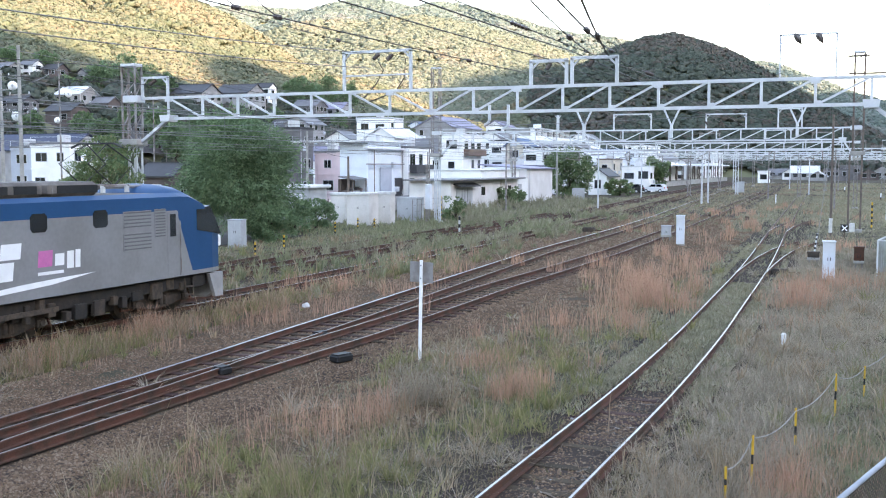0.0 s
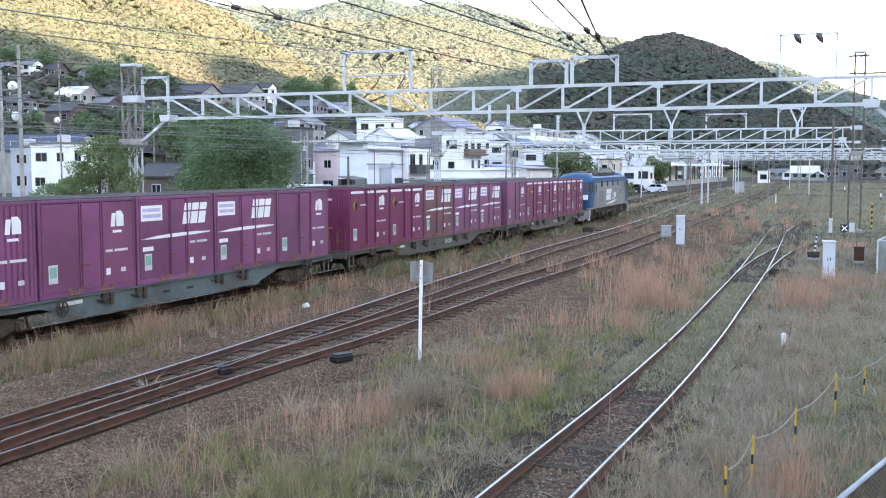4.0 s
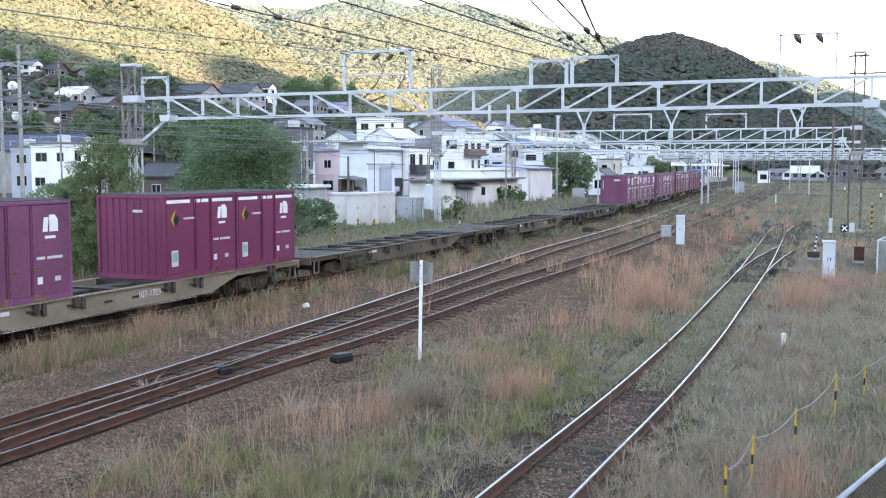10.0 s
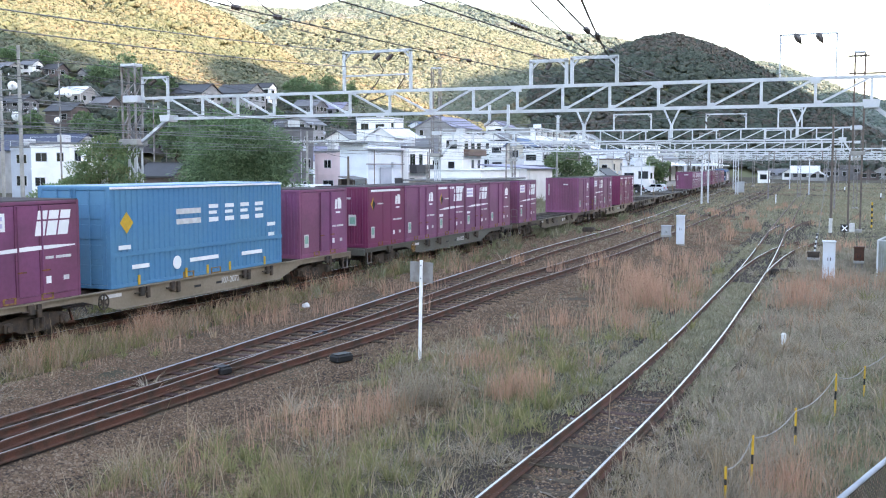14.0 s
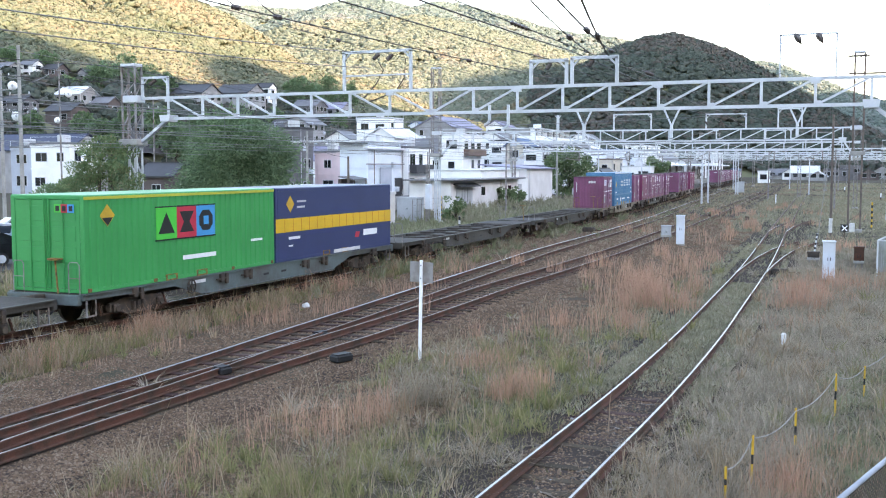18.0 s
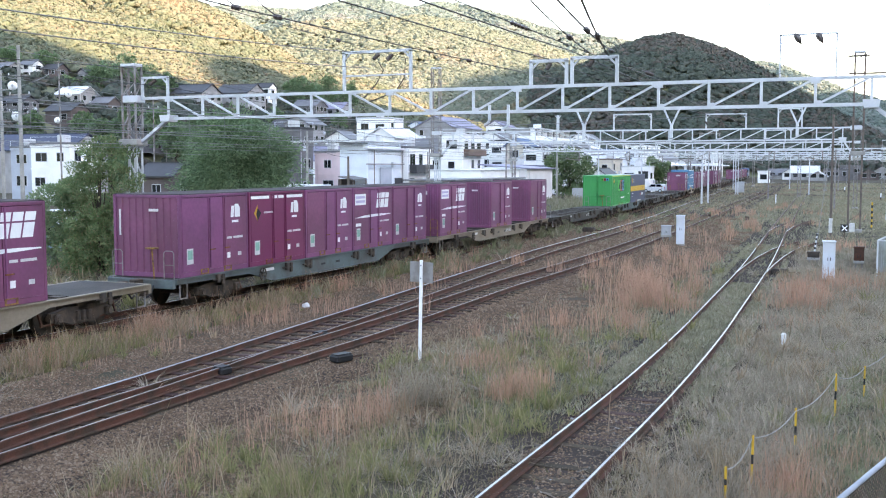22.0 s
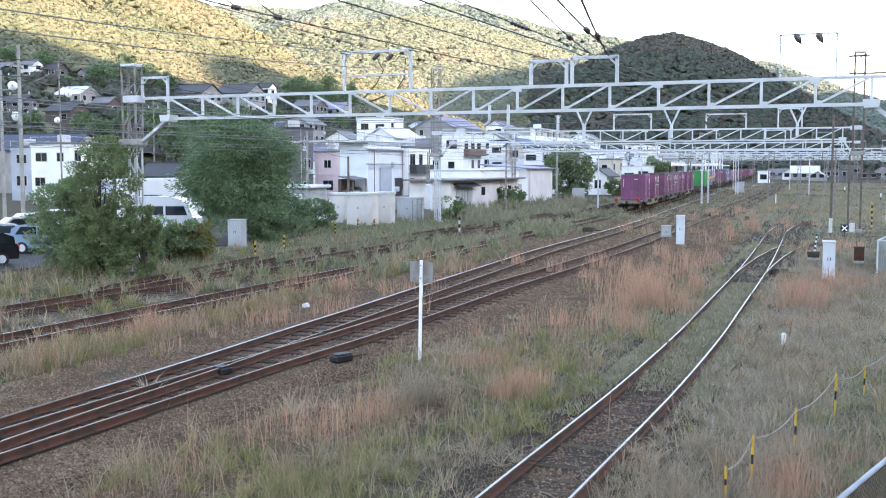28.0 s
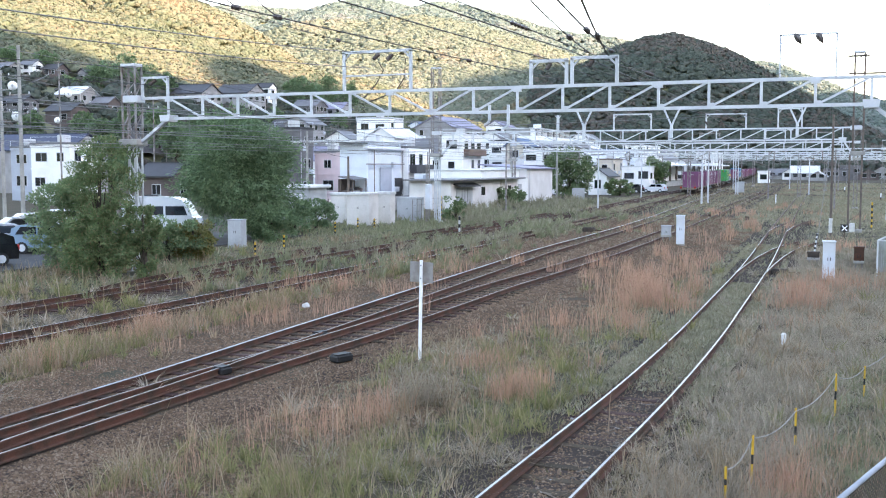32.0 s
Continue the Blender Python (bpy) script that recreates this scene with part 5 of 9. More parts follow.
# ---- gantries, wires and posts of the railway ----
M["pole_brown"] = mat("brown_painted_pole", (0.15, 0.115, 0.095), 0.75, var=0.25, scale=2.0, second=(0.10, 0.078, 0.066), fine=14.0)
def lattice_column(parent, x, y, z0, z1, wx, wy, material="galv_old", step=0.7):
    """Four angle posts laced with flat bars."""
    c = MB()
    for sx in (-1, 1):
        for sy in (-1, 1):
            c.bar((x + sx * wx / 2, y + sy * wy / 2, z0), (x + sx * wx / 2, y + sy * wy / 2, z1), 0.07 if material != "pole_brown" else 0.12)
    n = max(2, round((z1 - z0) / step))
    h = (z1 - z0) / n
    for k in range(n):
        a, b = (-1, 1) if k % 2 else (1, -1)
        za, zb = z0 + k * h, z0 + (k + 1) * h
        for s in (-1, 1):
            c.bar((x + a * wx / 2, y + s * wy / 2, za), (x + b * wx / 2, y + s * wy / 2, zb), 0.045, 0.02)
            c.bar((x + s * wx / 2, y + a * wy / 2, za), (x + s * wx / 2, y + b * wy / 2, zb), 0.045, 0.02)
    part("column", c, material, parent)
    part("footing", MB().box(x - wx / 2 - 0.15, y - wy / 2 - 0.15, z0 - 0.1, x + wx / 2 + 0.15, y + wy / 2 + 0.15, z0 + 0.18, 0.03), "concrete", parent)


def insulator(parent, a, b):
    """A string of porcelain discs between two points."""
    a, b = Vector(a), Vector(b)
    part("insulator", MB().lathe(a, b, [0.02] + [0.03, 0.085, 0.06, 0.03] * 4 + [0.02]), "insulator", parent)


def portal(parent, x0, x1, y, z0, z1, bar=0.09, material="galv"):
    mb = MB().bar((x0, y, z0), (x0, y, z1), bar).bar((x1, y, z0), (x1, y, z1), bar).bar((x0 - bar / 2, y, z1), (x1 + bar / 2, y, z1), bar)
    mb.bar((x0, y, z1 - 0.3), (x0 + 0.3, y, z1), bar * 0.5).bar((x1, y, z1 - 0.3), (x1 - 0.3, y, z1), bar * 0.5)
    part("wire_frame", mb, material, parent)


def gantry(label, y, xl, xr, zb, zt, n, col_top, flip, detail=True, depth=0.45, heavy=0.085, xcl=None, material="galv"):
    """A truss beam over all tracks on two lattice columns with knee braces."""
    g = thing("catenary_gantry", label, "gantry", group="gantries over the tracks")
    w = (xr - xl) / n
    part("top_chord", MB().bar((xl - w * 0.8, y, zt), (xr + w * 0.8, y, zt), heavy * 1.2, heavy * 1.3), material, g)
    part("bottom_chord", MB().bar((xl, y, zb), (xr, y, zb), heavy * 1.2, heavy * 1.3), material, g)
    for k in range(n + 1):
        x = xl + k * w
        part("upright", MB().bar((x, y, zb), (x, y, zt), heavy), material, g)
        if k < n:
            a, b = ((x, zt), (x + w, zb)) if k < flip else ((x, zb), (x + w, zt))
            part("diagonal", MB().bar((a[0], y, a[1]), (b[0], y, b[1]), heavy * 0.8), material, g)
            part("gusset", MB().box(b[0] - 0.17 if k < flip else x - 0.03, y - heavy * 0.7, zb + 0.03, b[0] + 0.03 if k < flip else x + 0.17, y + heavy * 0.7, zb + 0.15), material, g)
            if k % 3 == 0:
                part("gusset", MB().box(x - 0.14, y - heavy * 0.75, zt - 0.16, x + 0.14, y + heavy * 0.75, zt - 0.02), material, g)
    for x in (xl, xr):
        sg = -1 if x == xl else 1
        cx = x + sg * 1.65 if xcl is None else (xcl if sg < 0 else x + (0.9 if col_top > 10 else 1.5))
        lattice_column(g, cx, y, -0.2, zb - 1.0, 0.36 if sg < 0 or col_top < 10 else 0.8, 0.36, ("pole_brown" if sg > 0 and col_top > 10 else "galv") if detail else "galv_old")
        lattice_column(g, cx - (0.12 if sg < 0 else -0.1), y, zb - 1.0, col_top, 0.66, 0.42, "pole_brown" if sg > 0 and col_top > 10 else "galv_old")
        part("knee_brace", MB().bar((x, y, zb), (cx + sg * -0.25, y, zb - 1.0), 0.16, 0.12), material, g)
        part("gusset", MB().box(cx - 0.42, y - 0.26, zb - 1.12, cx + 0.34, y + 0.26, zb - 0.86, 0.03), material, g)
        part("gusset", MB().prism([(x - 0.22, zb - 0.12), (x + 0.22, zb - 0.12), (x + 0.26, zb + 0.14), (x - 0.26, zb + 0.14)], y - 0.28, y + 0.28, "y"), material, g)
        part("gusset", MB().box(cx - 0.42, y - 0.26, zt - 0.18, cx + 0.36, y + 0.26, zt + 0.12, 0.03), material, g)
        part("column_cap", MB().box(cx - 0.5 + (0 if sg < 0 else 0.2), y - 0.25, col_top, cx + 0.26 + (0 if sg < 0 else 0.2), y + 0.25, col_top + 0.12, 0.02), material, g)
    return g


G1, G2, G3 = 35.5, 78.0, 120.5
g1 = gantry("pale galvanised truss gantry over the tracks beside bushes", G1, -26.6, -0.05, 6.27, 7.12, 16, 8.42, 7, xcl=-28.3)
for x0, x1, z1, b in ((-27.88, -26.62, 7.95, 0.09), (-18.54, -15.79, 8.6, 0.10), (-11.16, -9.88, 8.0, 0.11), (-9.68, -8.11, 8.06, 0.11)):
    portal(g1, x0, x1, G1, 7.12, z1, b)
portal(g1, -18.54, -15.79, G1, 7.12, 7.72, 0.06)
portal(g1, -2.81, -1.11, G1, 7.12, 8.52, 0.05)
for x, z in ((-17.15, 8.55), (-16.6, 8.5), (-10.5, 7.95), (-9.0, 8.0), (-27.3, 7.9)):
    insulator(g1, (x, G1 - 0.3, z - 0.25), (x, G1 + 0.15, z - 0.02))
for x in (-2.32, -1.66):
    part("insulator", MB().lathe((x - 0.06, G1, 8.56), (x + 0.14, G1, 8.22), [0.02, 0.08, 0.10, 0.10, 0.09, 0.05, 0.02], 10), "insulator", g1)
for x, k in ((-12.6, 0.35), (-11.9, 0.5)):
    part("hanger", MB().bar((x, G1 - 0.3, 6.5), (x, G1 - 0.3, 6.27 - k), 0.09).bar((x, G1 - 0.3, 6.27 - k), (x - 0.2, G1 - 0.3, 6.15 - k), 0.07), "galv", g1)
jumper = MB().tube([(-17.1, G1, 8.2), (-16.9, G1, 7.9), (-17.2, G1, 7.4), (-17.7, G1, 6.9)], 0.025, 6).tube([(-16.0, G1, 8.3), (-16.05, G1, 7.6), (-16.4, G1, 7.1), (-17.6, G1, 6.7)], 0.025, 6)
part("jumper_cable", jumper, "wire", g1)

g2 = gantry("second truss gantry farther up the yard", G2, -31.0, -1.9, 6.2, 7.02, 17, 12.1, 8, xcl=-32.35)
for x0, x1, z1 in ((-22.4, -22.3, 8.2), (-18.0, -15.2, 8.2), (-11.2, -8.4, 8.1), (-6.2, -4.6, 8.4)):
    portal(g2, x0, x1, G2, 7.02, z1, 0.1)
for x in (-20.3, -13.7, -4.9):
    part("drop_arm", MB().bar((x - 0.55, G2, 8.5), (x, G2, 7.3), 0.12).bar((x + 0.55, G2, 8.5), (x, G2, 7.3), 0.12).bar((x, G2, 7.4), (x, G2, 6.4), 0.2), "galv", g2)
part("cross_arm", MB().bar((-1.7, G2, 11.9), (-0.3, G2, 11.9), 0.12), "pole_brown", g2)
part("cross_arm", MB().bar((-1.6, G2, 10.7), (1.0, G2, 10.7), 0.12), "pole_brown", g2)
for x in (-23.6, -21.4, -11.3, -10.2, -6.9):
    insulator(g2, (x, G2, 7.6), (x + 0.25, G2 - 0.2, 7.35))
g3 = gantry("third pale truss gantry far up the yard", G3, -38.5, -3.0, 6.1, 6.95, 18, 8.2, 9, False, xcl=-40.0, heavy=0.12)
gantry("distant pale truss gantry over the tracks", 163.0, -47.0, 0.0, 6.1, 6.9, 16, 8.0, 8, False, heavy=0.12)
gantry("distant pale truss gantry over the tracks", 205.5, -46.0, 4.0, 6.1, 6.9, 16, 8.0, 8, False, heavy=0.13)
gantry("distant pale truss gantry over the tracks", 248.0, -38.0, 8.0, 6.1, 6.9, 16, 8.0, 8, False, heavy=0.14)
gantry("distant pale truss gantry over the tracks", 300.0, -42.0, 10.0, 6.1, 6.9, 16, 8.0, 8, False, heavy=0.16)


for y, xs in ((120.5, (-33, -27, -18, -11, -6)), (163.0, (-31, -25, -17, -9, -3)), (205.5, (-32, -26, -16, -7, 0)), (248.0, (-33, -24, -14, -4, 4)), (300.0, (-34, -24, -12, 0, 6))):
    fr = thing("contact_wire_frames", "pale frames and insulators that hold the contact wires", "frame", group="gantry frames")
    for k, x in enumerate(xs):
        portal(fr, x, x + 2.2, y, 6.9, 8.0 + 0.3 * (k % 2), 0.09 + 0.0002 * y, "galv_old" if k % 3 else "galv")
        part("drop_arm", MB().bar((x + 1.1 - 0.6, y, 5.6), (x + 1.1, y, 6.1), 0.1).bar((x + 1.1, y, 6.1), (x + 1.1, y, 4.9), 0.12).bar((x + 1.1, y, 5.0), (x - 0.6, y, 5.3), 0.07), "galv_old", fr)
    for x in xs[1::2] if y > 150 else ():
        lattice_column(fr, x - 0.8, y, -0.2, 6.1, 0.4, 0.4, "galv_old", 1.2)
    fr.location = (0, 0.01, 0)


def pole(label, x, y, h, r=0.11, material="concrete", arms=(), z0=-0.3, name="utility_pole"):
    p = thing(name, label, "pole", group="poles round the yard")
    part("shaft", MB().tube([(x, y, z0), (x, y, z0 + h)], r, 10, r * 0.7), material, p)
    for z, w in arms:
        part("cross_arm", MB().bar((x - w / 2, y, z), (x + w / 2, y, z), 0.08), "galv_old", p)
        for s in (-0.45, 0.0, 0.45):
            part("insulator", MB().tube([(x + s * w, y, z), (x + s * w, y, z + 0.2)], 0.05, 8), "dirty_white", p)
    return p


def wire(label, x_at, zs, sag, r=0.012, material="wire", y0=-7.0, y1=290.0, span=42.5):
    """A line strung from gantry to gantry."""
    pts, y = [], y0
    while y < y1 - 1:
        for k in range(8):
            u = k / 8
            yy = y + u * span
            pts.append((x_at(yy), yy, zs - 4 * sag * u * (1 - u)))
        y += span
    pts.append((x_at(y), y, zs))
    ob = new("overhead_wire", MB().tube(pts, r, 5).mesh("overhead_wire", material))
    return tagged(ob, label, "wire", "wires over the yard")


shift = lambda y: main_x(y) + 20.17
for x, z, sag, r in ((-10.5, 8.05, 0.25, 0.018), (-9.7, 8.3, 0.2, 0.022), (-27.3, 7.65, 0.4, 0.012), (-2.2, 8.3, 0.5, 0.008), (-29.0, 8.45, 0.5, 0.014)):
    wire("dark feeder wire strung between the gantries", lambda y, x=x: x + shift(y) * 0.8, z, sag, r)


def strung(label, a, b, sag, r, material="wire", beads=(), long=0.028):
    """A single wire between two points, with insulator beads along it."""
    a, b = Vector(a), Vector(b)
    at = lambda u: a.lerp(b, u) - Vector((0, 0, 4 * sag * u * (1 - u)))
    w = thing("strung_wire", label, "wire", group="wires over the yard")
    part("wire", MB().tube([at(k / 16) for k in range(17)], r, 6), material, w)
    for u in beads:
        part("insulator", MB().lathe(at(u), at(u + long), [0.02] + [0.03, 0.075, 0.055, 0.03] * (5 if long > 0.02 else 3) + [0.02]), "insulator", w)
    return w


strung("dark feeder wire rising over the camera", (-9.04, 35.5, 8.2), (-4.0, 6.5, 7.6), 0.25, 0.018, beads=(0.24,))
strung("dark feeder wire rising over the camera", (-8.25, 35.5, 8.2), (-3.7, 6.5, 7.6), 0.25, 0.022, beads=(0.02, 0.3))
strung("thin wire rising over the camera", (-7.77, 35.5, 8.2), (-2.9, 6.5, 7.6), 0.2, 0.009)
strung("thick dark feeder wire over the yard", (-8.4, 35.5, 8.1), (-2.6, 6.5, 7.7), 0.3, 0.026, beads=(0.27,))
strung("thick dark feeder wire crossing the yard", (-14.90, 20.00, 8.29), (-14.90, 70.00, 9.18), 0.12, 0.02, beads=(0.05, 0.09, 0.38), long=0.0085)
for x, y, z in ((-14.9, 22.6, 8.36), (-14.9, 24.55, 8.38)):
    strung("dark jumper wire down to the feeder", (x - 0.95, y - 0.4, z + 0.95), (x, y, z), 0.06, 0.02)
strung("weathered feeder wire ending at the gantry frame", (-17.25, 17.00, 7.66), (-17.00, 35.40, 8.48), 0.1, 0.016, "wire_pale")
strung("weathered feeder wire ending at the gantry frame", (-17.48, 17.20, 7.27), (-17.40, 35.40, 7.98), 0.1, 0.016, "wire_pale")
strung("thin dark wire crossing the yard", (-16.39, 22.00, 8.66), (-20.28, 60.00, 9.35), 0.12, 0.011, beads=(0.29,), long=0.006)
strung("dark wire with beads over the yard", (-10.4, 20.0, 8.75), (-8.3, 78.0, 8.2), 0.1, 0.018, beads=(0.05, 0.17))
strung("thin wire down to the second gantry", (-8.2, 35.5, 8.0), (-6.0, 78.0, 8.3), 0.4, 0.012, beads=(0.1,))
strung("thin wire down to the second gantry", (-9.8, 35.5, 8.0), (-4.6, 78.0, 7.1), 0.3, 0.014)
for course in (main, branch_c, left_b, right_b):
    wire("thin contact wire over the track", lambda y, c=course: c(y) + 0.15, 5.0, 0.03, 0.008, "wire_pale")
    wire("sagging messenger wire over the track", lambda y, c=course: c(y) + 0.05, 5.95, 0.55, 0.009, "wire_pale")
for x, z in ((-36.0, 9.2), (-36.6, 9.9), (-35.4, 8.4), (-37.5, 7.2), (-34.5, 6.2), (-36.2, 5.6)):
    wire("thin grey wire along the edge of the yard", lambda y, x=x: x + shift(y) * 0.8, z, 0.6, 0.013, "wire_pale", span=40.0)
for y, z0 in ((26.0, 6.1), (50.0, 6.0), (62.0, 6.2), (70.0, 5.9)):
    ob = new("span_wire", MB().tube([(-45 + k * 4.0, y + k * 1.2, z0 - 0.02 * k * (10 - k)) for k in range(11)], 0.010, 5).mesh("span_wire", "wire_pale"))
    tagged(ob, "thin wire crossing over the tracks", "wire", "wires over the yard")
# service wires from pole to pole over the town
for k, (xa, ya, za, xb, yb, zb) in enumerate(((-58.2, 60.0, 10.9, -53.6, 94.3, 7.8), (-58.2, 60.0, 9.5, -53.6, 94.3, 7.2), (-62.0, 62.0, 10.1, -79.0, 87.0, 14.6), (-62.0, 62.0, 8.4, -79.0, 87.0, 12.6), (-53.6, 94.3, 7.8, -41.5, 124.0, 7.9), (-53.6, 94.3, 7.0, -41.5, 124.0, 7.2), (-68.5, 66.5, 11.5, -58.2, 60.0, 11.0), (-79.0, 87.0, 13.8, -84.0, 104.0, 13.2), (-41.5, 124.0, 7.8, -40.5, 141.0, 6.0), (-46.9, 90.5, 5.2, -53.6, 94.3, 6.8), (-58.2, 60.0, 8.2, -70.0, 95.0, 5.2), (-53.6, 94.3, 6.9, -69.0, 123.0, 6.2), (-41.5, 124.0, 7.6, -58.5, 151.0, 8.4), (-53.6, 94.3, 7.5, -55.0, 112.0, 7.0))):
    strung("thin service wire between poles", (xa, ya, za), (xb, yb, zb), 0.35, 0.016, "wire" if k % 2 else "wire_pale")
for k, (x, y, h) in enumerate(((-27.0, 110.0, 6.5), (-34.0, 100.0, 6.8), (-30.5, 150.0, 7.0), (-13.0, 150.0, 6.6), (-9.0, 175.0, 6.5), (-3.5, 118.0, 6.4), (-15.0, 220.0, 6.8), (-26.0, 235.0, 7.0), (2.0, 130.0, 7.0), (-5.5, 205.0, 6.6), (3.5, 190.0, 7.0))):
    pole("slim grey steel mast in the yard", x, y, h, 0.1, "galv_old" if k % 2 else "galv", arms=((h - 0.9, 1.6),), name="mast")
# droppers between messenger and contact wire
dr = MB()
for course in (main, left_b, right_b):
    for k in range(60):
        y = -5 + k * 4.7
        u = ((y + 7) % 42.5) / 42.5
        dr.tube([(course(y) + 0.1, y, 5.0), (course(y) + 0.1, y, 5.95 - 4 * 0.55 * u * (1 - u))], 0.005, 3)
tagged(new("droppers", dr.mesh("droppers", "wire_pale")), "thin hangers between the two wires", kind="stuff")


pp = pole("brown steel pole with a white lower band", -2.35, 72.8, 8.0, 0.09, "pole_brown")
part("white_band", MB().tube([(-2.35, 72.8, 0.0), (-2.35, 72.8, 0.95)], 0.115, 10), "dirty_white", pp)
pole("grey concrete pole beside the shed", -41.5, 124.0, 8.5, 0.16)
pole("grey concrete pole at the bend of the yard", -40.5, 141.0, 6.5, 0.16)
pole("tall grey concrete pole with cross arms", -58.2, 60.0, 13.5, 0.17, arms=((11.0, 2.2), (9.6, 2.0), (8.2, 1.6)))
pole("grey concrete pole with cross arms", -62.0, 62.0, 12.0, 0.15, arms=((10.2, 1.8), (8.5, 1.8)))
pole("thin grey steel pole among houses", -79.0, 87.0, 15.6, 0.10, "galv_old")
pole("grey concrete pole beside the pink house", -53.6, 94.3, 8.2, 0.17, arms=((6.8, 1.6),))
pole("dark pole behind the equipment boxes", -46.9, 90.5, 5.6, 0.14, "pole_brown")
for x, y, h in ((-18.6, 127.0, 5.6), (-18.5, 131.5, 6.0)):
    pole("slim pale steel mast beside the main line", x, y, h, 0.12, "galv", name="mast")
for x, y in ((-19.8, 172.5), (-24.0, 205.0)):
    m = thing("mast", "pale lattice mast beside the main line", "mast", group="poles round the yard")
    lattice_column(m, x, y, -0.2, 6.5, 0.4, 0.4, "galv", 0.8)


def transformer(parent_label, x, y, z):
    """A pale round transformer on a bracket at a pole."""
    t = thing("pole_transformer", parent_label, "transformer", group="transformers on poles")
    part("tank", MB().lathe((x, y, z + 0.35), (x + 0.22, y - 0.26, z + 0.35), [0.02, 0.24, 0.33, 0.36, 0.33, 0.2, 0.02], 16), "white", t, smooth=True)
    part("boss", MB().tube([(x + 0.2, y - 0.24, z + 0.35), (x + 0.26, y - 0.31, z + 0.35)], 0.09, 10), "cab_grey", t)
    part("bracket", MB().bar((x, y, z + 0.4), (x - 0.5, y, z + 0.4), 0.08), "galv_old", t)


def cabinet(label, x, y, w, d, h, material, rot=0, z0=-0.2, cap=0.06, legs=False, name="equipment_box"):
    """A closed equipment box with a proud lid, two door leaves, handles and hinges."""
    c = thing(name, label, "cabinet", pose(x, y, z0, 0, 0, rot))
    b = 0.3 if legs else 0.0
    part("body", MB().box(-w / 2, -d / 2, b + 0.06, w / 2, d / 2, h - cap, 0.012), material, c)
    part("lid", MB().box(-w / 2 - 0.03, -d / 2 - 0.03, h - cap, w / 2 + 0.03, d / 2 + 0.03, h, 0.015) if cap < 0.2 else MB().box(-w / 2 - 0.07, -d / 2 - 0.07, h - cap, w / 2 + 0.07, d / 2 + 0.07, h, 0.02), material if cap < 0.2 else "dirty_white", c)
    part("plinth", MB().box(-w / 2 - 0.02, -d / 2 - 0.02, b - 0.06, w / 2 + 0.02, d / 2 + 0.02, b + 0.06, 0.01), "concrete", c)
    for s in (-1, 1):
        dd = part("door", MB().box(min(s * 0.008, s * (w / 2 - 0.04)), -d / 2 - 0.015, b + 0.12, max(s * 0.008, s * (w / 2 - 0.04)), -d / 2, h - cap - 0.06, 0.008), material, c)
        part("handle", MB().box(s * 0.05 - 0.012, -d / 2 - 0.05, h * 0.5, s * 0.05 + 0.012, -d / 2 - 0.012, h * 0.5 + 0.14, 0.008), "black", dd)
    if legs:
        for sx in (-1, 1):
            part("leg", MB().box(sx * (w / 2 - 0.08) - 0.03, -0.05, -0.1, sx * (w / 2 - 0.08) + 0.03, 0.05, b + 0.05), "galv_old", c)
    return c


M["cab_white"] = mat("white_enamel_cabinet", (0.60, 0.64, 0.70), 0.45, var=0.08, scale=1.5, second=(0.55, 0.57, 0.60), fine=12.0, bump=0.04)
M["cab_cream"] = mat("weathered_cream_paint", (0.62, 0.595, 0.57), 0.65, var=0.14, scale=0.8, second=(0.53, 0.50, 0.47), fine=10.0)
M["cab_grey"] = mat("light_grey_paint", (0.40, 0.415, 0.43), 0.6, var=0.12, scale=1.0, second=(0.33, 0.34, 0.35), fine=10.0)
cabinet("light grey steel relay cabinet at the foot of a tree", -33.1, 50.2, 0.85, 0.7, 1.55, "cab_grey", 12)
cabinet("tall white cabinet beside the turnout", -10.1, 61.0, 0.46, 0.36, 1.72, "cab_white", 6, legs=False)
cabinet("tall white cabinet in dry grass", -1.45, 44.2, 0.46, 0.4, 1.58, "cab_white", 4)
cabinet("small grey box on legs beside the rails", -11.45, 64.0, 0.56, 0.4, 0.95, "cab_grey", 6, legs=True)
cabinet("pale grey cabinet near the main line", -21.0, 188.0, 1.4, 0.9, 1.9, "cab_grey", 5)
cabinet("pale cabinet at the edge of the yard", -36.6, 138.0, 1.7, 1.0, 1.6, "cab_grey", 15)
cabinet("pale grey cabinet beyond the siding", 1.6, 95.0, 0.7, 0.6, 1.4, "cab_white", 0)
cabinet("rusty brown box on a stand", -0.38, 49.8, 0.42, 0.4, 0.98, "rust", 0, legs=True)
cabinet("small dark box on a stand", -2.34, 50.8, 0.5, 0.4, 0.62, "under", 0, legs=True)
for x, y, w, d, h in ((-39.3, 74.6, 1.3, 1.2, 2.45), (-36.3, 72.4, 1.95, 1.6, 2.55), (-35.35, 74.7, 1.1, 0.9, 2.55)):
    cabinet("cream painted substation box with a flat lid", x, y, w, d, h, "cab_cream", 0, cap=0.22)
cabinet("pale blue-grey switch box behind a fence", -35.2, 79.0, 1.8, 1.4, 2.0, "cab_grey", 0, cap=0.12)

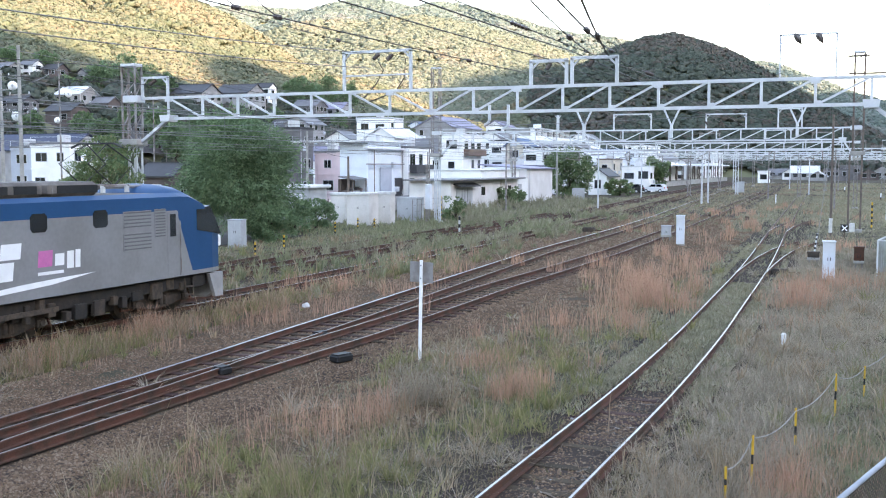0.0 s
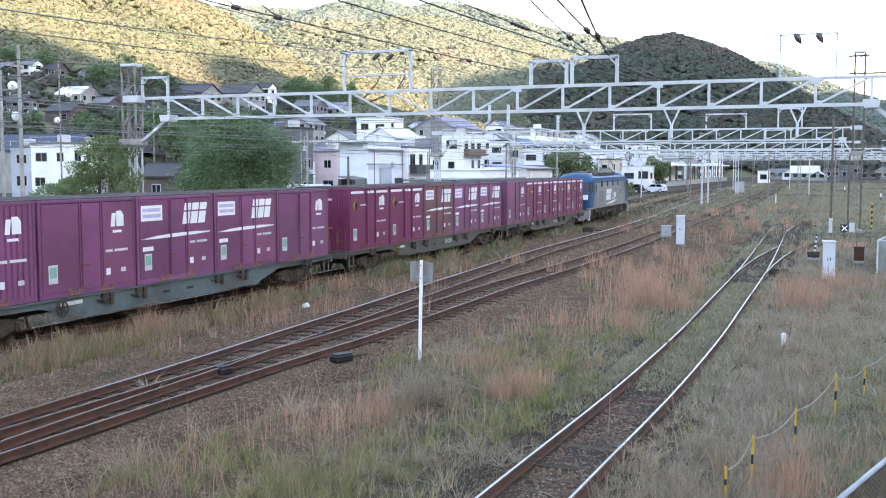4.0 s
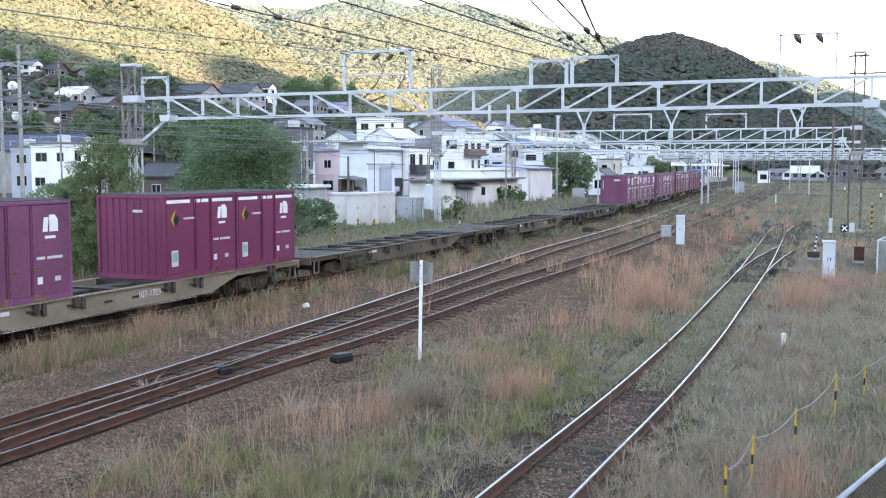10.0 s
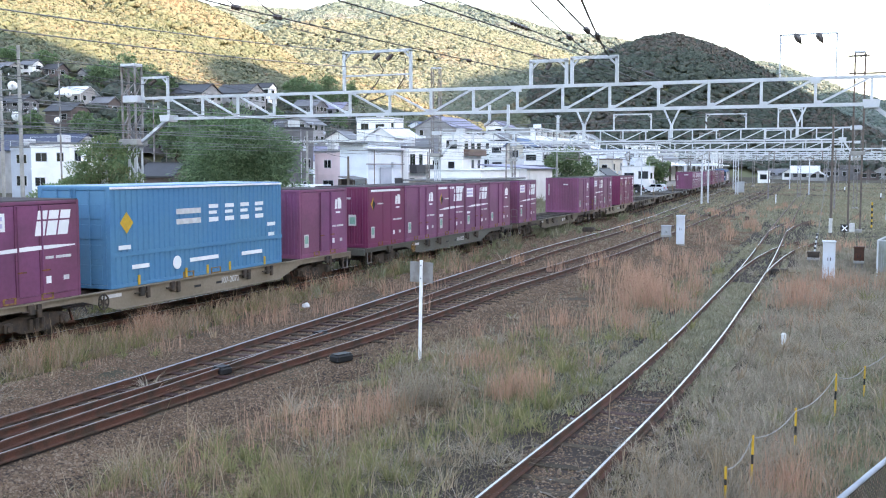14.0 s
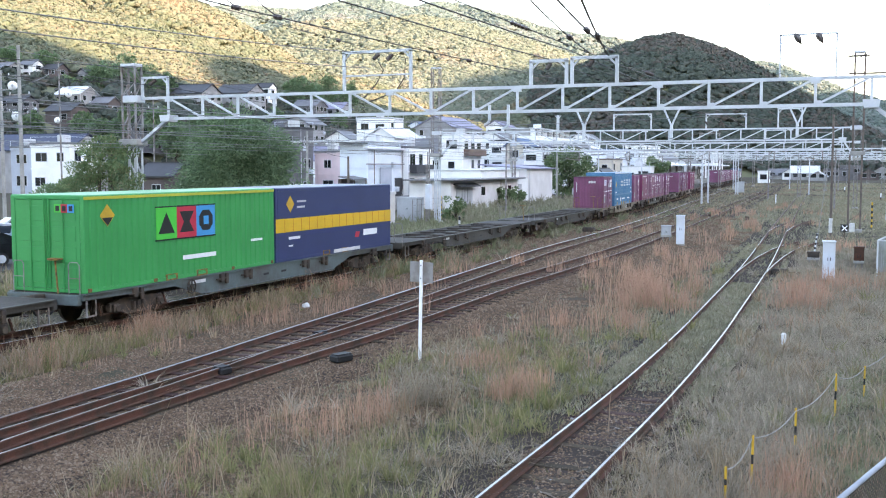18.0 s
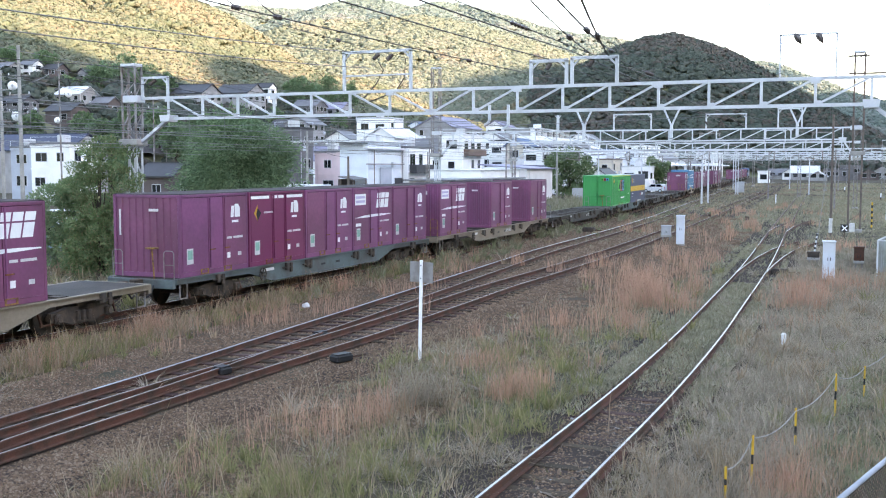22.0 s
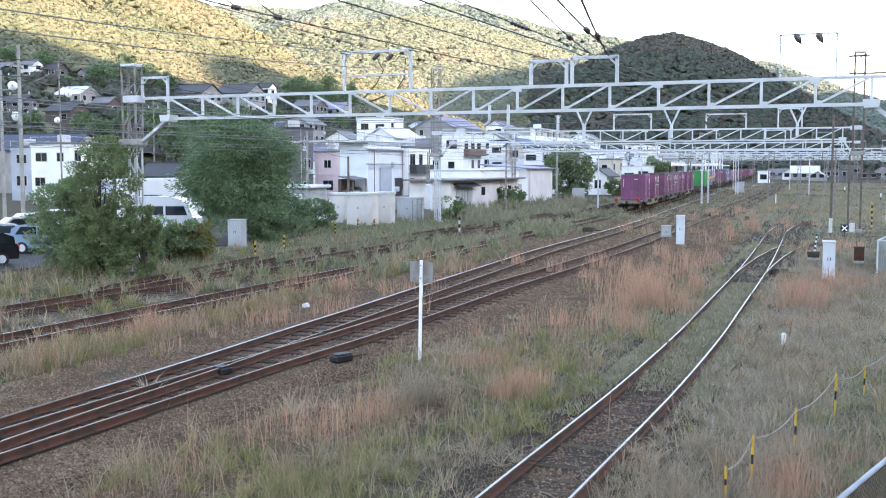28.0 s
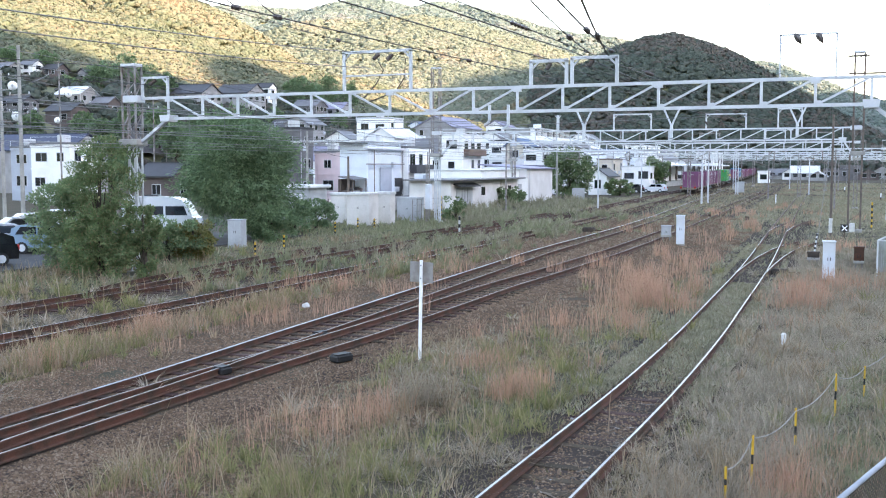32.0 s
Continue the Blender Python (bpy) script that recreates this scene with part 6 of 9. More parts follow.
pole("grey concrete pole among the dark houses", -68.5, 66.5, 13.0, 0.15, arms=((11.6, 1.8), (10.4, 1.8), (8.8, 1.6)))
pole("thin steel pole above the dark roofs", -84.0, 104.0, 14.5, 0.09, "galv_old", arms=((13.2, 1.4),))
pole("thin steel pole above the dark roofs", -74.0, 96.0, 12.0, 0.09, "galv_old", arms=((10.8, 1.4),))
transformer("pale round transformer on a concrete pole", -60.5, 62.0, 7.8)
transformer("pale round transformer on a concrete pole", -60.8, 62.0, 10.1)
transformer("pale round transformer on a thin steel pole", -79.3, 87.0, 8.8)
transformer("pale round transformer on a thin steel pole", -77.8, 87.0, 11.5)

# round pole mounted box and cable riser at the second gantry
rp = thing("cable_riser", "white riser box and pipes on the gantry column", "riser")
part("box", MB().box(-33.15, 77.3, 0.9, -32.7, 77.75, 2.9, 0.04), "cab_white", rp)
for k in range(3):
    part("pipe", MB().tube([(-33.3 + 0.14 * k, 77.9, -0.2), (-33.3 + 0.14 * k, 77.9, 4.5 + k)], 0.05, 8), "galv_old", rp)


def banded_post(label, x, y, h, r, a, b, n, z0=-0.25, name="marker_post"):
    p = thing(name, label, "marker", pose(x, y, z0), group="marker posts")
    for k in range(n):
        part("band", MB().tube([(0, 0, h * k / n), (0, 0, h * (k + 1) / n)], r, 8), a if k % 2 else b, p)
    part("cap", MB().tube([(0, 0, h), (0, 0, h + r * 0.5)], r, 8, r * 0.4), a, p)
    return p


for x, y in ((-28.5, 44.8), (-30.0, 50.1), (-33.9, 63.4), (-33.4, 68.5), (-35.0, 69.0)):
    banded_post("short yellow and black banded marker post", x, y, 0.78, 0.055, "yellow", "black", 6)
banded_post("white and black banded signal post", -25.3, 64.8, 1.25, 0.07, "dirty_white", "black", 5)
banded_post("slim white marker post", -10.7, 134.0, 1.1, 0.06, "white", "white", 2)
banded_post("slim white marker post", -4.2, 198.0, 0.9, 0.08, "white", "black", 2)
banded_post("slim white marker post", 1.3, 150.0, 1.0, 0.08, "white", "black", 2)
banded_post("yellow and black guard on a guy wire", 0.15, 81.0, 2.0, 0.06, "yellow", "black", 10)
bg_post = banded_post("faded yellow and black slanted guard on a guy wire", -2.32, 51.0, 0.95, 0.036, "dirty_white", "black", 9)
bg_post.matrix_basis = pose(-2.32, 51.0, 0.3, -14, 6, 0)
strung("pale guy wire down to a slanted guard", (-2.35, 72.6, 6.5), (-2.32, 51.0, -0.1), 0.0, 0.012, "wire_pale")
banded_post("yellow and black guard at the fence", -33.3, 81.0, 2.1, 0.07, "yellow", "black", 10)
w = thing("concrete_marker", "short white concrete marker post in grass", "marker", pose(-1.9, 27.2, -0.25))
part("shaft", MB().box(-0.06, -0.06, 0, 0.06, 0.06, 0.42, 0.02), "dirty_white", w)

sp = thing("sign_post", "white post with two grey sign plates seen from behind", "sign", pose(-9.6, 22.05, -0.25, 0, 1.2, 0))
part("post", MB().box(-0.033, -0.03, 0, 0.033, 0.03, 2.42, 0.008), "white", sp)
for s, r in ((-1, -14), (1, 10)):
    part("plate", MB().box(0.02, -0.008, 1.9, 0.315, 0.008, 2.38, 0.004), "galv_old", sp, "grey back of a sign plate", at=pose(0, 0.03, 0, 0, 0, 180 - 22 - r if s < 0 else -22 + r))
for z in (2.0, 2.3):
    part("bolt", MB().tube([(0, -0.04, z), (0, -0.03, z)], 0.015, 6), "black", sp)

sg = thing("signal_sign", "dark square sign with a white cross on a short post", "sign", pose(-1.45, 71.0, -0.25))
part("post", MB().bar((0, 0, 0), (0, 0, 0.6), 0.07), "under", sg)
part("board", MB().box(-0.24, -0.03, 0.42, 0.24, 0.03, 0.9, 0.01), "black", sg)
for s in (-1, 1):
    part("cross_bar", MB().bar((-0.16 * s, -0.036, 0.5), (0.16 * s, -0.036, 0.82), 0.07, 0.008, up=(0, 1, 0)), "white", sg)
part("lamp_box", MB().box(0.27, -0.05, 0.45, 0.6, 0.25, 1.0, 0.03), "dirty_white", sg)
ss = thing("small_sign", "small dark square sign on a stake", "sign", pose(-8.6, 82.0, -0.25))
part("stake", MB().bar((0, 0, 0), (0, 0, 0.6), 0.05), "galv_old", ss)
part("board", MB().box(-0.14, -0.02, 0.5, 0.14, 0.02, 0.8), "under", ss)

# point machines, balises and low gear at the turnouts
def machine(label, x, y, w, d, h, rot=0, material="under"):
    m = thing("point_machine", label, "machine", pose(x, y, -0.16, 0, 0, rot), group="turnout gear")
    part("case", MB().box(-w / 2, -d / 2, 0, w / 2, d / 2, h, 0.03), material, m)
    part("lid", MB().box(-w / 2 + 0.03, -d / 2 + 0.03, h, w / 2 - 0.03, d / 2 - 0.03, h + 0.03, 0.01), material, m)
    part("rod", MB().bar((w / 2, 0, h * 0.4), (w / 2 + 0.5, 0, h * 0.4), 0.04), "rust", m)
    return m


machine("low dark switch machine beside the rails", -11.2, 21.2, 0.5, 0.3, 0.16, 70, "black")
machine("low dark block between the rails", -12.9, 18.9, 0.35, 0.3, 0.15, 80, "black")
machine("low dark switch machine between the rails", -13.3, 24.0, 0.4, 0.25, 0.14, 80, "black")
machine("dark switch machine beside the siding", -3.4, 45.5, 0.7, 0.35, 0.2, 0)
machine("low dark switch machine near the main line", -17.8, 70.0, 0.8, 0.5, 0.3, 0)

# rope fence with yellow and black stakes
rf = [(-1.74, 14.6, 0.42), (-1.47, 15.4, 0.70), (-0.99, 17.3, 0.72), (-0.48, 20.1, 0.80), (0.0, 22.1, 0.62)]
for x, y, h in rf:
    t = thing("rope_stake", "thin yellow and black stake holding a rope", "stake", pose(x, y, -0.25, random.uniform(-2, 2), random.uniform(-2, 2), 0), group="rope fence")
    for k, (a, b, c) in enumerate(((0, 0.42, "yellow"), (0.42, 0.62, "black"), (0.62, 1.0, "yellow"))):
        part("band", MB().tube([(0, 0, h * a), (0, 0, h * b)], 0.018, 8), c, t)
    part("cap", MB().tube([(0, 0, h), (0, 0, h + 0.02)], 0.02, 8, 0.01), "yellow", t)
M["rope"] = mat("grey_rope", (0.33, 0.31, 0.29), 0.9, var=0.2, scale=10.0)
rope = []
for (x0, y0, h0), (x1, y1, h1) in zip(rf, rf[1:] + [(0.8, 25.0, 0.95)]):
    for k in range(10):
        u = k / 10
        rope.append((x0 + (x1 - x0) * u, y0 + (y1 - y0) * u, h0 + (h1 - h0) * u - 0.27 - 0.5 * u * (1 - u)))
tagged(new("rope", MB().tube(rope, 0.008, 6).mesh("rope", "rope", smooth=True)), "sagging grey rope strung between stakes", "rope")

# pale parapet rail close to the camera and the panel fence beyond
M["rail_blue"] = mat("blue_grey_rail_paint", (0.30, 0.33, 0.37), 0.5, var=0.15, scale=2.0, second=(0.24, 0.25, 0.27), fine=20.0)
M["fence_steel"] = mat("weathered_zinc_sheet", (0.27, 0.29, 0.29), 0.6, var=0.25, scale=1.3, second=(0.20, 0.21, 0.19), fine=9.0, bump=0.05)
pr = thing("parapet_rail", "pale grey steel parapet rail with wire mesh", "railing")
RA, RB = Vector((-0.29, 7.26, 1.96)), Vector((0.54, 10.37, 1.96))
part("top_rail", MB().tube([RA, RB], 0.021, 12), "rail_blue", pr, smooth=True)
part("bottom_rail", MB().tube([RA - Vector((0, 0, 0.9)), RB - Vector((0, 0, 0.9))], 0.02, 8), "galv", pr)
mesh_wires = MB()
for k in range(70):
    for dz in (-1, 1):
        u = k / 70
        a = RA.lerp(RB, u) - Vector((0, 0, 0.02 if dz > 0 else 0.9))
        b = RA.lerp(RB, min(1.0, u + 0.26)) - Vector((0, 0, 0.9 if dz > 0 else 0.02))
        mesh_wires.tube([a, b], 0.003, 4, cap=False)
tagged(part("wire_mesh", mesh_wires, "under", pr), kind="stuff")
for u in (0.05, 0.95):
    p = RA.lerp(RB, u)
    part("post", MB().tube([p - Vector((0, 0, 2.4)), p], 0.022, 8), "galv", pr)
pf = thing("panel_fence", "weathered pale steel panel fence in tall weeds", "fence")
FENCE = [Vector((2.6, 46.6, 0)), Vector((0.35, 46.6, 0)), Vector((2.0, 59.0, 0))]
for a, b, n in ((FENCE[0], FENCE[1], 2), (FENCE[1], FENCE[2], 4)):
    for k in range(n):
        p, q = a.lerp(b, k / n), a.lerp(b, (k + 1) / n)
        top = 1.28
        part("post", MB().bar((q.x, q.y, -0.25), (q.x, q.y, top), 0.07), "galv", pf)
        part("top_rail", MB().bar((p.x, p.y, top), (q.x, q.y, top), 0.05), "galv", pf)
        part("bottom_rail", MB().bar((p.x, p.y, 0.0), (q.x, q.y, 0.0), 0.04), "galv_old", pf)
        sheet = MB()
        for i in range(14):
            c, d = p.lerp(q, (i + 0.06) / 14), p.lerp(q, (i + 0.86) / 14)
            sheet.bar((c.x, c.y, 0.64), (d.x, d.y, 0.64), 0.012, 1.22)
        part("panel", sheet, "fence_steel", pf)
# chain-link fence round the switch gear
cf = thing("chain_fence", "low grey wire fence round the switch gear", "fence")
for k in range(8):
    y = 76.5 + 0.9 * k
    part("post", MB().tube([(-33.9, y, -0.2), (-33.9, y, 1.7)], 0.03, 6), "galv_old", cf)
    for z in (0.2, 0.7, 1.2, 1.65):
        if k < 7:
            part("rail", MB().tube([(-33.9, y, z), (-33.9, y + 0.9, z)], 0.012, 5), "galv_old", cf)
rock = MB()
vv, ff = ico(2)
rock.add([(0.12 * v[0], 0.16 * v[1], 0.1 * v[2] * (1 + 0.2 * math.sin(5 * v[0]))) for v in vv], [tuple(f) for f in ff])
tagged(part("white_stone", rock, "dirty_white", at=pose(-16.7, 29.2, -0.14)), "white painted stone in the weeds", "stone")


# ---- the town ----
for key, col, second in (("w_white", (0.85, 0.84, 0.83), (0.78, 0.77, 0.75)), ("w_whiteblue", (0.72, 0.77, 0.83), (0.66, 0.71, 0.78)), ("w_paleblue", (0.42, 0.455, 0.52), (0.36, 0.39, 0.45)), ("w_grey", (0.33, 0.325, 0.33), (0.26, 0.25, 0.25)),
                         ("w_slate", (0.16, 0.15, 0.155), (0.12, 0.115, 0.12)), ("w_pink", (0.68, 0.53, 0.55), (0.58, 0.46, 0.48)), ("w_brown", (0.13, 0.10, 0.095), (0.095, 0.075, 0.07)), ("w_cream", (0.60, 0.54, 0.46), (0.52, 0.46, 0.38)), ("w_shed", (0.70, 0.675, 0.665), (0.62, 0.59, 0.575))):
    M[key] = mat("rendered_wall_" + key[2:], col, 0.85, var=0.08, scale=0.5, second=second, fine=5.0, bump=0.08, bump_scale=8.0)
for key, col in (("r_dark", (0.05, 0.05, 0.055)), ("r_grey", (0.16, 0.16, 0.17)), ("r_pale", (0.64, 0.65, 0.66)), ("r_navy", (0.035, 0.045, 0.085)), ("r_violet", (0.24, 0.23, 0.31)), ("r_blue", (0.10, 0.17, 0.30)), ("r_brown", (0.16, 0.10, 0.075))):
    M[key] = mat("roof_cover_" + key[2:], col, 0.6, var=0.15, scale=0.6, fine=4.0, bump=0.2, bump_scale=6.0)
M["win_frame"] = mat("pale_window_frame", (0.55, 0.55, 0.56), 0.5, var=0.06, scale=3.0, bump=0)


def land(x, y):
    return max(-0.24, float(terrain(np.array([x]), np.array([y]))[0]))


def window(parent, x, y, z, w, h, face, far=False):
    """A framed sash with one or two panes; face: 'y' looks towards -y, 'x' towards +x."""
    if face == "y":
        f = part("window", MB().box(x - w / 2 - 0.07, y - 0.05, z - 0.07, x + w / 2 + 0.07, y, z + h + 0.07), "win_frame", parent)
        for s in (-1,) if far else (-1, 1):
            part("pane", MB().box(x - w / 2, y - 0.056, z, x + w / 2, y - 0.05, z + h) if far else MB().box(min(x + s * 0.03, x + s * w / 2), y - 0.056, z, max(x + s * 0.03, x + s * w / 2), y - 0.05, z + h), "glass", f)
    else:
        f = part("window", MB().box(x, y - w / 2 - 0.07, z - 0.07, x + 0.05, y + w / 2 + 0.07, z + h + 0.07), "win_frame", parent)
        for s in (-1,) if far else (-1, 1):
            part("pane", MB().box(x + 0.05, y - w / 2, z, x + 0.056, y + w / 2, z + h) if far else MB().box(x + 0.05, min(y + s * 0.03, y + s * w / 2), z, x + 0.056, max(y + s * 0.03, y + s * w / 2), z + h), "glass", f)


def house(name, label, x0, x1, y0, y1, base, top, storeys, roof, wall, cover, balcony=""):
    y1 = max(y1, y0 + 3.2)
    x0 = min(x0, x1 - 3.0)
    h = thing(name, label, "house", group="houses of the town")
    cx, cy = (x0 + x1) / 2, (y0 + y1) / 2
    low = min(base, land(cx, cy)) - 0.6 if base > 0.5 else -0.3
    wx, wy = x1 - x0, y1 - y0
    rise = 0.0 if roof == "flat" else 0.24 * min(wx, wy) + 0.3
    eave = top - rise
    w = MB().box(x0, y0, low, x1, y1, eave)
    along_x = wx >= wy
    if rise:
        if along_x:
            w.add([(x0, y0, eave), (x0, y1, eave), (x0, cy, top - 0.12), (x1, y0, eave), (x1, y1, eave), (x1, cy, top - 0.12)], [(0, 1, 2), (3, 5, 4)])
        else:
            w.add([(x0, y0, eave), (x1, y0, eave), (cx, y0, top - 0.12), (x0, y1, eave), (x1, y1, eave), (cx, y1, top - 0.12)], [(0, 2, 1), (3, 4, 5)])
    part("wall", w, "w_" + wall, h)
    o = 0.45
    if rise:
        k = rise / (min(wx, wy) / 2)
        for s in (-1, 1):
            m = MB()
            if along_x:
                e = cy + s * (wy / 2 + o)
                ze = eave - o * k
                q = [(x0 - o, cy, top), (x1 + o, cy, top), (x1 + o, e, ze), (x0 - o, e, ze)]
            else:
                e = cx + s * (wx / 2 + o)
                ze = eave - o * k
                q = [(cx, y0 - o, top), (cx, y1 + o, top), (e, y1 + o, ze), (e, y0 - o, ze)]
            m.add(q + [(a, b, c + 0.16) for a, b, c in q], [(0, 3, 2, 1), (4, 5, 6, 7), (0, 1, 5, 4), (1, 2, 6, 5), (2, 3, 7, 6), (3, 0, 4, 7)])
            part("roof", m, "r_" + cover, h)
        part("ridge_cap", MB().bar((x0 - o, cy, top + 0.14), (x1 + o, cy, top + 0.14), 0.3, 0.14) if along_x else MB().bar((cx, y0 - o, top + 0.14), (cx, y1 + o, top + 0.14), 0.3, 0.14), "r_" + cover, h)
    else:
        part("roof", MB().box(x0 - 0.12, y0 - 0.12, eave, x1 + 0.12, y1 + 0.12, eave + 0.25, 0.04), "r_" + cover, h)
        part("parapet", MB().box(x0 - 0.08, y0 - 0.08, eave - 0.35, x1 + 0.08, y0 - 0.02, eave - 0.05), "w_" + wall, h)
    rng = random.Random(label)
    sh = min(3.0, (eave - max(low, base)) / max(1, storeys))
    for st in range(storeys):
        z = eave - (st + 1) * sh + 0.95
        if z < low + 0.5:
            continue
        for face, width in (("y", wx), ("x", wy)):
            n = max(1, min(5 if cy < 150 else 3, int(width / 2.5)))
            for k in range(n):
                if rng.random() < 0.15 and n > 1:
                    continue
                c = (k + 0.5) * width / n + rng.uniform(-0.15, 0.15)
                ww, hh = min(rng.choice((1.0, 1.5, 1.7)), width * 0.6), rng.choice((1.0, 1.15, 1.3))
                if face == "y":
                    window(h, x0 + c, y0, z, ww, hh, "y", far=cy > 150)
                else:
                    window(h, x1, y0 + c, z, ww, hh, "x", far=cy > 150)
    if cy < 215:
        for st in range(1, max(2, storeys)):
            z = eave - st * sh
            if z > low + 1.0:
                part("ledge", MB().box(x1, y0 - 0.1, z, x1 + 0.1, y1, z + 0.12), "w_" + wall, h)
                part("ledge", MB().box(x0, y0 - 0.1, z, x1, y0, z + 0.12), "w_" + wall, h)
        for k in range(2):
            a = rng.uniform(y0 + 0.6, y1 - 0.8)
            z = eave - rng.choice((1, 2)) * sh + 0.15
            if z > low + 0.4:
                part("air_unit", MB().box(x1 + 0.05, a, z, x1 + 0.4, a + 0.75, z + 0.6, 0.03), "cab_white", h)
        if roof == "flat":
            part("roof_rail", MB().bar((x1, y0, eave + 0.9), (x1, y1, eave + 0.9), 0.05).bar((x0, y0, eave + 0.9), (x1, y0, eave + 0.9), 0.05).bar((x1, y0, eave + 0.2), (x1, y0, eave + 0.9), 0.05).bar((x0, y0, eave + 0.2), (x0, y0, eave + 0.9), 0.05).bar((x1, y1, eave + 0.2), (x1, y1, eave + 0.9), 0.05), "galv", h)
            part("water_tank", MB().box(cx - 0.6, cy - 0.6, eave + 0.25, cx + 0.5, cy + 0.6, eave + 1.2, 0.05), "win_frame", h)
    if balcony:
        z = eave - sh - 0.1
        part("balcony", MB().box(x1, y0 + 0.5, z, x1 + 1.0, y1 - 0.4, z + 1.05, 0.03), balcony, h)
    if storeys > 1 and rng.random() < 0.5:
        part("gutter_pipe", MB().tube([(x1 + 0.06, y0 + 0.2, low + 0.3), (x1 + 0.06, y0 + 0.2, eave - 0.1)], 0.05, 6), "win_frame", h)
    if rng.random() < 0.6:
        part("aerial", MB().tube([(cx, cy, top - 0.3), (cx, cy, top + 1.6)], 0.02, 5).bar((cx - 0.5, cy, top + 1.4), (cx + 0.5, cy, top + 1.4), 0.02).bar((cx - 0.4, cy, top + 1.15), (cx + 0.4, cy, top + 1.15), 0.02), "galv_old", h)
    return h


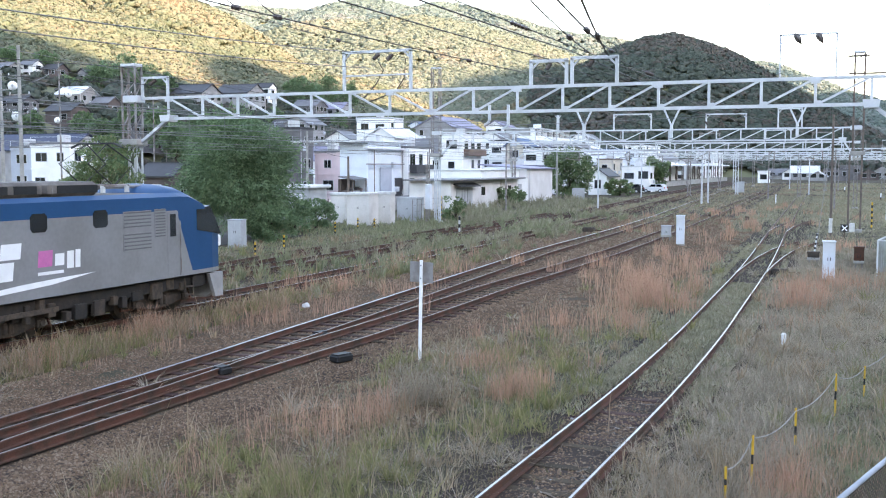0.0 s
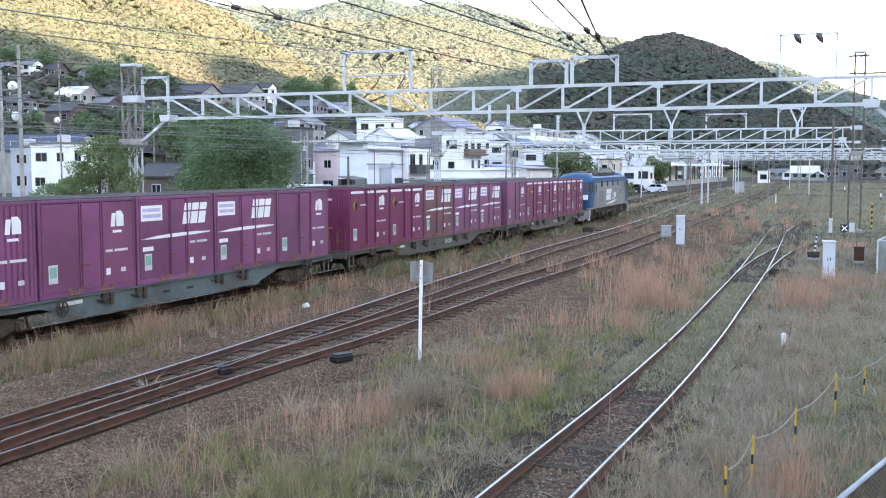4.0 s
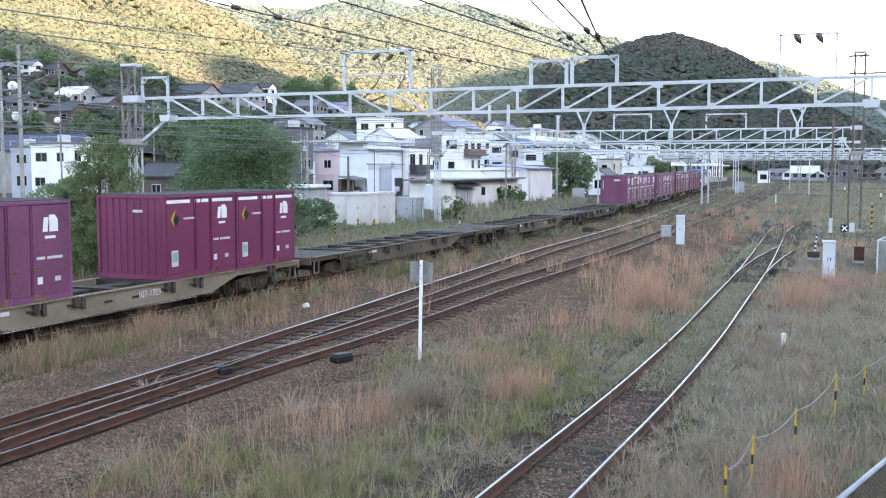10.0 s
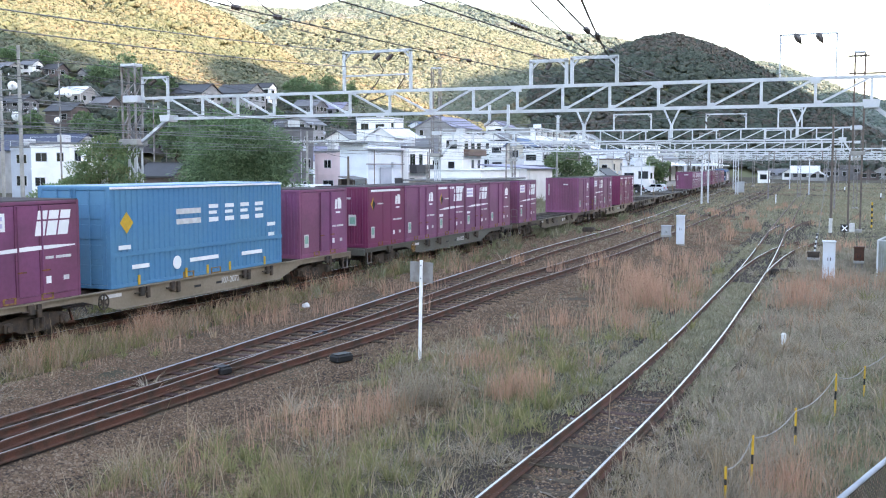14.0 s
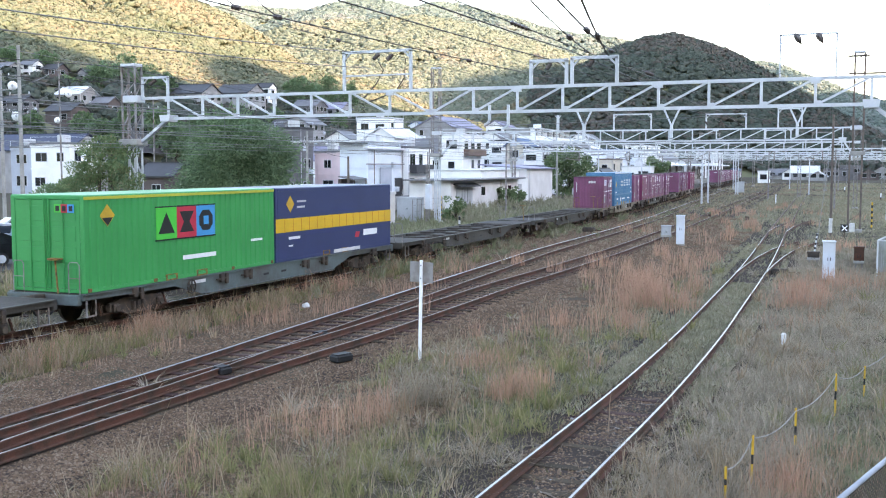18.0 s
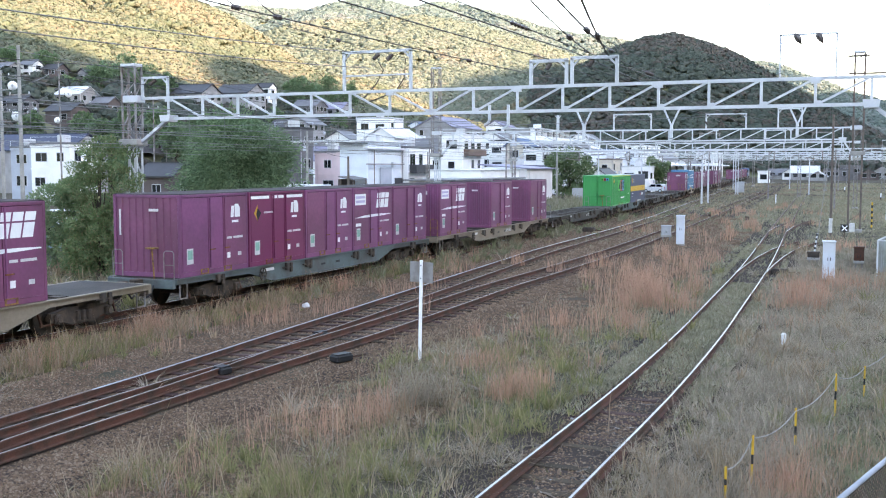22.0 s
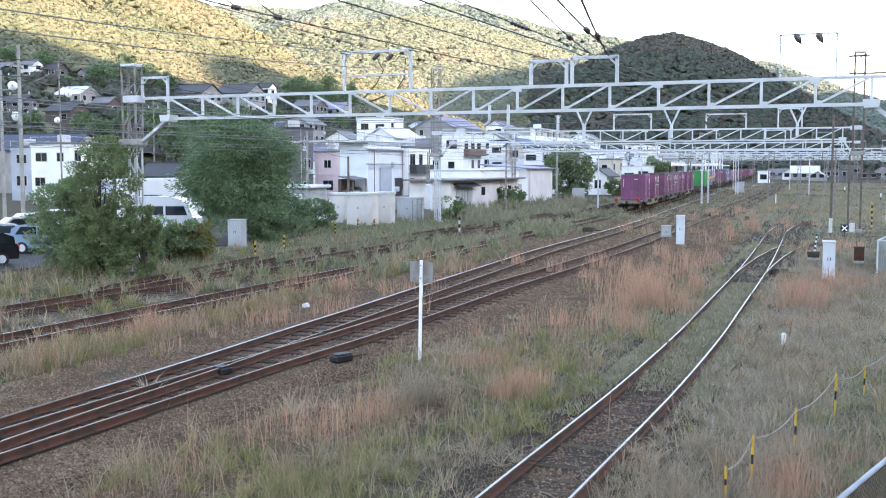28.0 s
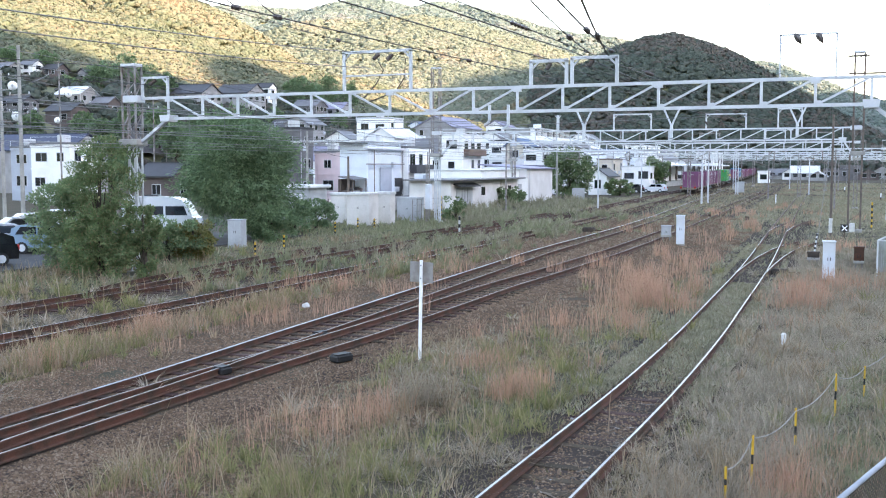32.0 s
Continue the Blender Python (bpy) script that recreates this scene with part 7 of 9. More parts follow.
HOUSES = [
    ('hill_house', 'weathered house with a dark tiled roof on the slope', -191.4, -179.8, 255.6, 265.8, 20.0, 28.4, 2, 'gable', 'grey', 'dark'),
    ('hill_house', 'weathered house with a dark tiled roof on the slope', -187.3, -175.5, 272.9, 283.3, 20.4, 29.5, 2, 'gable', 'grey', 'dark'),
    ('hill_house', 'small white house at the edge of the wood', -186.9, -181.7, 295.3, 299.9, 23.8, 31.4, 2, 'gable', 'white', 'dark'),
    ('hill_house', 'grey house with a pale roof on the slope', -193.0, -185.2, 211.1, 217.9, 17.6, 24.6, 2, 'gable', 'grey', 'pale'),
    ('hill_house', 'weathered brown timber house on the slope', -183.1, -177.9, 213.0, 217.6, 16.5, 21.8, 1, 'gable', 'brown', 'grey'),
    ('hill_house', 'small white house high on the slope', -222.8, -218.0, 229.9, 234.1, 28.4, 34.2, 2, 'gable', 'white', 'grey'),
    ('hill_house', 'brown house with a dark roof high on the slope', -217.0, -211.8, 232.5, 237.1, 26.8, 33.1, 2, 'gable', 'brown', 'dark'),
    ('hill_house', 'small grey hut among the trees', -213.2, -210.4, 242.6, 245.2, 28.2, 32.4, 1, 'gable', 'grey', 'dark'),
    ('hill_house', 'grey house high on the slope', -225.5, -220.3, 223.1, 227.7, 27.6, 33.0, 2, 'gable', 'grey', 'grey'),
    ('hill_house', 'dark timber house behind the poles', -175.9, -168.5, 189.0, 195.4, 14.1, 18.9, 1, 'gable', 'brown', 'dark'),
    ('hill_house', 'dark slate house on the lower slope', -186.4, -180.0, 185.9, 191.5, 15.4, 20.6, 2, 'gable', 'slate', 'dark'),
    ('hill_house', 'dark house among trees', -156.4, -148.8, 192.2, 198.8, 10.7, 15.6, 1, 'gable', 'slate', 'dark'),
    ('hill_house', 'dark grey house below the wood', -177.3, -168.7, 302.7, 310.3, 18.9, 26.3, 2, 'gable', 'slate', 'grey'),
    ('hill_house', 'grey house with a violet roof below the wood', -174.7, -165.9, 315.5, 323.3, 18.8, 26.0, 2, 'gable', 'grey', 'violet'),
    ('hill_house', 'dark slate house above the town', -144.2, -137.4, 234.4, 240.4, 10.8, 16.3, 2, 'gable', 'slate', 'dark'),
    ('house', 'pale blue-grey rendered house with slit windows', -107.2, -103.5, 108.6, 110.3, -0.2, 6.8, 2, 'flat', 'paleblue', 'grey'),
    ('house', 'white two-storey house with a balcony', -95.5, -89.5, 100.0, 105.0, -0.2, 7.0, 2, 'flat', 'white', 'grey'),
    ('house', 'long house with a dark blue tiled roof', -146.1, -123.6, 137.6, 147.4, -0.2, 9.8, 2, 'gable', 'grey', 'navy'),
    ('house', 'small brown timber house with a grey roof', -71.0, -67.0, 89.8, 93.3, -0.2, 4.6, 1, 'gable', 'brown', 'dark'),
    ('house', 'pink rendered two-storey house with two windows', -69.2, -65.3, 123.8, 126.3, -0.2, 6.2, 2, 'flat', 'pink', 'grey'),
    ('house', 'dark grey block with a flat roof beside the pink house', -72.4, -68.7, 119.0, 122.5, -0.2, 9.2, 3, 'flat', 'slate', 'dark'),
    ('house', 'large white flat-roofed building', -57.8, -54.1, 109.4, 120.6, -0.2, 7.1, 0, 'flat', 'whiteblue', 'pale'),
    ('house', 'white house with a dark balcony', -53.8, -53.2, 118.6, 126.6, -0.2, 6.6, 2, 'flat', 'white', 'grey'),
    ('house', 'white hillside house with a flat roof', -89.6, -83.0, 176.4, 183.1, 1, 13.2, 3, 'flat', 'white', 'pale'),
    ('house', 'white gabled house with pale roof', -79.3, -74.1, 159.7, 171.1, 0, 10.8, 2, 'gable', 'white', 'pale'),
    ('house', 'house with a grey violet roof', -106.9, -97.0, 243.4, 264.7, 4, 16.9, 3, 'gable', 'grey', 'violet'),
    ('house', 'white house with a brown red balcony', -62.3, -58.5, 151.1, 159.7, -0.2, 9.1, 2, 'flat', 'white', 'pale'),
    ('house', 'white house with a pale roof', -69.7, -65.6, 188.9, 196.1, 0, 11.1, 2, 'gable', 'white', 'grey'),
    ('house', 'cream house with a blue roof', -58.0, -55.3, 171.3, 178.8, 0, 9.0, 2, 'gable', 'cream', 'blue'),
    ('house', 'white apartment house in the town', -71.9, -67.7, 225.0, 237.8, 0, 9.9, 3, 'flat', 'white', 'pale'),
    ('house', 'white house with a grey roof', -66.2, -63.0, 231.6, 251.5, 0, 9.4, 3, 'gable', 'white', 'grey'),
    ('house', 'low house with a dark gabled roof', -41.6, -39.2, 165.4, 172.7, -0.2, 3.9, 1, 'gable', 'white', 'dark'),
    ('house', 'cream house with an orange brown gable wall', -48.7, -46.3, 199.7, 208.7, -0.2, 5.6, 2, 'flat', 'cream', 'brown'),
    ('house', 'white wall block beside the yard', -41.5, -36.5, 186.5, 192.8, -0.2, 4.2, 1, 'flat', 'white', 'pale'),
    ('house', 'large white block of flats', -71.0, -65.0, 323.5, 349.5, 0, 10.7, 4, 'flat', 'white', 'pale'),
    ('house', 'white house with a balcony', -50.0, -47.0, 255.7, 278.2, 0, 7.2, 2, 'gable', 'white', 'grey'),
    ('house', 'white town house with grey roof', -50.7, -47.7, 296.2, 322.2, 0, 6.3, 2, 'gable', 'white', 'grey'),
    ('house', 'pale flat-roofed office building', -57.3, -51.4, 376.5, 402.5, 0, 9.2, 4, 'flat', 'white', 'pale'),
    ('house', 'small pale hut between the far tracks', -28.5, -25.5, 296.0, 299.2, -0.2, 2.9, 1, 'flat', 'white', 'pale'),
    ('house', 'house with a grey roof', -109.1, -103.4, 199.9, 205.8, 5, 11.9, 2, 'gable', 'white', 'grey'),
    ('house', 'grey house with weathered walls', -119.2, -113.5, 200.0, 207.7, 9, 15.3, 2, 'gable', 'grey', 'grey'),
    ('house', 'house with white walls among trees', -87.4, -81.9, 319.7, 335.9, 4, 14.6, 2, 'gable', 'white', 'grey'),
    ('house', 'grey house among trees', -102.6, -97.5, 283.7, 295.0, 8, 17.3, 2, 'gable', 'white', 'violet'),
]

for row in HOUSES:
    house(*row, balcony="r_dark" if "dark balcony" in row[1] else ("r_brown" if "brown red balcony" in row[1] else ("w_white" if "balcony" in row[1] else "")))


def flats(label, x0, x1, y0, y1, top, n, depth=1.1):
    """A block of flats: dark recesses behind white balcony slabs, parapets and party walls."""
    h = thing("apartment_block", label, "apartments", group="houses of the town")
    part("wall", MB().box(x0, y0, -0.3, x1, y1, top), "w_grey", h)
    part("roof", MB().box(x0 - 0.2, y0 - 0.2, top, x1 + depth + 0.1, y1 + 0.2, top + 0.25, 0.03), "r_pale", h)
    sh = top / n
    for k in range(n):
        z = top - (k + 1) * sh
        bl = part("balcony", MB().box(x1, y0, z, x1 + depth, y1, z + 0.16).box(x1 + depth - 0.1, y0, z + 0.16, x1 + depth, y1, z + 1.0).box(x0, y0 - 0.5, z, x1 + depth, y0, z + 1.0), "w_white", h)
        m = max(2, int((y1 - y0) / 4.5))
        for j in range(m + 1):
            y = y0 + (y1 - y0) * j / m
            part("party_wall", MB().box(x1, y - 0.08, z + 0.16, x1 + depth - 0.1, y + 0.08, z + sh), "w_white", bl)
        for j in range(m):
            y = y0 + (y1 - y0) * (j + 0.5) / m
            part("window", MB().box(x1, y - 1.3, z + 0.2, x1 + 0.05, y + 1.3, z + 2.1), "glass", bl)
    part("water_tank", MB().box((x0 + x1) / 2 - 0.8, (y0 + y1) / 2 - 0.8, top + 0.25, (x0 + x1) / 2 + 0.8, (y0 + y1) / 2 + 0.8, top + 1.6, 0.05), "w_whiteblue", h)
    return h


flats("white balcony flats in four storeys beside the yard", -72.5, -66.0, 196.0, 212.0, 8.2, 4)
flats("white balcony flats in five storeys behind the town", -79.0, -73.0, 232.0, 262.0, 13.0, 5)
flats("pale balcony flats in three storeys", -62.0, -57.5, 205.0, 226.0, 7.0, 3)

# white steel frame, fascia and pipes before the large flat-roofed building
fr = thing("steel_canopy_frame", "white steel frame with flat roof slabs before a building", "frame")
for y in (108.6, 120.4):
    part("post", MB().bar((-53.8, y, -0.3), (-53.8, y, 6.9), 0.16), "w_whiteblue", fr)
part("slab", MB().box(-54.05, 108.2, 6.3, -53.5, 121.0, 6.5, 0.03), "r_pale", fr)
part("slab", MB().box(-64.0, 108.0, 7.1, -53.9, 110.2, 7.35, 0.03), "r_pale", fr)
part("beam", MB().bar((-53.7, 108.2, 4.6), (-53.7, 120.4, 4.6), 0.12), "galv_old", fr)
part("pipe", MB().tube([(-53.6, 110.0, 0.0), (-53.6, 110.0, 6.2)], 0.06, 6).tube([(-53.6, 118.0, 0.0), (-53.6, 118.0, 6.2)], 0.06, 6), "galv_old", fr)
part("shutter", MB().box(-54.05, 112.4, 0.0, -53.98, 115.6, 4.2), "w_paleblue", fr)
part("dark_opening", MB().box(-54.05, 116.6, 0.0, -53.98, 119.6, 2.9), "r_dark", fr, "dark doorway under the canopy")

# far town in rows along the valley, too small to tell apart closely
rng = random.Random(8)
for k in range(95):
    a = radians(rng.uniform(-33, -7))
    d = rng.uniform(150, 400)
    x, y = d * math.sin(a), d * math.cos(a)
    if x > main_x(y) - 14 or land(x, y) > 14 or (d < 200 and a < radians(-28)):
        continue
    w, l = rng.uniform(6, 11), rng.uniform(6, 10)
    z = land(x, y)
    house("house", "small pale town house among others", round(x - w, 1), round(x, 1), round(y, 1), round(y + l, 1), round(z, 1), round(z + rng.choice((4.5, 6.5, 7.5, 9.0)), 1), 2, rng.choice(("gable", "gable", "flat")), rng.choice(("white", "white", "cream", "grey", "whiteblue")), rng.choice(("grey", "dark", "pale", "blue", "violet")))

# houses and a dark hedge behind the station throat
for k in range(13):
    x, y = -30.5 + 5.0 * k + rng.uniform(-1, 1), rng.uniform(345, 415)
    w, l = rng.uniform(5, 9), rng.uniform(6, 9)
    house("house", "low building behind the station throat", round(x - w / 2, 1), round(x + w / 2, 1), round(y, 1), round(y + l, 1), -0.2, round(rng.choice((2.8, 3.4, 3.8, 4.4)), 1), 1, rng.choice(("gable", "gable", "flat")), rng.choice(("white", "grey") if k < 4 else ("slate", "brown", "grey")), rng.choice(("pale", "grey") if k < 4 else ("grey", "dark")))
hx, hy = np.linspace(-4, 52, 110), 410 + 4 * np.sin(np.linspace(0, 40, 110))
leafy("hedge", np.stack([hx, hy, 0.8 + 0.7 * np.sin(hx * 1.7)], -1), 1.6 + 0.5 * np.sin(hx * 3.1), 40, 0.25, "crowns_dark", 9, "dark hedge and bushes beyond the yard")

# long railway shed beside the yard
sd = thing("railway_shed", "long low white railway shed with a lean-to canopy", "shed")
part("wall", MB().box(-44.0, 98.5, -0.3, -39.4, 119.9, 2.86), "w_shed", sd)
part("wall", MB().box(-47.0, 111.0, 2.86, -40.7, 124.6, 3.86), "w_white", sd)
part("wall", MB().box(-47.0, 119.9, -0.3, -39.5, 124.6, 2.86), "w_white", sd)
part("wall", MB().box(-46.0, 124.6, -0.3, -39.6, 135.7, 4.0), "w_shed", sd)
part("roof", MB().box(-44.4, 97.6, 2.86, -38.5, 120.6, 3.02, 0.03), "r_grey", sd)
part("roof", MB().box(-47.2, 110.8, 3.86, -40.5, 124.7, 3.98, 0.03), "r_pale", sd)
part("roof", MB().prism([(-46.2, 4.5), (-39.2, 3.98), (-39.2, 4.12), (-46.2, 4.65)], 124.4, 136.0, "y"), "r_violet", sd)
dw = part("door", MB().box(-39.4, 100.0, -0.25, -39.34, 104.6, 2.1), "cab_grey", sd, "wide grey double door")
for y in (101.5, 102.3, 103.1):
    part("door_batten", MB().box(-39.34, y - 0.03, -0.2, -39.31, y + 0.03, 2.05), "r_grey", dw)
part("door_hood", MB().prism([(-39.4, 2.44), (-38.6, 2.2), (-38.6, 2.32), (-39.4, 2.6)], 99.2, 105.2, "y"), "r_dark", sd)
for y in (107.5, 116.5):
    part("window", MB().box(-39.4, y, 1.2, -39.34, y + 1.1, 2.1), "glass", sd)
part("door", MB().box(-39.5, 120.6, -0.25, -39.44, 121.9, 2.2), "cab_grey", sd, "grey steel door")
part("downpipe", MB().tube([(-39.3, 113.8, -0.2), (-39.3, 113.8, 2.8)], 0.06, 6), "w_cream", sd)
part("downpipe", MB().tube([(-39.4, 125.0, -0.2), (-39.4, 125.0, 3.9)], 0.06, 6), "win_frame", sd)
lb = thing("signal_hut", "low pale grey concrete hut with a flat roof", "hut")
part("wall", MB().box(-45.5, 75.2, -0.3, -42.6, 78.2, 2.55), "cab_grey", lb)
part("roof", MB().box(-45.8, 74.9, 2.55, -42.3, 78.5, 2.8, 0.04), "r_pale", lb)
part("air_unit", MB().box(-43.9, 74.9, 1.35, -43.2, 75.2, 2.05, 0.04), "cab_white", lb)
# platform roofs of the station at the far end
for k, (x0, x1, y0, y1, z) in enumerate(((-47, -42, 226, 345, 4.4),)):
    pc = thing("platform_canopy", "long pale platform roof on steel posts", "canopy", group="station roofs")
    part("roof", MB().prism([(x0, z), ((x0 + x1) / 2, z + 0.35), (x1, z), (x1, z + 0.25), ((x0 + x1) / 2, z + 0.6), (x0, z + 0.25)], y0, y1, "y"), "r_pale", pc)
    part("platform", MB().box(x0 + 0.6, y0 - 20, -0.3, x1 - 0.6, y1, 0.85), "concrete", pc)
    for j in range(int((y1 - y0) / 9)):
        for x in (x0 + 1.6, x1 - 1.6):
            part("post", MB().bar((x, y0 + 4 + 9 * j, 0.85), (x, y0 + 4 + 9 * j, z + 0.2), 0.22), "pole_brown", pc)

# lean-to stores, fence panels and stacked goods behind the switch gear
lt = thing("lean_to", "dark open lean-to store with a sloping roof", "store")
part("roof", MB().prism([(-55.9, 3.1), (-54.0, 2.8), (-54.0, 2.92), (-55.9, 3.24)], 105.4, 109.2, "y"), "r_grey", lt)
for x, y in ((-55.7, 105.6), (-54.2, 105.6), (-55.7, 109.0), (-54.2, 109.0)):
    part("post", MB().bar((x, y, -0.3), (x, y, 2.85), 0.1), "pole_brown", lt)
part("back_wall", MB().box(-56.0, 105.5, -0.3, -55.85, 109.1, 2.9), "w_brown", lt)
rc = random.Random(12)
for k in range(9):
    w, z = rc.uniform(0.5, 1.1), rc.uniform(0.5, 2.1)
    x, y = -55.6 + 0.45 * (k % 3), 105.7 + 1.05 * (k // 3)
    c = thing("stacked_crate", "dull stacked crate under the lean-to", "crate", group="crates in the lean-to")
    part("box", MB().box(x, y, -0.2, x + 0.42, y + min(w, 1.0), z, 0.03), ("w_brown", "w_grey", "w_slate", "r_dark")[k % 4], c)
    part("lid", MB().box(x - 0.02, y - 0.02, z, x + 0.44, y + min(w, 1.0) + 0.02, z + 0.05), "galv_old", c)
for k in range(9):
    pf2 = thing("fence_panel", "weathered white boarded fence panel beside the road", "fence", group="boarded fence")
    part("panel", MB().box(-45.6, 84.0 + 2.0 * k, -0.2, -45.5, 85.9 + 2.0 * k, 1.25), "w_grey" if k % 3 else "w_cream", pf2)
    part("post", MB().bar((-45.55, 83.95 + 2.0 * k, -0.3), (-45.55, 83.95 + 2.0 * k, 1.4), 0.1), "galv_old", pf2)

# road, car park and vehicles
M["asphalt"] = mat("worn_asphalt", (0.075, 0.073, 0.072), 0.9, var=0.2, scale=0.6, second=(0.06, 0.058, 0.057), fine=18.0, spec=0.15)
tagged(part("road", MB().box(-54.0, -60, -0.4, -46.5, 260, -0.16), "asphalt"), "grey asphalt road behind the yard", kind="structure")
tagged(part("car_park", MB().box(-54.0, 14, -0.4, -34.5, 60, -0.165), "asphalt"), "grey asphalt car park beside the yard", kind="structure")


def car(label, x, y, rot, paint, kind="saloon"):
    """Body, glasshouse, windows, four wheels with rims, lamps and bumpers. The car faces its own +y."""
    c = thing("parked_car" if kind != "van" else "camper_van", label, "car" if kind != "van" else "van", pose(x, y, -0.165, 0, 0, rot))
    if kind == "van":
        L, W, H = 4.9, 1.85, 2.55
        low = [(-2.42, 0.35), (2.3, 0.35), (2.42, 0.75), (2.36, 1.1), (2.1, 1.25), (-2.45, 1.25)]
        top = [(-2.45, 1.25), (2.1, 1.25), (1.78, 1.95), (1.45, 2.3), (0.9, 2.48), (-2.2, 2.52), (-2.45, 2.3)]
        glass = [(-2.2, 1.3), (-1.0, 1.3), (-1.0, 1.9), (-2.2, 1.9)], [(-0.85, 1.3), (0.25, 1.3), (0.25, 1.9), (-0.85, 1.9)], [(0.4, 1.3), (1.85, 1.3), (1.62, 1.9), (0.4, 1.9)]
        shield = (2.08, 1.3, 1.76, 1.98)
    else:
        L, W, H = 4.1, 1.68, 1.5
        low = [(-2.0, 0.3), (1.95, 0.3), (2.05, 0.6), (1.95, 0.82), (1.05, 0.95), (-1.95, 0.98), (-2.05, 0.6)]
        top = [(-1.9, 0.95), (1.1, 0.95), (0.35, 1.45), (-1.35, 1.5), (-1.85, 1.3)]
        glass = [(-1.65, 1.0), (-0.55, 1.0), (-0.55, 1.4), (-1.35, 1.4)], [(-0.45, 1.0), (0.85, 1.0), (0.3, 1.38), (-0.45, 1.4)]
        shield = (1.05, 0.99, 0.4, 1.42)
    part("body", MB().prism(low, -W / 2, W / 2), paint, c)
    part("roof_shell", MB().prism(top, -W / 2 + 0.09, W / 2 - 0.09), paint, c)
    for s in (-1, 1):
        for g in glass:
            part("side_window", MB().prism(g, s * (W / 2 - 0.09), s * (W / 2 - 0.075)), "glass", c)
        for yy in (-L * 0.31, L * 0.31):
            wv = part("wheel", MB().tube([(s * (W / 2 - 0.2), yy, 0.31), (s * (W / 2 + 0.01), yy, 0.31)], 0.31, 14), "black", c)
            part("rim", MB().tube([(s * (W / 2), yy, 0.31), (s * (W / 2 + 0.02), yy, 0.31)], 0.19, 10), "galv", wv)
        part("headlamp", MB().box(min(s * 0.5, s * 0.78), L / 2 - 0.14, 0.62, max(s * 0.5, s * 0.78), L / 2 - 0.02, 0.8, 0.02), "lamp", c)
        part("tail_lamp", MB().box(min(s * 0.6, s * 0.8), -L / 2 - 0.02, 0.7, max(s * 0.6, s * 0.8), -L / 2 + 0.1, 0.95, 0.02), "red", c)
    y0, z0, y1, z1 = shield
    part("windscreen", MB().add([(-W / 2 + 0.18, y0 + 0.03, z0), (W / 2 - 0.18, y0 + 0.03, z0), (W / 2 - 0.24, y1 + 0.03, z1), (-W / 2 + 0.24, y1 + 0.03, z1), (-W / 2 + 0.18, y0 - 0.05, z0), (W / 2 - 0.18, y0 - 0.05, z0), (W / 2 - 0.24, y1 - 0.05, z1), (-W / 2 + 0.24, y1 - 0.05, z1)], [(0, 1, 2, 3), (4, 7, 6, 5), (0, 4, 5, 1), (1, 5, 6, 2), (2, 6, 7, 3), (3, 7, 4, 0)]), "glass", c)
    part("plate", MB().box(-0.17, L / 2 + 0.0, 0.42, 0.17, L / 2 + 0.02, 0.58), "white", c, "plain white plate")
    if kind == "van":
        part("skylight", MB().box(-0.45, -1.2, 2.55, 0.45, -0.2, 2.62, 0.03), "glass", c)
        part("ladder", MB().bar((0.5, -2.5, 1.0), (0.5, -2.5, 2.4), 0.04).bar((0.8, -2.5, 1.0), (0.8, -2.5, 2.4), 0.04).bar((0.5, -2.5, 1.4), (0.8, -2.5, 1.4), 0.03).bar((0.5, -2.5, 1.9), (0.8, -2.5, 1.9), 0.03), "galv", c)
    return c


M["car_white"] = mat("white_car_paint", (0.72, 0.73, 0.75), 0.2, var=0.04, scale=1.0, bump=0)
M["car_black"] = mat("black_car_paint", (0.012, 0.013, 0.016), 0.12, var=0.1, scale=1.0, bump=0, spec=0.7)
M["car_blue"] = mat("pale_blue_car_paint", (0.20, 0.30, 0.40), 0.2, var=0.05, scale=1.0, bump=0)
M["car_silver"] = mat("silver_car_paint", (0.45, 0.47, 0.50), 0.22, metal=0.4, var=0.05, scale=1.0, bump=0)
car("white high-roofed camper van parked behind bushes", -43.3, 57.0, -70, "car_white", "van")
car("black parked car with a bright grille", -37.6, 35.3, 150, "car_black")
car("pale blue parked car half hidden by a bush", -39.4, 42.6, -70, "car_blue")
car("white parked car in the car park", -50.6, 52.4, 150, "car_white")
car("silver parked car in the car park", -47.4, 48.2, 150, "car_silver")
car("white parked car in the car park", -53.0, 57.5, 150, "car_white")
car("dark parked car in the car park", -43.0, 41.5, 150, "car_silver")
car("dark parked car beside the low house", -37.5, 176.0, 80, "car_black")
car("white parked car beside the low house", -34.5, 181.0, 80, "car_white")


M["lorry_navy"] = mat("dark_navy_lorry_paint", (0.022, 0.028, 0.085), 0.4, var=0.12, scale=1.2, fine=8.0, bump=0.03)
M["crimson"] = mat("crimson_tarpaulin", (0.21, 0.022, 0.045), 0.7, var=0.2, scale=1.5, fine=6.0, bump=0.15)


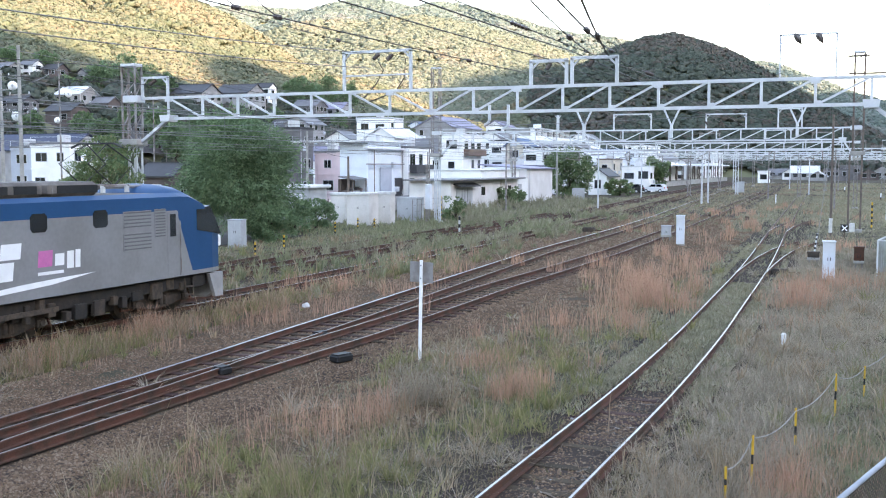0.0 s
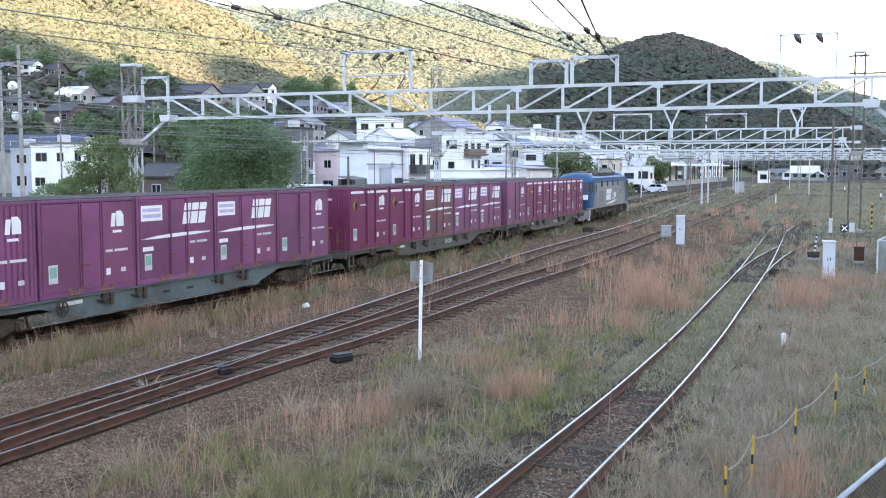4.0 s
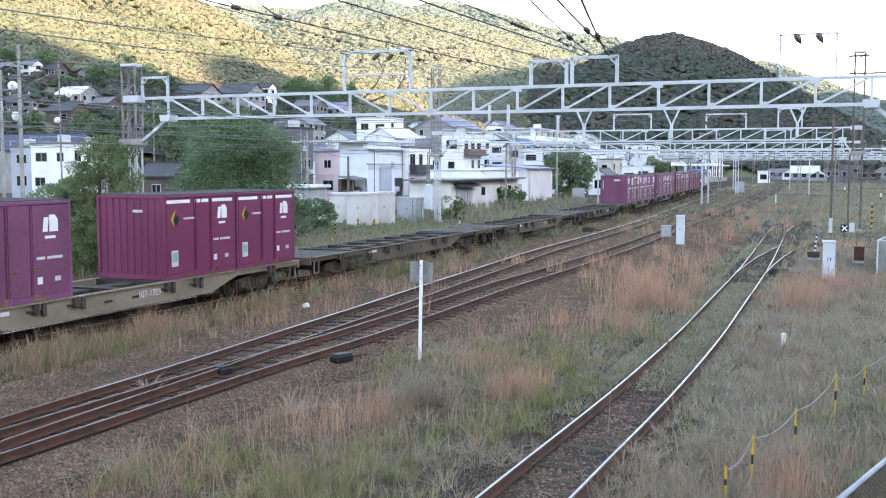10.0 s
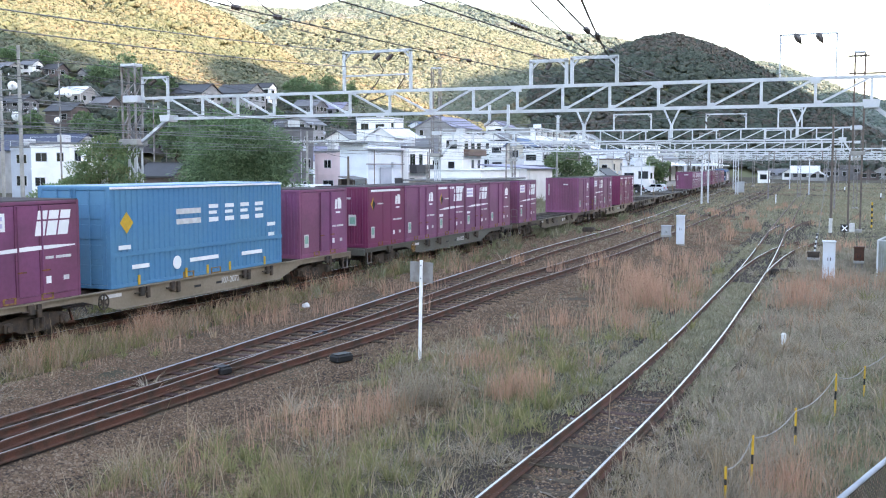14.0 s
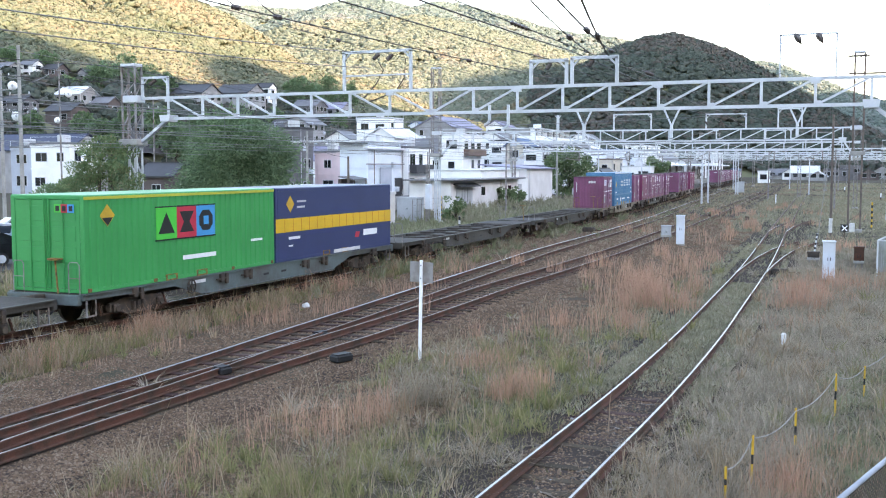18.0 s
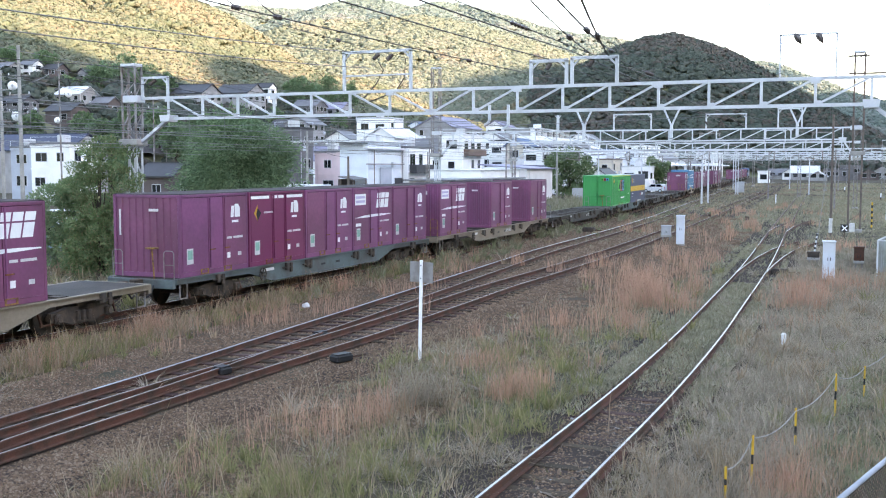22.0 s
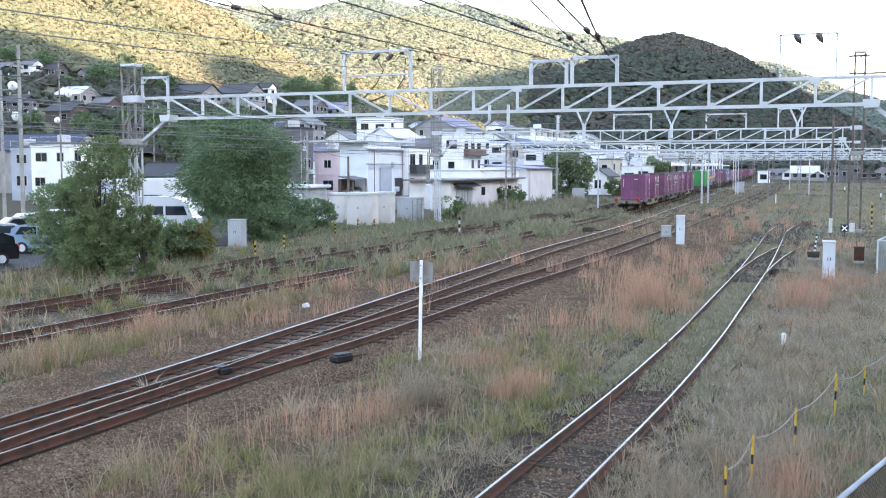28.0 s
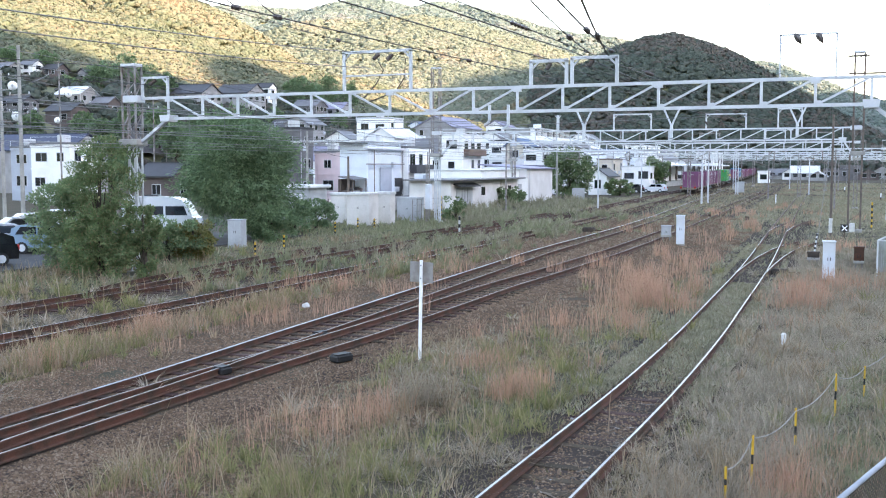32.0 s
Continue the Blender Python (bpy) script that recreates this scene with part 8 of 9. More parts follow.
def lorry(name, label, body, load, box):
    """A road lorry facing +y: cab, chassis, wheels, and a box or a flat body with a load."""
    c = thing(name, label, "lorry")
    part("chassis", MB().box(-1.0, -7.8, 0.55, 1.0, 4.6, 0.85), "under", c)
    cab = part("cab", MB().prism([(2.9, 0.6), (4.8, 0.6), (4.85, 1.5), (4.6, 2.6), (2.9, 2.7)], -1.15, 1.15), body, c)
    part("windscreen", MB().add([(-1.0, 4.86, 1.6), (1.0, 4.86, 1.6), (1.0, 4.66, 2.45), (-1.0, 4.66, 2.45), (-1.0, 4.8, 1.6), (1.0, 4.8, 1.6), (1.0, 4.6, 2.45), (-1.0, 4.6, 2.45)], [(0, 1, 2, 3), (4, 7, 6, 5), (0, 4, 5, 1), (1, 5, 6, 2), (2, 6, 7, 3), (3, 7, 4, 0)]), "glass", cab)
    for s in (-1, 1):
        part("side_window", MB().box(min(s * 1.15, s * 1.16), 3.4, 1.6, max(s * 1.15, s * 1.16), 4.5, 2.35), "glass", cab)
        for y in (-6.2, -5.0, 3.8):
            wv = part("wheel", MB().tube([(s * 0.85, y, 0.48), (s * 1.15, y, 0.48)], 0.48, 14), "black", c)
            part("rim", MB().tube([(s * 1.15, y, 0.48), (s * 1.17, y, 0.48)], 0.26, 10), "galv", wv)
    if box:
        bb = part("box_body", MB().box(-1.2, -8.0, 1.5, 1.2, 2.75, 3.6, 0.04), load, c)
        part("edge_rail", MB().box(1.2, -8.0, 1.5, 1.23, 2.75, 1.6), "galv_old", bb)
        for k in range(4):
            y = -7.9 + 2.65 * k
            part("drop_side", MB().box(1.14, y, 0.95, 1.2, y + 2.5, 1.46, 0.02), load, c)
        for y in (-8.0, -5.6, -5.45, 2.7):
            part("corner_post", MB().box(1.2, y - 0.05, 0.9, 1.24, y + 0.05, 3.58), "w_slate", bb)
        part("open_door", MB().box(1.0, -10.4, 0.95, 1.2, -8.05, 3.5, 0.02), "w_paleblue", c, "pale blue ribbed rear door folded open")
        part("rear_door", MB().box(-1.1, -8.04, 0.95, 1.1, -8.0, 3.5, 0.01), "w_whiteblue", c)
        part("fuel_tank", MB().tube([(1.0, -2.0, 0.6), (1.0, -0.4, 0.6)], 0.28, 10), "galv_old", c)
    else:
        part("trailer_body", MB().box(-1.2, -8.4, 0.9, 1.2, 2.6, 2.6, 0.04), "lorry_navy", c)
        part("red_load", MB().box(-1.1, -1.9, 2.6, 1.1, 2.5, 3.4, 0.04), load, c)
    return c


LORRIES = [
    (lorry("lorry", "dark blue lorry with a crimson load on the road", "lorry_navy", "crimson", False), [(0.0, -55.0), (4.0, 18.4), (7.6, 84.7), (8.0, 92.0), (8.4, 99.5), (8.8, 107.0), (10.0, 129.0), (13.0, 184.0), (14.5, 208.0), (16.0, 217.0), (32.0, 217.0)]),
    (lorry("box_lorry", "white box lorry with a green cab on the road", "leaf_green", "car_white", True), [(0.0, -50.0), (19.0, -50.0), (21.0, -38.0), (24.0, 7.0), (27.6, 61.1), (29.6, 92.0), (30.0, 98.8), (30.4, 105.0), (30.8, 111.0), (31.6, 120.0), (32.0, 124.0)]),
]


# ---- trees and bushes ----
M["leaves"] = blend_leaf("green_leaves", [(0.082, 0.136, 0.068), (0.150, 0.212, 0.102), (0.109, 0.173, 0.085), (0.205, 0.248, 0.127), (0.122, 0.186, 0.093)], 0.6, 0.25)
M["leaves_mix"] = blend_leaf("mixed_green_leaves", [(0.113, 0.186, 0.092), (0.189, 0.265, 0.141), (0.150, 0.230, 0.118), (0.245, 0.282, 0.164), (0.132, 0.203, 0.105)], 0.6, 0.25)
M["leaves_olive"] = blend_leaf("olive_leaves", [(0.097, 0.167, 0.074), (0.167, 0.235, 0.111), (0.128, 0.197, 0.089), (0.227, 0.249, 0.130), (0.108, 0.175, 0.078), (0.257, 0.228, 0.130)], 0.6, 0.25)
M["leaves_yellow"] = blend_leaf("yellowing_leaves", [(0.119, 0.145, 0.051), (0.211, 0.198, 0.069), (0.158, 0.158, 0.060), (0.264, 0.198, 0.077)], 0.6, 0.25)
M["leaves_deep"] = blend_leaf("deep_green_leaves", [(0.091, 0.159, 0.086), (0.150, 0.223, 0.116), (0.109, 0.185, 0.096), (0.189, 0.261, 0.140), (0.119, 0.195, 0.107)], 0.6, 0.2)
M["bark"] = mat("rough_bark", (0.075, 0.058, 0.045), 0.95, var=0.35, scale=4.0, fine=22.0, bump=0.6)


def leaf_mesh(name, centres, spread, per, size, material, seed, droop=0.0, middle=None, slim=0.28):
    """Small pointed leaves in sprays round clump centres, hanging outwards in layers."""
    rng = np.random.default_rng(seed)
    n = len(centres) * per
    d = rng.standard_normal((n, 3))
    d /= np.linalg.norm(d, axis=1)[:, None]
    c = np.repeat(centres, per, 0)
    p = c + d * (rng.random((n, 1)) ** 0.3) * np.repeat(spread, per)[:, None] * np.array([1, 1, 0.7])
    out = c - (centres.mean(0) if middle is None else middle)
    out /= np.linalg.norm(out, axis=1)[:, None] + 1e-6
    a = out * 0.7 + d * 0.7 + 0.45 * rng.standard_normal((n, 3))
    a[:, 2] -= 0.15 + droop
    a /= np.linalg.norm(a, axis=1)[:, None]
    up = out * 0.4 + d * 0.9 + np.array([0, 0, 0.5]) + 0.4 * rng.standard_normal((n, 3))
    b = np.cross(a, up)
    b /= np.linalg.norm(b, axis=1)[:, None]
    s = size * (0.6 + 0.8 * rng.random((n, 1)))
    v = np.stack([p, p + a * s * 0.5 + b * s * slim, p + a * s, p + a * s * 0.5 - b * s * slim], 1).reshape(-1, 3)
    f = np.arange(n * 4).reshape(n, 4)
    me = big_mesh(name, v, f, material)
    return me


def tree(label, x, y, h, rx, ry, material="leaves", clumps_n=60, per=120, size=0.13, seed=1, base=0.0, trunk=0.14, name="tree", z0=-0.25, droop=0.0, lean=0.0, slim=0.28, bough=1.0):
    """A trunk with limbs and a crown of many small leaves, uneven in outline."""
    t = thing(name, label, "bush" if name == "bush" else "tree", pose(x, y, z0))
    rng = np.random.default_rng(seed)
    limbs = MB().tube([(0, 0, -0.1), (0.05, 0.02, h * 0.25), (-0.06, 0.05, h * 0.5), (0.0, 0.0, h * 0.8)], trunk, 8, trunk * 0.25)
    cz, rz = base + (h - base) * 0.5, (h - base) * 0.5
    cs = []
    for k in range(clumps_n):
        d = rng.standard_normal(3)
        d /= np.linalg.norm(d)
        r = (0.72 + 0.28 * rng.random() if k % 4 else 0.35 + 0.3 * rng.random()) + 0.1 * math.sin(3 * math.atan2(d[1], d[0]) + seed)
        c = np.array([d[0] * rx * r + lean * d[2], d[1] * ry * r, cz + d[2] * rz * r * 0.96])
        c[2] = max(c[2], base + 0.15)
        cs.append(c)
        if k % 4 == 0:
            q = c * 0.85
            limbs.tube([(0, 0, max(0.1, min(h * 0.6, q[2] * 0.5))), (q[0] * 0.5, q[1] * 0.5, q[2] * 0.75), tuple(q)], trunk * 0.35, 5, 0.012)
    part("trunk", limbs, "bark", t)
    cs = np.array(cs)
    sp = (0.17 + 0.17 * rng.random(len(cs))) * min(rx, ry, rz) * bough
    cr = leaf_mesh("crown", cs, sp, per, size, material, seed + 50, droop, np.array([0, 0, cz - 0.3 * rz]), slim)
    cr.parent = t
    return t


tree("bushy green tree grown with vines beside the gantry", -29.2, 34.3, 6.2, 1.75, 1.2, "leaves_olive", 84, 190, 0.11, 11, base=0.2, name="tree", slim=0.24)
tree("tall green bush beside the car park", -31.3, 35.0, 4.3, 1.9, 1.4, "leaves_mix", 110, 170, 0.11, 71, base=0.0, name="bush")
tree("low green bush at the foot of the vine-grown tree", -28.7, 33.6, 2.9, 1.7, 1.1, "leaves_olive", 90, 150, 0.11, 72, base=0.0, name="bush")
tree("ragged green vines over the gantry foot", -27.0, 34.2, 3.3, 0.95, 0.7, "leaves_olive", 60, 150, 0.11, 73, base=0.1, name="bush")
tree("dense dark green broad tree beside the yard", -36.8, 55.9, 7.7, 3.3, 3.3, "leaves_deep", 130, 430, 0.21, 12, base=0.8, droop=0.3, slim=0.16, bough=1.45)
tree("low green and yellow shrub under the gantry", -30.2, 42.0, 1.9, 1.1, 1.1, "leaves_yellow", 45, 110, 0.13, 13, base=0.0, name="bush")
tree("low green shrub beside the van", -31.2, 41.3, 2.1, 1.9, 1.4, "leaves_mix", 70, 110, 0.14, 14, base=0.0, name="bush")
tree("ivy-green bush at the foot of the tree", -36.6, 62.5, 2.4, 1.7, 1.6, "leaves_deep", 45, 110, 0.15, 15, base=0.0, name="bush")
tree("ivy-green bush beside the equipment boxes", -37.4, 67.0, 2.3, 1.5, 1.6, "leaves_deep", 40, 110, 0.15, 16, base=0.0, name="bush")
tree("dark green undergrowth below the broad tree", -33.9, 54.6, 2.5, 2.1, 1.4, "leaves_deep", 60, 150, 0.15, 17, base=0.0, name="bush")
tree("broad green tree beside the shed", -40.2, 146.5, 7.3, 3.6, 3.2, "leaves", 90, 110, 0.32, 19, base=0.4, trunk=0.2)
tree("dark upright tree near the low houses", -36.6, 193.0, 6.4, 2.2, 2.2, "leaves", 60, 60, 0.45, 20, base=0.6, trunk=0.2)
tree("small shrub in front of the shed", -38.4, 113.5, 2.3, 1.3, 1.3, "leaves", 30, 50, 0.26, 21, base=0.0, name="bush")
tree("small shrub in front of the shed", -38.6, 117.2, 1.8, 1.2, 1.2, "leaves", 30, 50, 0.26, 22, base=0.0, name="bush")
tree("small green shrub at the gantry foot", -31.6, 80.0, 2.2, 0.9, 0.9, "leaves", 24, 50, 0.2, 23, base=0.0, name="bush")
tree("green shrub before the low house", -36.5, 163.0, 2.6, 2.4, 2.0, "leaves_olive", 40, 50, 0.35, 24, base=0.0, name="bush")
for k, (px, py, pz, h, r) in enumerate((
        (-202, 247, 25, 11.9, 7.2), (-197, 252, 23, 10.4, 5.2), (-205, 242, 24, 9.4, 4.3), (-182, 321, 25, 10.6, 5.2), (-182, 334, 26, 11.7, 4.9), (-183, 311, 24, 8.8, 3.5),
        (-193, 257, 23, 8.7, 2.4), (-181, 350, 26, 9.6, 4.3), (-220, 237, 30, 7.0, 3.5), (-229, 232, 32, 6.2, 3.5), (-208, 233, 23, 6.8, 2.4), (-206, 216, 20, 5.7, 2.3),
        (-156, 194, 11, 6.7, 3.4), (-145, 190, 9, 7.8, 3.4), (-137, 185, 6, 7.5, 3.0), (-157, 180, 10, 5.2, 2.6), (-151, 178, 9, 5.1, 2.3), (-164, 172, 11, 4.5, 2.3))):
    tree("dark green tree among the houses on the slope", px, py, h + 1.0, r, r, "leaves_deep", 60, 60, 0.6, 30 + k, base=0.3, trunk=0.25, z0=pz - 0.8)
for k, (px, py, pz, h, r) in enumerate(((-142, 198, 9, 6.6, 2.4), (-141, 204, 9, 7.4, 2.7), (-140, 218, 10, 6.3, 2.8), (-155, 255, 14, 6.5, 2.3), (-138, 244, 10, 6.8, 2.1), (-156, 295, 14, 7.2, 2.2), (-120, 190, 3, 7, 4), (-112, 178, 2, 6, 3.5), (-104, 172, 1, 6, 3.5), (-128, 215, 6, 7, 4), (-125, 150, 0, 7, 4), (-66, 205, 0, 5, 4), (-68, 253, 0, 6, 5))):
    tree("dark green tree at the foot of the slope", px, py, h + 1.0, r, r, "leaves_deep", 50, 60, 0.5, 60 + k, base=0.3, trunk=0.25, z0=pz - 0.8)


# ---- weeds and dry grass ----
def grass_mat(name, stops):
    return blend_leaf(name, stops, 0.85, 0.3)


M["g_turf"] = grass_mat("short_turf", [(0.213, 0.163, 0.096), (0.165, 0.155, 0.068), (0.330, 0.240, 0.156), (0.180, 0.171, 0.078), (0.397, 0.287, 0.208)])
M["g_green"] = grass_mat("green_weeds", [(0.133, 0.150, 0.064), (0.241, 0.234, 0.106), (0.175, 0.181, 0.077), (0.363, 0.303, 0.161), (0.162, 0.168, 0.070)])
M["g_straw"] = grass_mat("straw_grass", [(0.353, 0.257, 0.165), (0.261, 0.194, 0.132), (0.444, 0.339, 0.242), (0.209, 0.163, 0.103), (0.392, 0.276, 0.194)])
M["g_pink"] = grass_mat("russet_grass", [(0.416, 0.230, 0.163), (0.541, 0.325, 0.237), (0.359, 0.216, 0.142), (0.500, 0.289, 0.208), (0.416, 0.279, 0.180)])
M["g_herb"] = grass_mat("grey_green_herbs", [(0.163, 0.188, 0.107), (0.227, 0.244, 0.143), (0.195, 0.200, 0.117), (0.332, 0.312, 0.208), (0.143, 0.169, 0.091)])
M["g_soft"] = grass_mat("soft_grey_green_grass", [(0.226, 0.216, 0.140), (0.297, 0.270, 0.190), (0.198, 0.200, 0.123), (0.385, 0.335, 0.252), (0.253, 0.243, 0.162)])
M["g_pale"] = grass_mat("pale_dry_grass", [(0.250, 0.235, 0.155), (0.361, 0.303, 0.238), (0.296, 0.240, 0.184), (0.459, 0.386, 0.314), (0.218, 0.188, 0.130), (0.393, 0.293, 0.227)])


GY = np.linspace(0, 300, 601)
lines = {k: np.array([c(v) for v in GY]) for k, c in (("main", main), ("c", branch_c), ("d", branch_d), ("lb", left_b), ("rb", right_b), ("s", siding), ("t1", turn_1))}


def bed_z(x, y):
    """Height of what the weeds stand on: the beds of the tracks, else the ground."""
    z = ground_z(x, y)
    z = np.where(np.abs(x - np.interp(y, GY, lines["s"])) < 1.25, np.maximum(z, -0.125), z)
    for k in ("main", "c", "lb", "rb"):
        z = np.where(np.abs(x - np.interp(y, GY, lines[k])) < 1.4, np.maximum(z, -0.2), z)
    return z


def blades(name, x, y, h, width, lean, material, label, seed, out=None):
    """Bent tapering blades, three triangles each."""
    rng = np.random.default_rng(seed)
    n = len(x)
    a = rng.random(n) * 2 * np.pi
    la = rng.random(n) * 2 * np.pi if out is None else out + 0.7 * rng.standard_normal(n)
    k = lean * (0.3 + rng.random(n))
    z = bed_z(x, y) - 0.02
    wx, wy = np.cos(a) * width / 2, np.sin(a) * width / 2
    mx, my = x + np.cos(la) * k * h * 0.3, y + np.sin(la) * k * h * 0.3
    tx, ty = x + np.cos(la) * k * h, y + np.sin(la) * k * h
    th = h * np.sqrt(np.clip(1 - 0.6 * k * k, 0.1, 1))
    v = np.stack([np.stack([x - wx, y - wy, z], -1), np.stack([x + wx, y + wy, z], -1), np.stack([mx - wx * 0.8, my - wy * 0.8, z + th * 0.55], -1), np.stack([mx + wx * 0.8, my + wy * 0.8, z + th * 0.55], -1), np.stack([tx, ty, z + th], -1)], 1).reshape(-1, 3)
    f = (np.array([[0, 1, 2], [1, 3, 2], [2, 3, 4]])[None] + (np.arange(n) * 5)[:, None, None]).reshape(-1, 3)
    return big_mesh(name, v, None, material, "stuff", label, tris=f)


def lumpy(x, y, s, ph=0.0):
    """Smooth patches between 0 and 1."""
    return 0.5 + 0.25 * (np.sin(x * s + 1.7 * np.sin(y * s * 0.6 + ph) + ph) + np.sin(y * s * 0.8 - 1.3 * np.sin(x * s * 0.7 + 2 * ph)))


def room(x, y, rng, tall):
    """Where something grows: not on the rails, seldom on the stones."""
    at = {k: np.interp(y, GY, v) for k, v in lines.items()}
    keep = np.ones(len(x))
    for k, half, p in (("main", 1.35, 0.04), ("c", 1.2, 0.22), ("d", 1.1, 0.35 if y.mean() else 0)):
        keep = np.where((np.abs(x - at[k]) < half) & ((k != "d") | ((y > 30) & (y < 100))), p, keep)
    stone = (x > at["lb"] - 1.5) & (x < at["rb"] + 1.5)
    keep = np.where(stone, np.where(y < 45, 0.004, np.clip((y - 40) / 90, 0.08, 0.5)), keep)
    keep = np.where((np.abs(x - at["lb"]) < 1.3) & (y > 82), 0.9, keep)
    keep = np.where((np.abs(x - at["main"]) < 1.35) & (y > 40), 0.35, keep)
    edge = (x > at["lb"] - 3.3) & (x < at["rb"] + 2.3) & ~stone
    keep = np.where(edge, np.where(y < 40, 0.10, 0.3), keep)
    gravel = (x > at["rb"] + 1.4) & (x < at["rb"] + np.interp(y, [21, 25, 29, 40, 75], [1.6, 3.0, 4.2, 5.4, 5.2]) + 0.7 * np.sin(y * 0.7)) & (y > 19) & (y < 75)
    keep = np.where(gravel, np.where(tall, 0.07, 0.12), keep)
    ds = np.abs(x - at["s"])
    inside = np.where((y < 23.5 + 3.0 * rng.standard_normal(len(y)).clip(-1, 1)) | ((y > 41) & (y < 52)), 0.01, 1.0 if not tall else 0.06)
    keep = np.where(ds < 0.78, inside, np.where(ds < 1.25, 0.25 if tall else 0.7, keep))
    keep = np.where((np.abs(x - at["t1"]) < 0.85) & (y > 46) & (y < 57), 0.08, keep)
    for r in (-0.5655, 0.5655):
        keep = np.where(np.abs(x - at["s"] - r) < 0.09, 0, keep)
    keep = np.where((ds < 1.0) & (y > 42) & (y < 52), 0.05, keep)
    bare = (x > at["rb"] + 1.5) & (x < at["rb"] + 5.2 - 0.05 * y) & (y < 21)
    keep = np.where(bare, keep * (np.clip(1.5 * lumpy(x, y, 1.9, 2.4) - 0.35, 0.1, 0.65) if tall else 0.6), keep)
    keep = np.where((np.abs(x + 9.6) < 0.15) & (np.abs(y - 22) < 0.3), 0, keep)
    return rng.random(len(x)) < keep


def field(n, y0, y1, seed, left=-34.0, right=5.0):
    """Places over the yard, thinning out with the distance."""
    rng = np.random.default_rng(seed)
    y = y0 * (y1 / y0) ** rng.random(n)
    lo = np.maximum(left, -0.98 * y - 3.0)
    hi = np.minimum(right, 0.03 * y + 0.6)
    x = lo + (hi - lo) * rng.random(n)
    return x, y, rng


def sow(name, n, y0, y1, seed, h0, h1, w, lean, material, label, where, tall=True, tuft=0, fine=0.00075, **k):
    x, y, rng = field(n, y0, y1, seed, **k)
    ok = room(x, y, rng, tall) & (rng.random(n) < where(x, y))
    x, y = x[ok], y[ok]
    m = len(x)
    h = h0 + (h1 - h0) * rng.random(m) ** 1.3
    out = None
    if tuft:
        c = rng.integers(0, max(1, m // tuft), m)
        size = 0.55 + 0.75 * rng.random(m)[c]
        out, far = rng.random(m) * 2 * np.pi, np.abs(rng.standard_normal(m)) * 0.085 * size
        x, y, h = x[c] + far * np.cos(out), y[c] + far * np.sin(out), h * size
    d = np.hypot(x, y)
    return blades(name, x, y, h, np.maximum(w, fine * d) * (0.6 + 0.8 * rng.random(m)), lean, material, label, seed + 1, out)


sow("turf", 190000, 10, 60, 101, 0.04, 0.13, 0.008, 1.1, "g_turf", "short dry turf between the tracks", lambda x, y: np.clip(0.45 + 0.8 * lumpy(x, y, 1.7, 0.3), 0, 1), tall=False)
sow("turf", 45000, 60, 170, 102, 0.06, 0.22, 0.02, 0.9, "g_soft", "short grey-green turf far up the yard", lambda x, y: 0.9 + 0 * x, tall=False)
sow("turf", 130000, 18, 62, 116, 0.05, 0.17, 0.012, 1.0, "g_soft", "low green-grey turf beside the siding", lambda x, y: np.clip(0.5 + 0.8 * lumpy(x, y, 0.8, 4.2), 0, 1), tall=False, left=-12.0, right=2.0)
sow("siding_soft", 100000, 20, 60, 113, 0.05, 0.14, 0.011, 0.9, "g_soft", "low grey-green turf between the siding rails", lambda x, y: np.where(np.abs(x - np.interp(y, GY, lines["s"])) < 1.3, 1.0, 0.0), tall=False, left=-7.0, right=-2.0)
sow("green_weeds", 130000, 10, 46, 103, 0.14, 0.52, 0.010, 0.75, "g_green", "tufts of green and yellow grass", lambda x, y: np.clip(2.4 * lumpy(x, y, 0.9, 0.4) - 0.75, 0, 1) * np.where(x > -3.2, 0.15, np.where((x > -11) & (x < -5) & (y < 26), 1.0, 0.5)), tuft=28)
sow("straw_grass", 120000, 10, 60, 104, 0.2, 0.62, 0.008, 0.7, "g_straw", "tufts of straw-coloured dry grass", lambda x, y: np.clip(2.2 * lumpy(x, y, 0.75, 2.1) - 0.7, 0, 1) * np.where(x > -3.2, 0.5, np.where((x < -16.8) & (x > -19.2), 1.0, 0.5)), tuft=26)
sow("green_weeds", 36000, 12, 48, 117, 0.12, 0.4, 0.011, 0.5, "g_green", "tall green and straw tufts beside the main line", lambda x, y: np.where((x > -19.3) & (x < -16.4), np.clip(2.0 * lumpy(x, y, 0.8, 1.1) - 0.3, 0, 1), 0.0), tuft=30, left=-19.4, right=-15.0)
sow("straw_grass", 22000, 12, 48, 118, 0.2, 0.55, 0.009, 0.45, "g_straw", "tall straw tufts beside the main line", lambda x, y: np.where((x > -19.3) & (x < -16.6), np.clip(2.0 * lumpy(x, y, 0.9, 3.1) - 0.3, 0, 1), 0.0), tuft=22, left=-19.4, right=-15.0)
sow("straw_litter", 90000, 10, 45, 110, 0.25, 0.6, 0.007, 1.6, "g_pale", "bent and fallen straw", lambda x, y: np.clip(2.2 * lumpy(x, y, 1.1, 5.0) - 0.6, 0, 1) * np.where(x > -3.2, 0.45, 0.8), tuft=40)
sow("pale_grass", 230000, 10, 60, 105, 0.10, 0.42, 0.004, 1.0, "g_pale", "pale matted dry grass beside the siding", lambda x, y: np.where(x > -3.3, np.where((x > -1.4 + 0.03 * y) & (y < 25), 0.3, 1.0), 0.03) * np.clip(0.55 + 0.7 * lumpy(x, y, 1.3, 2.7), 0, 1), left=-4.5, tuft=34, fine=0.00045)
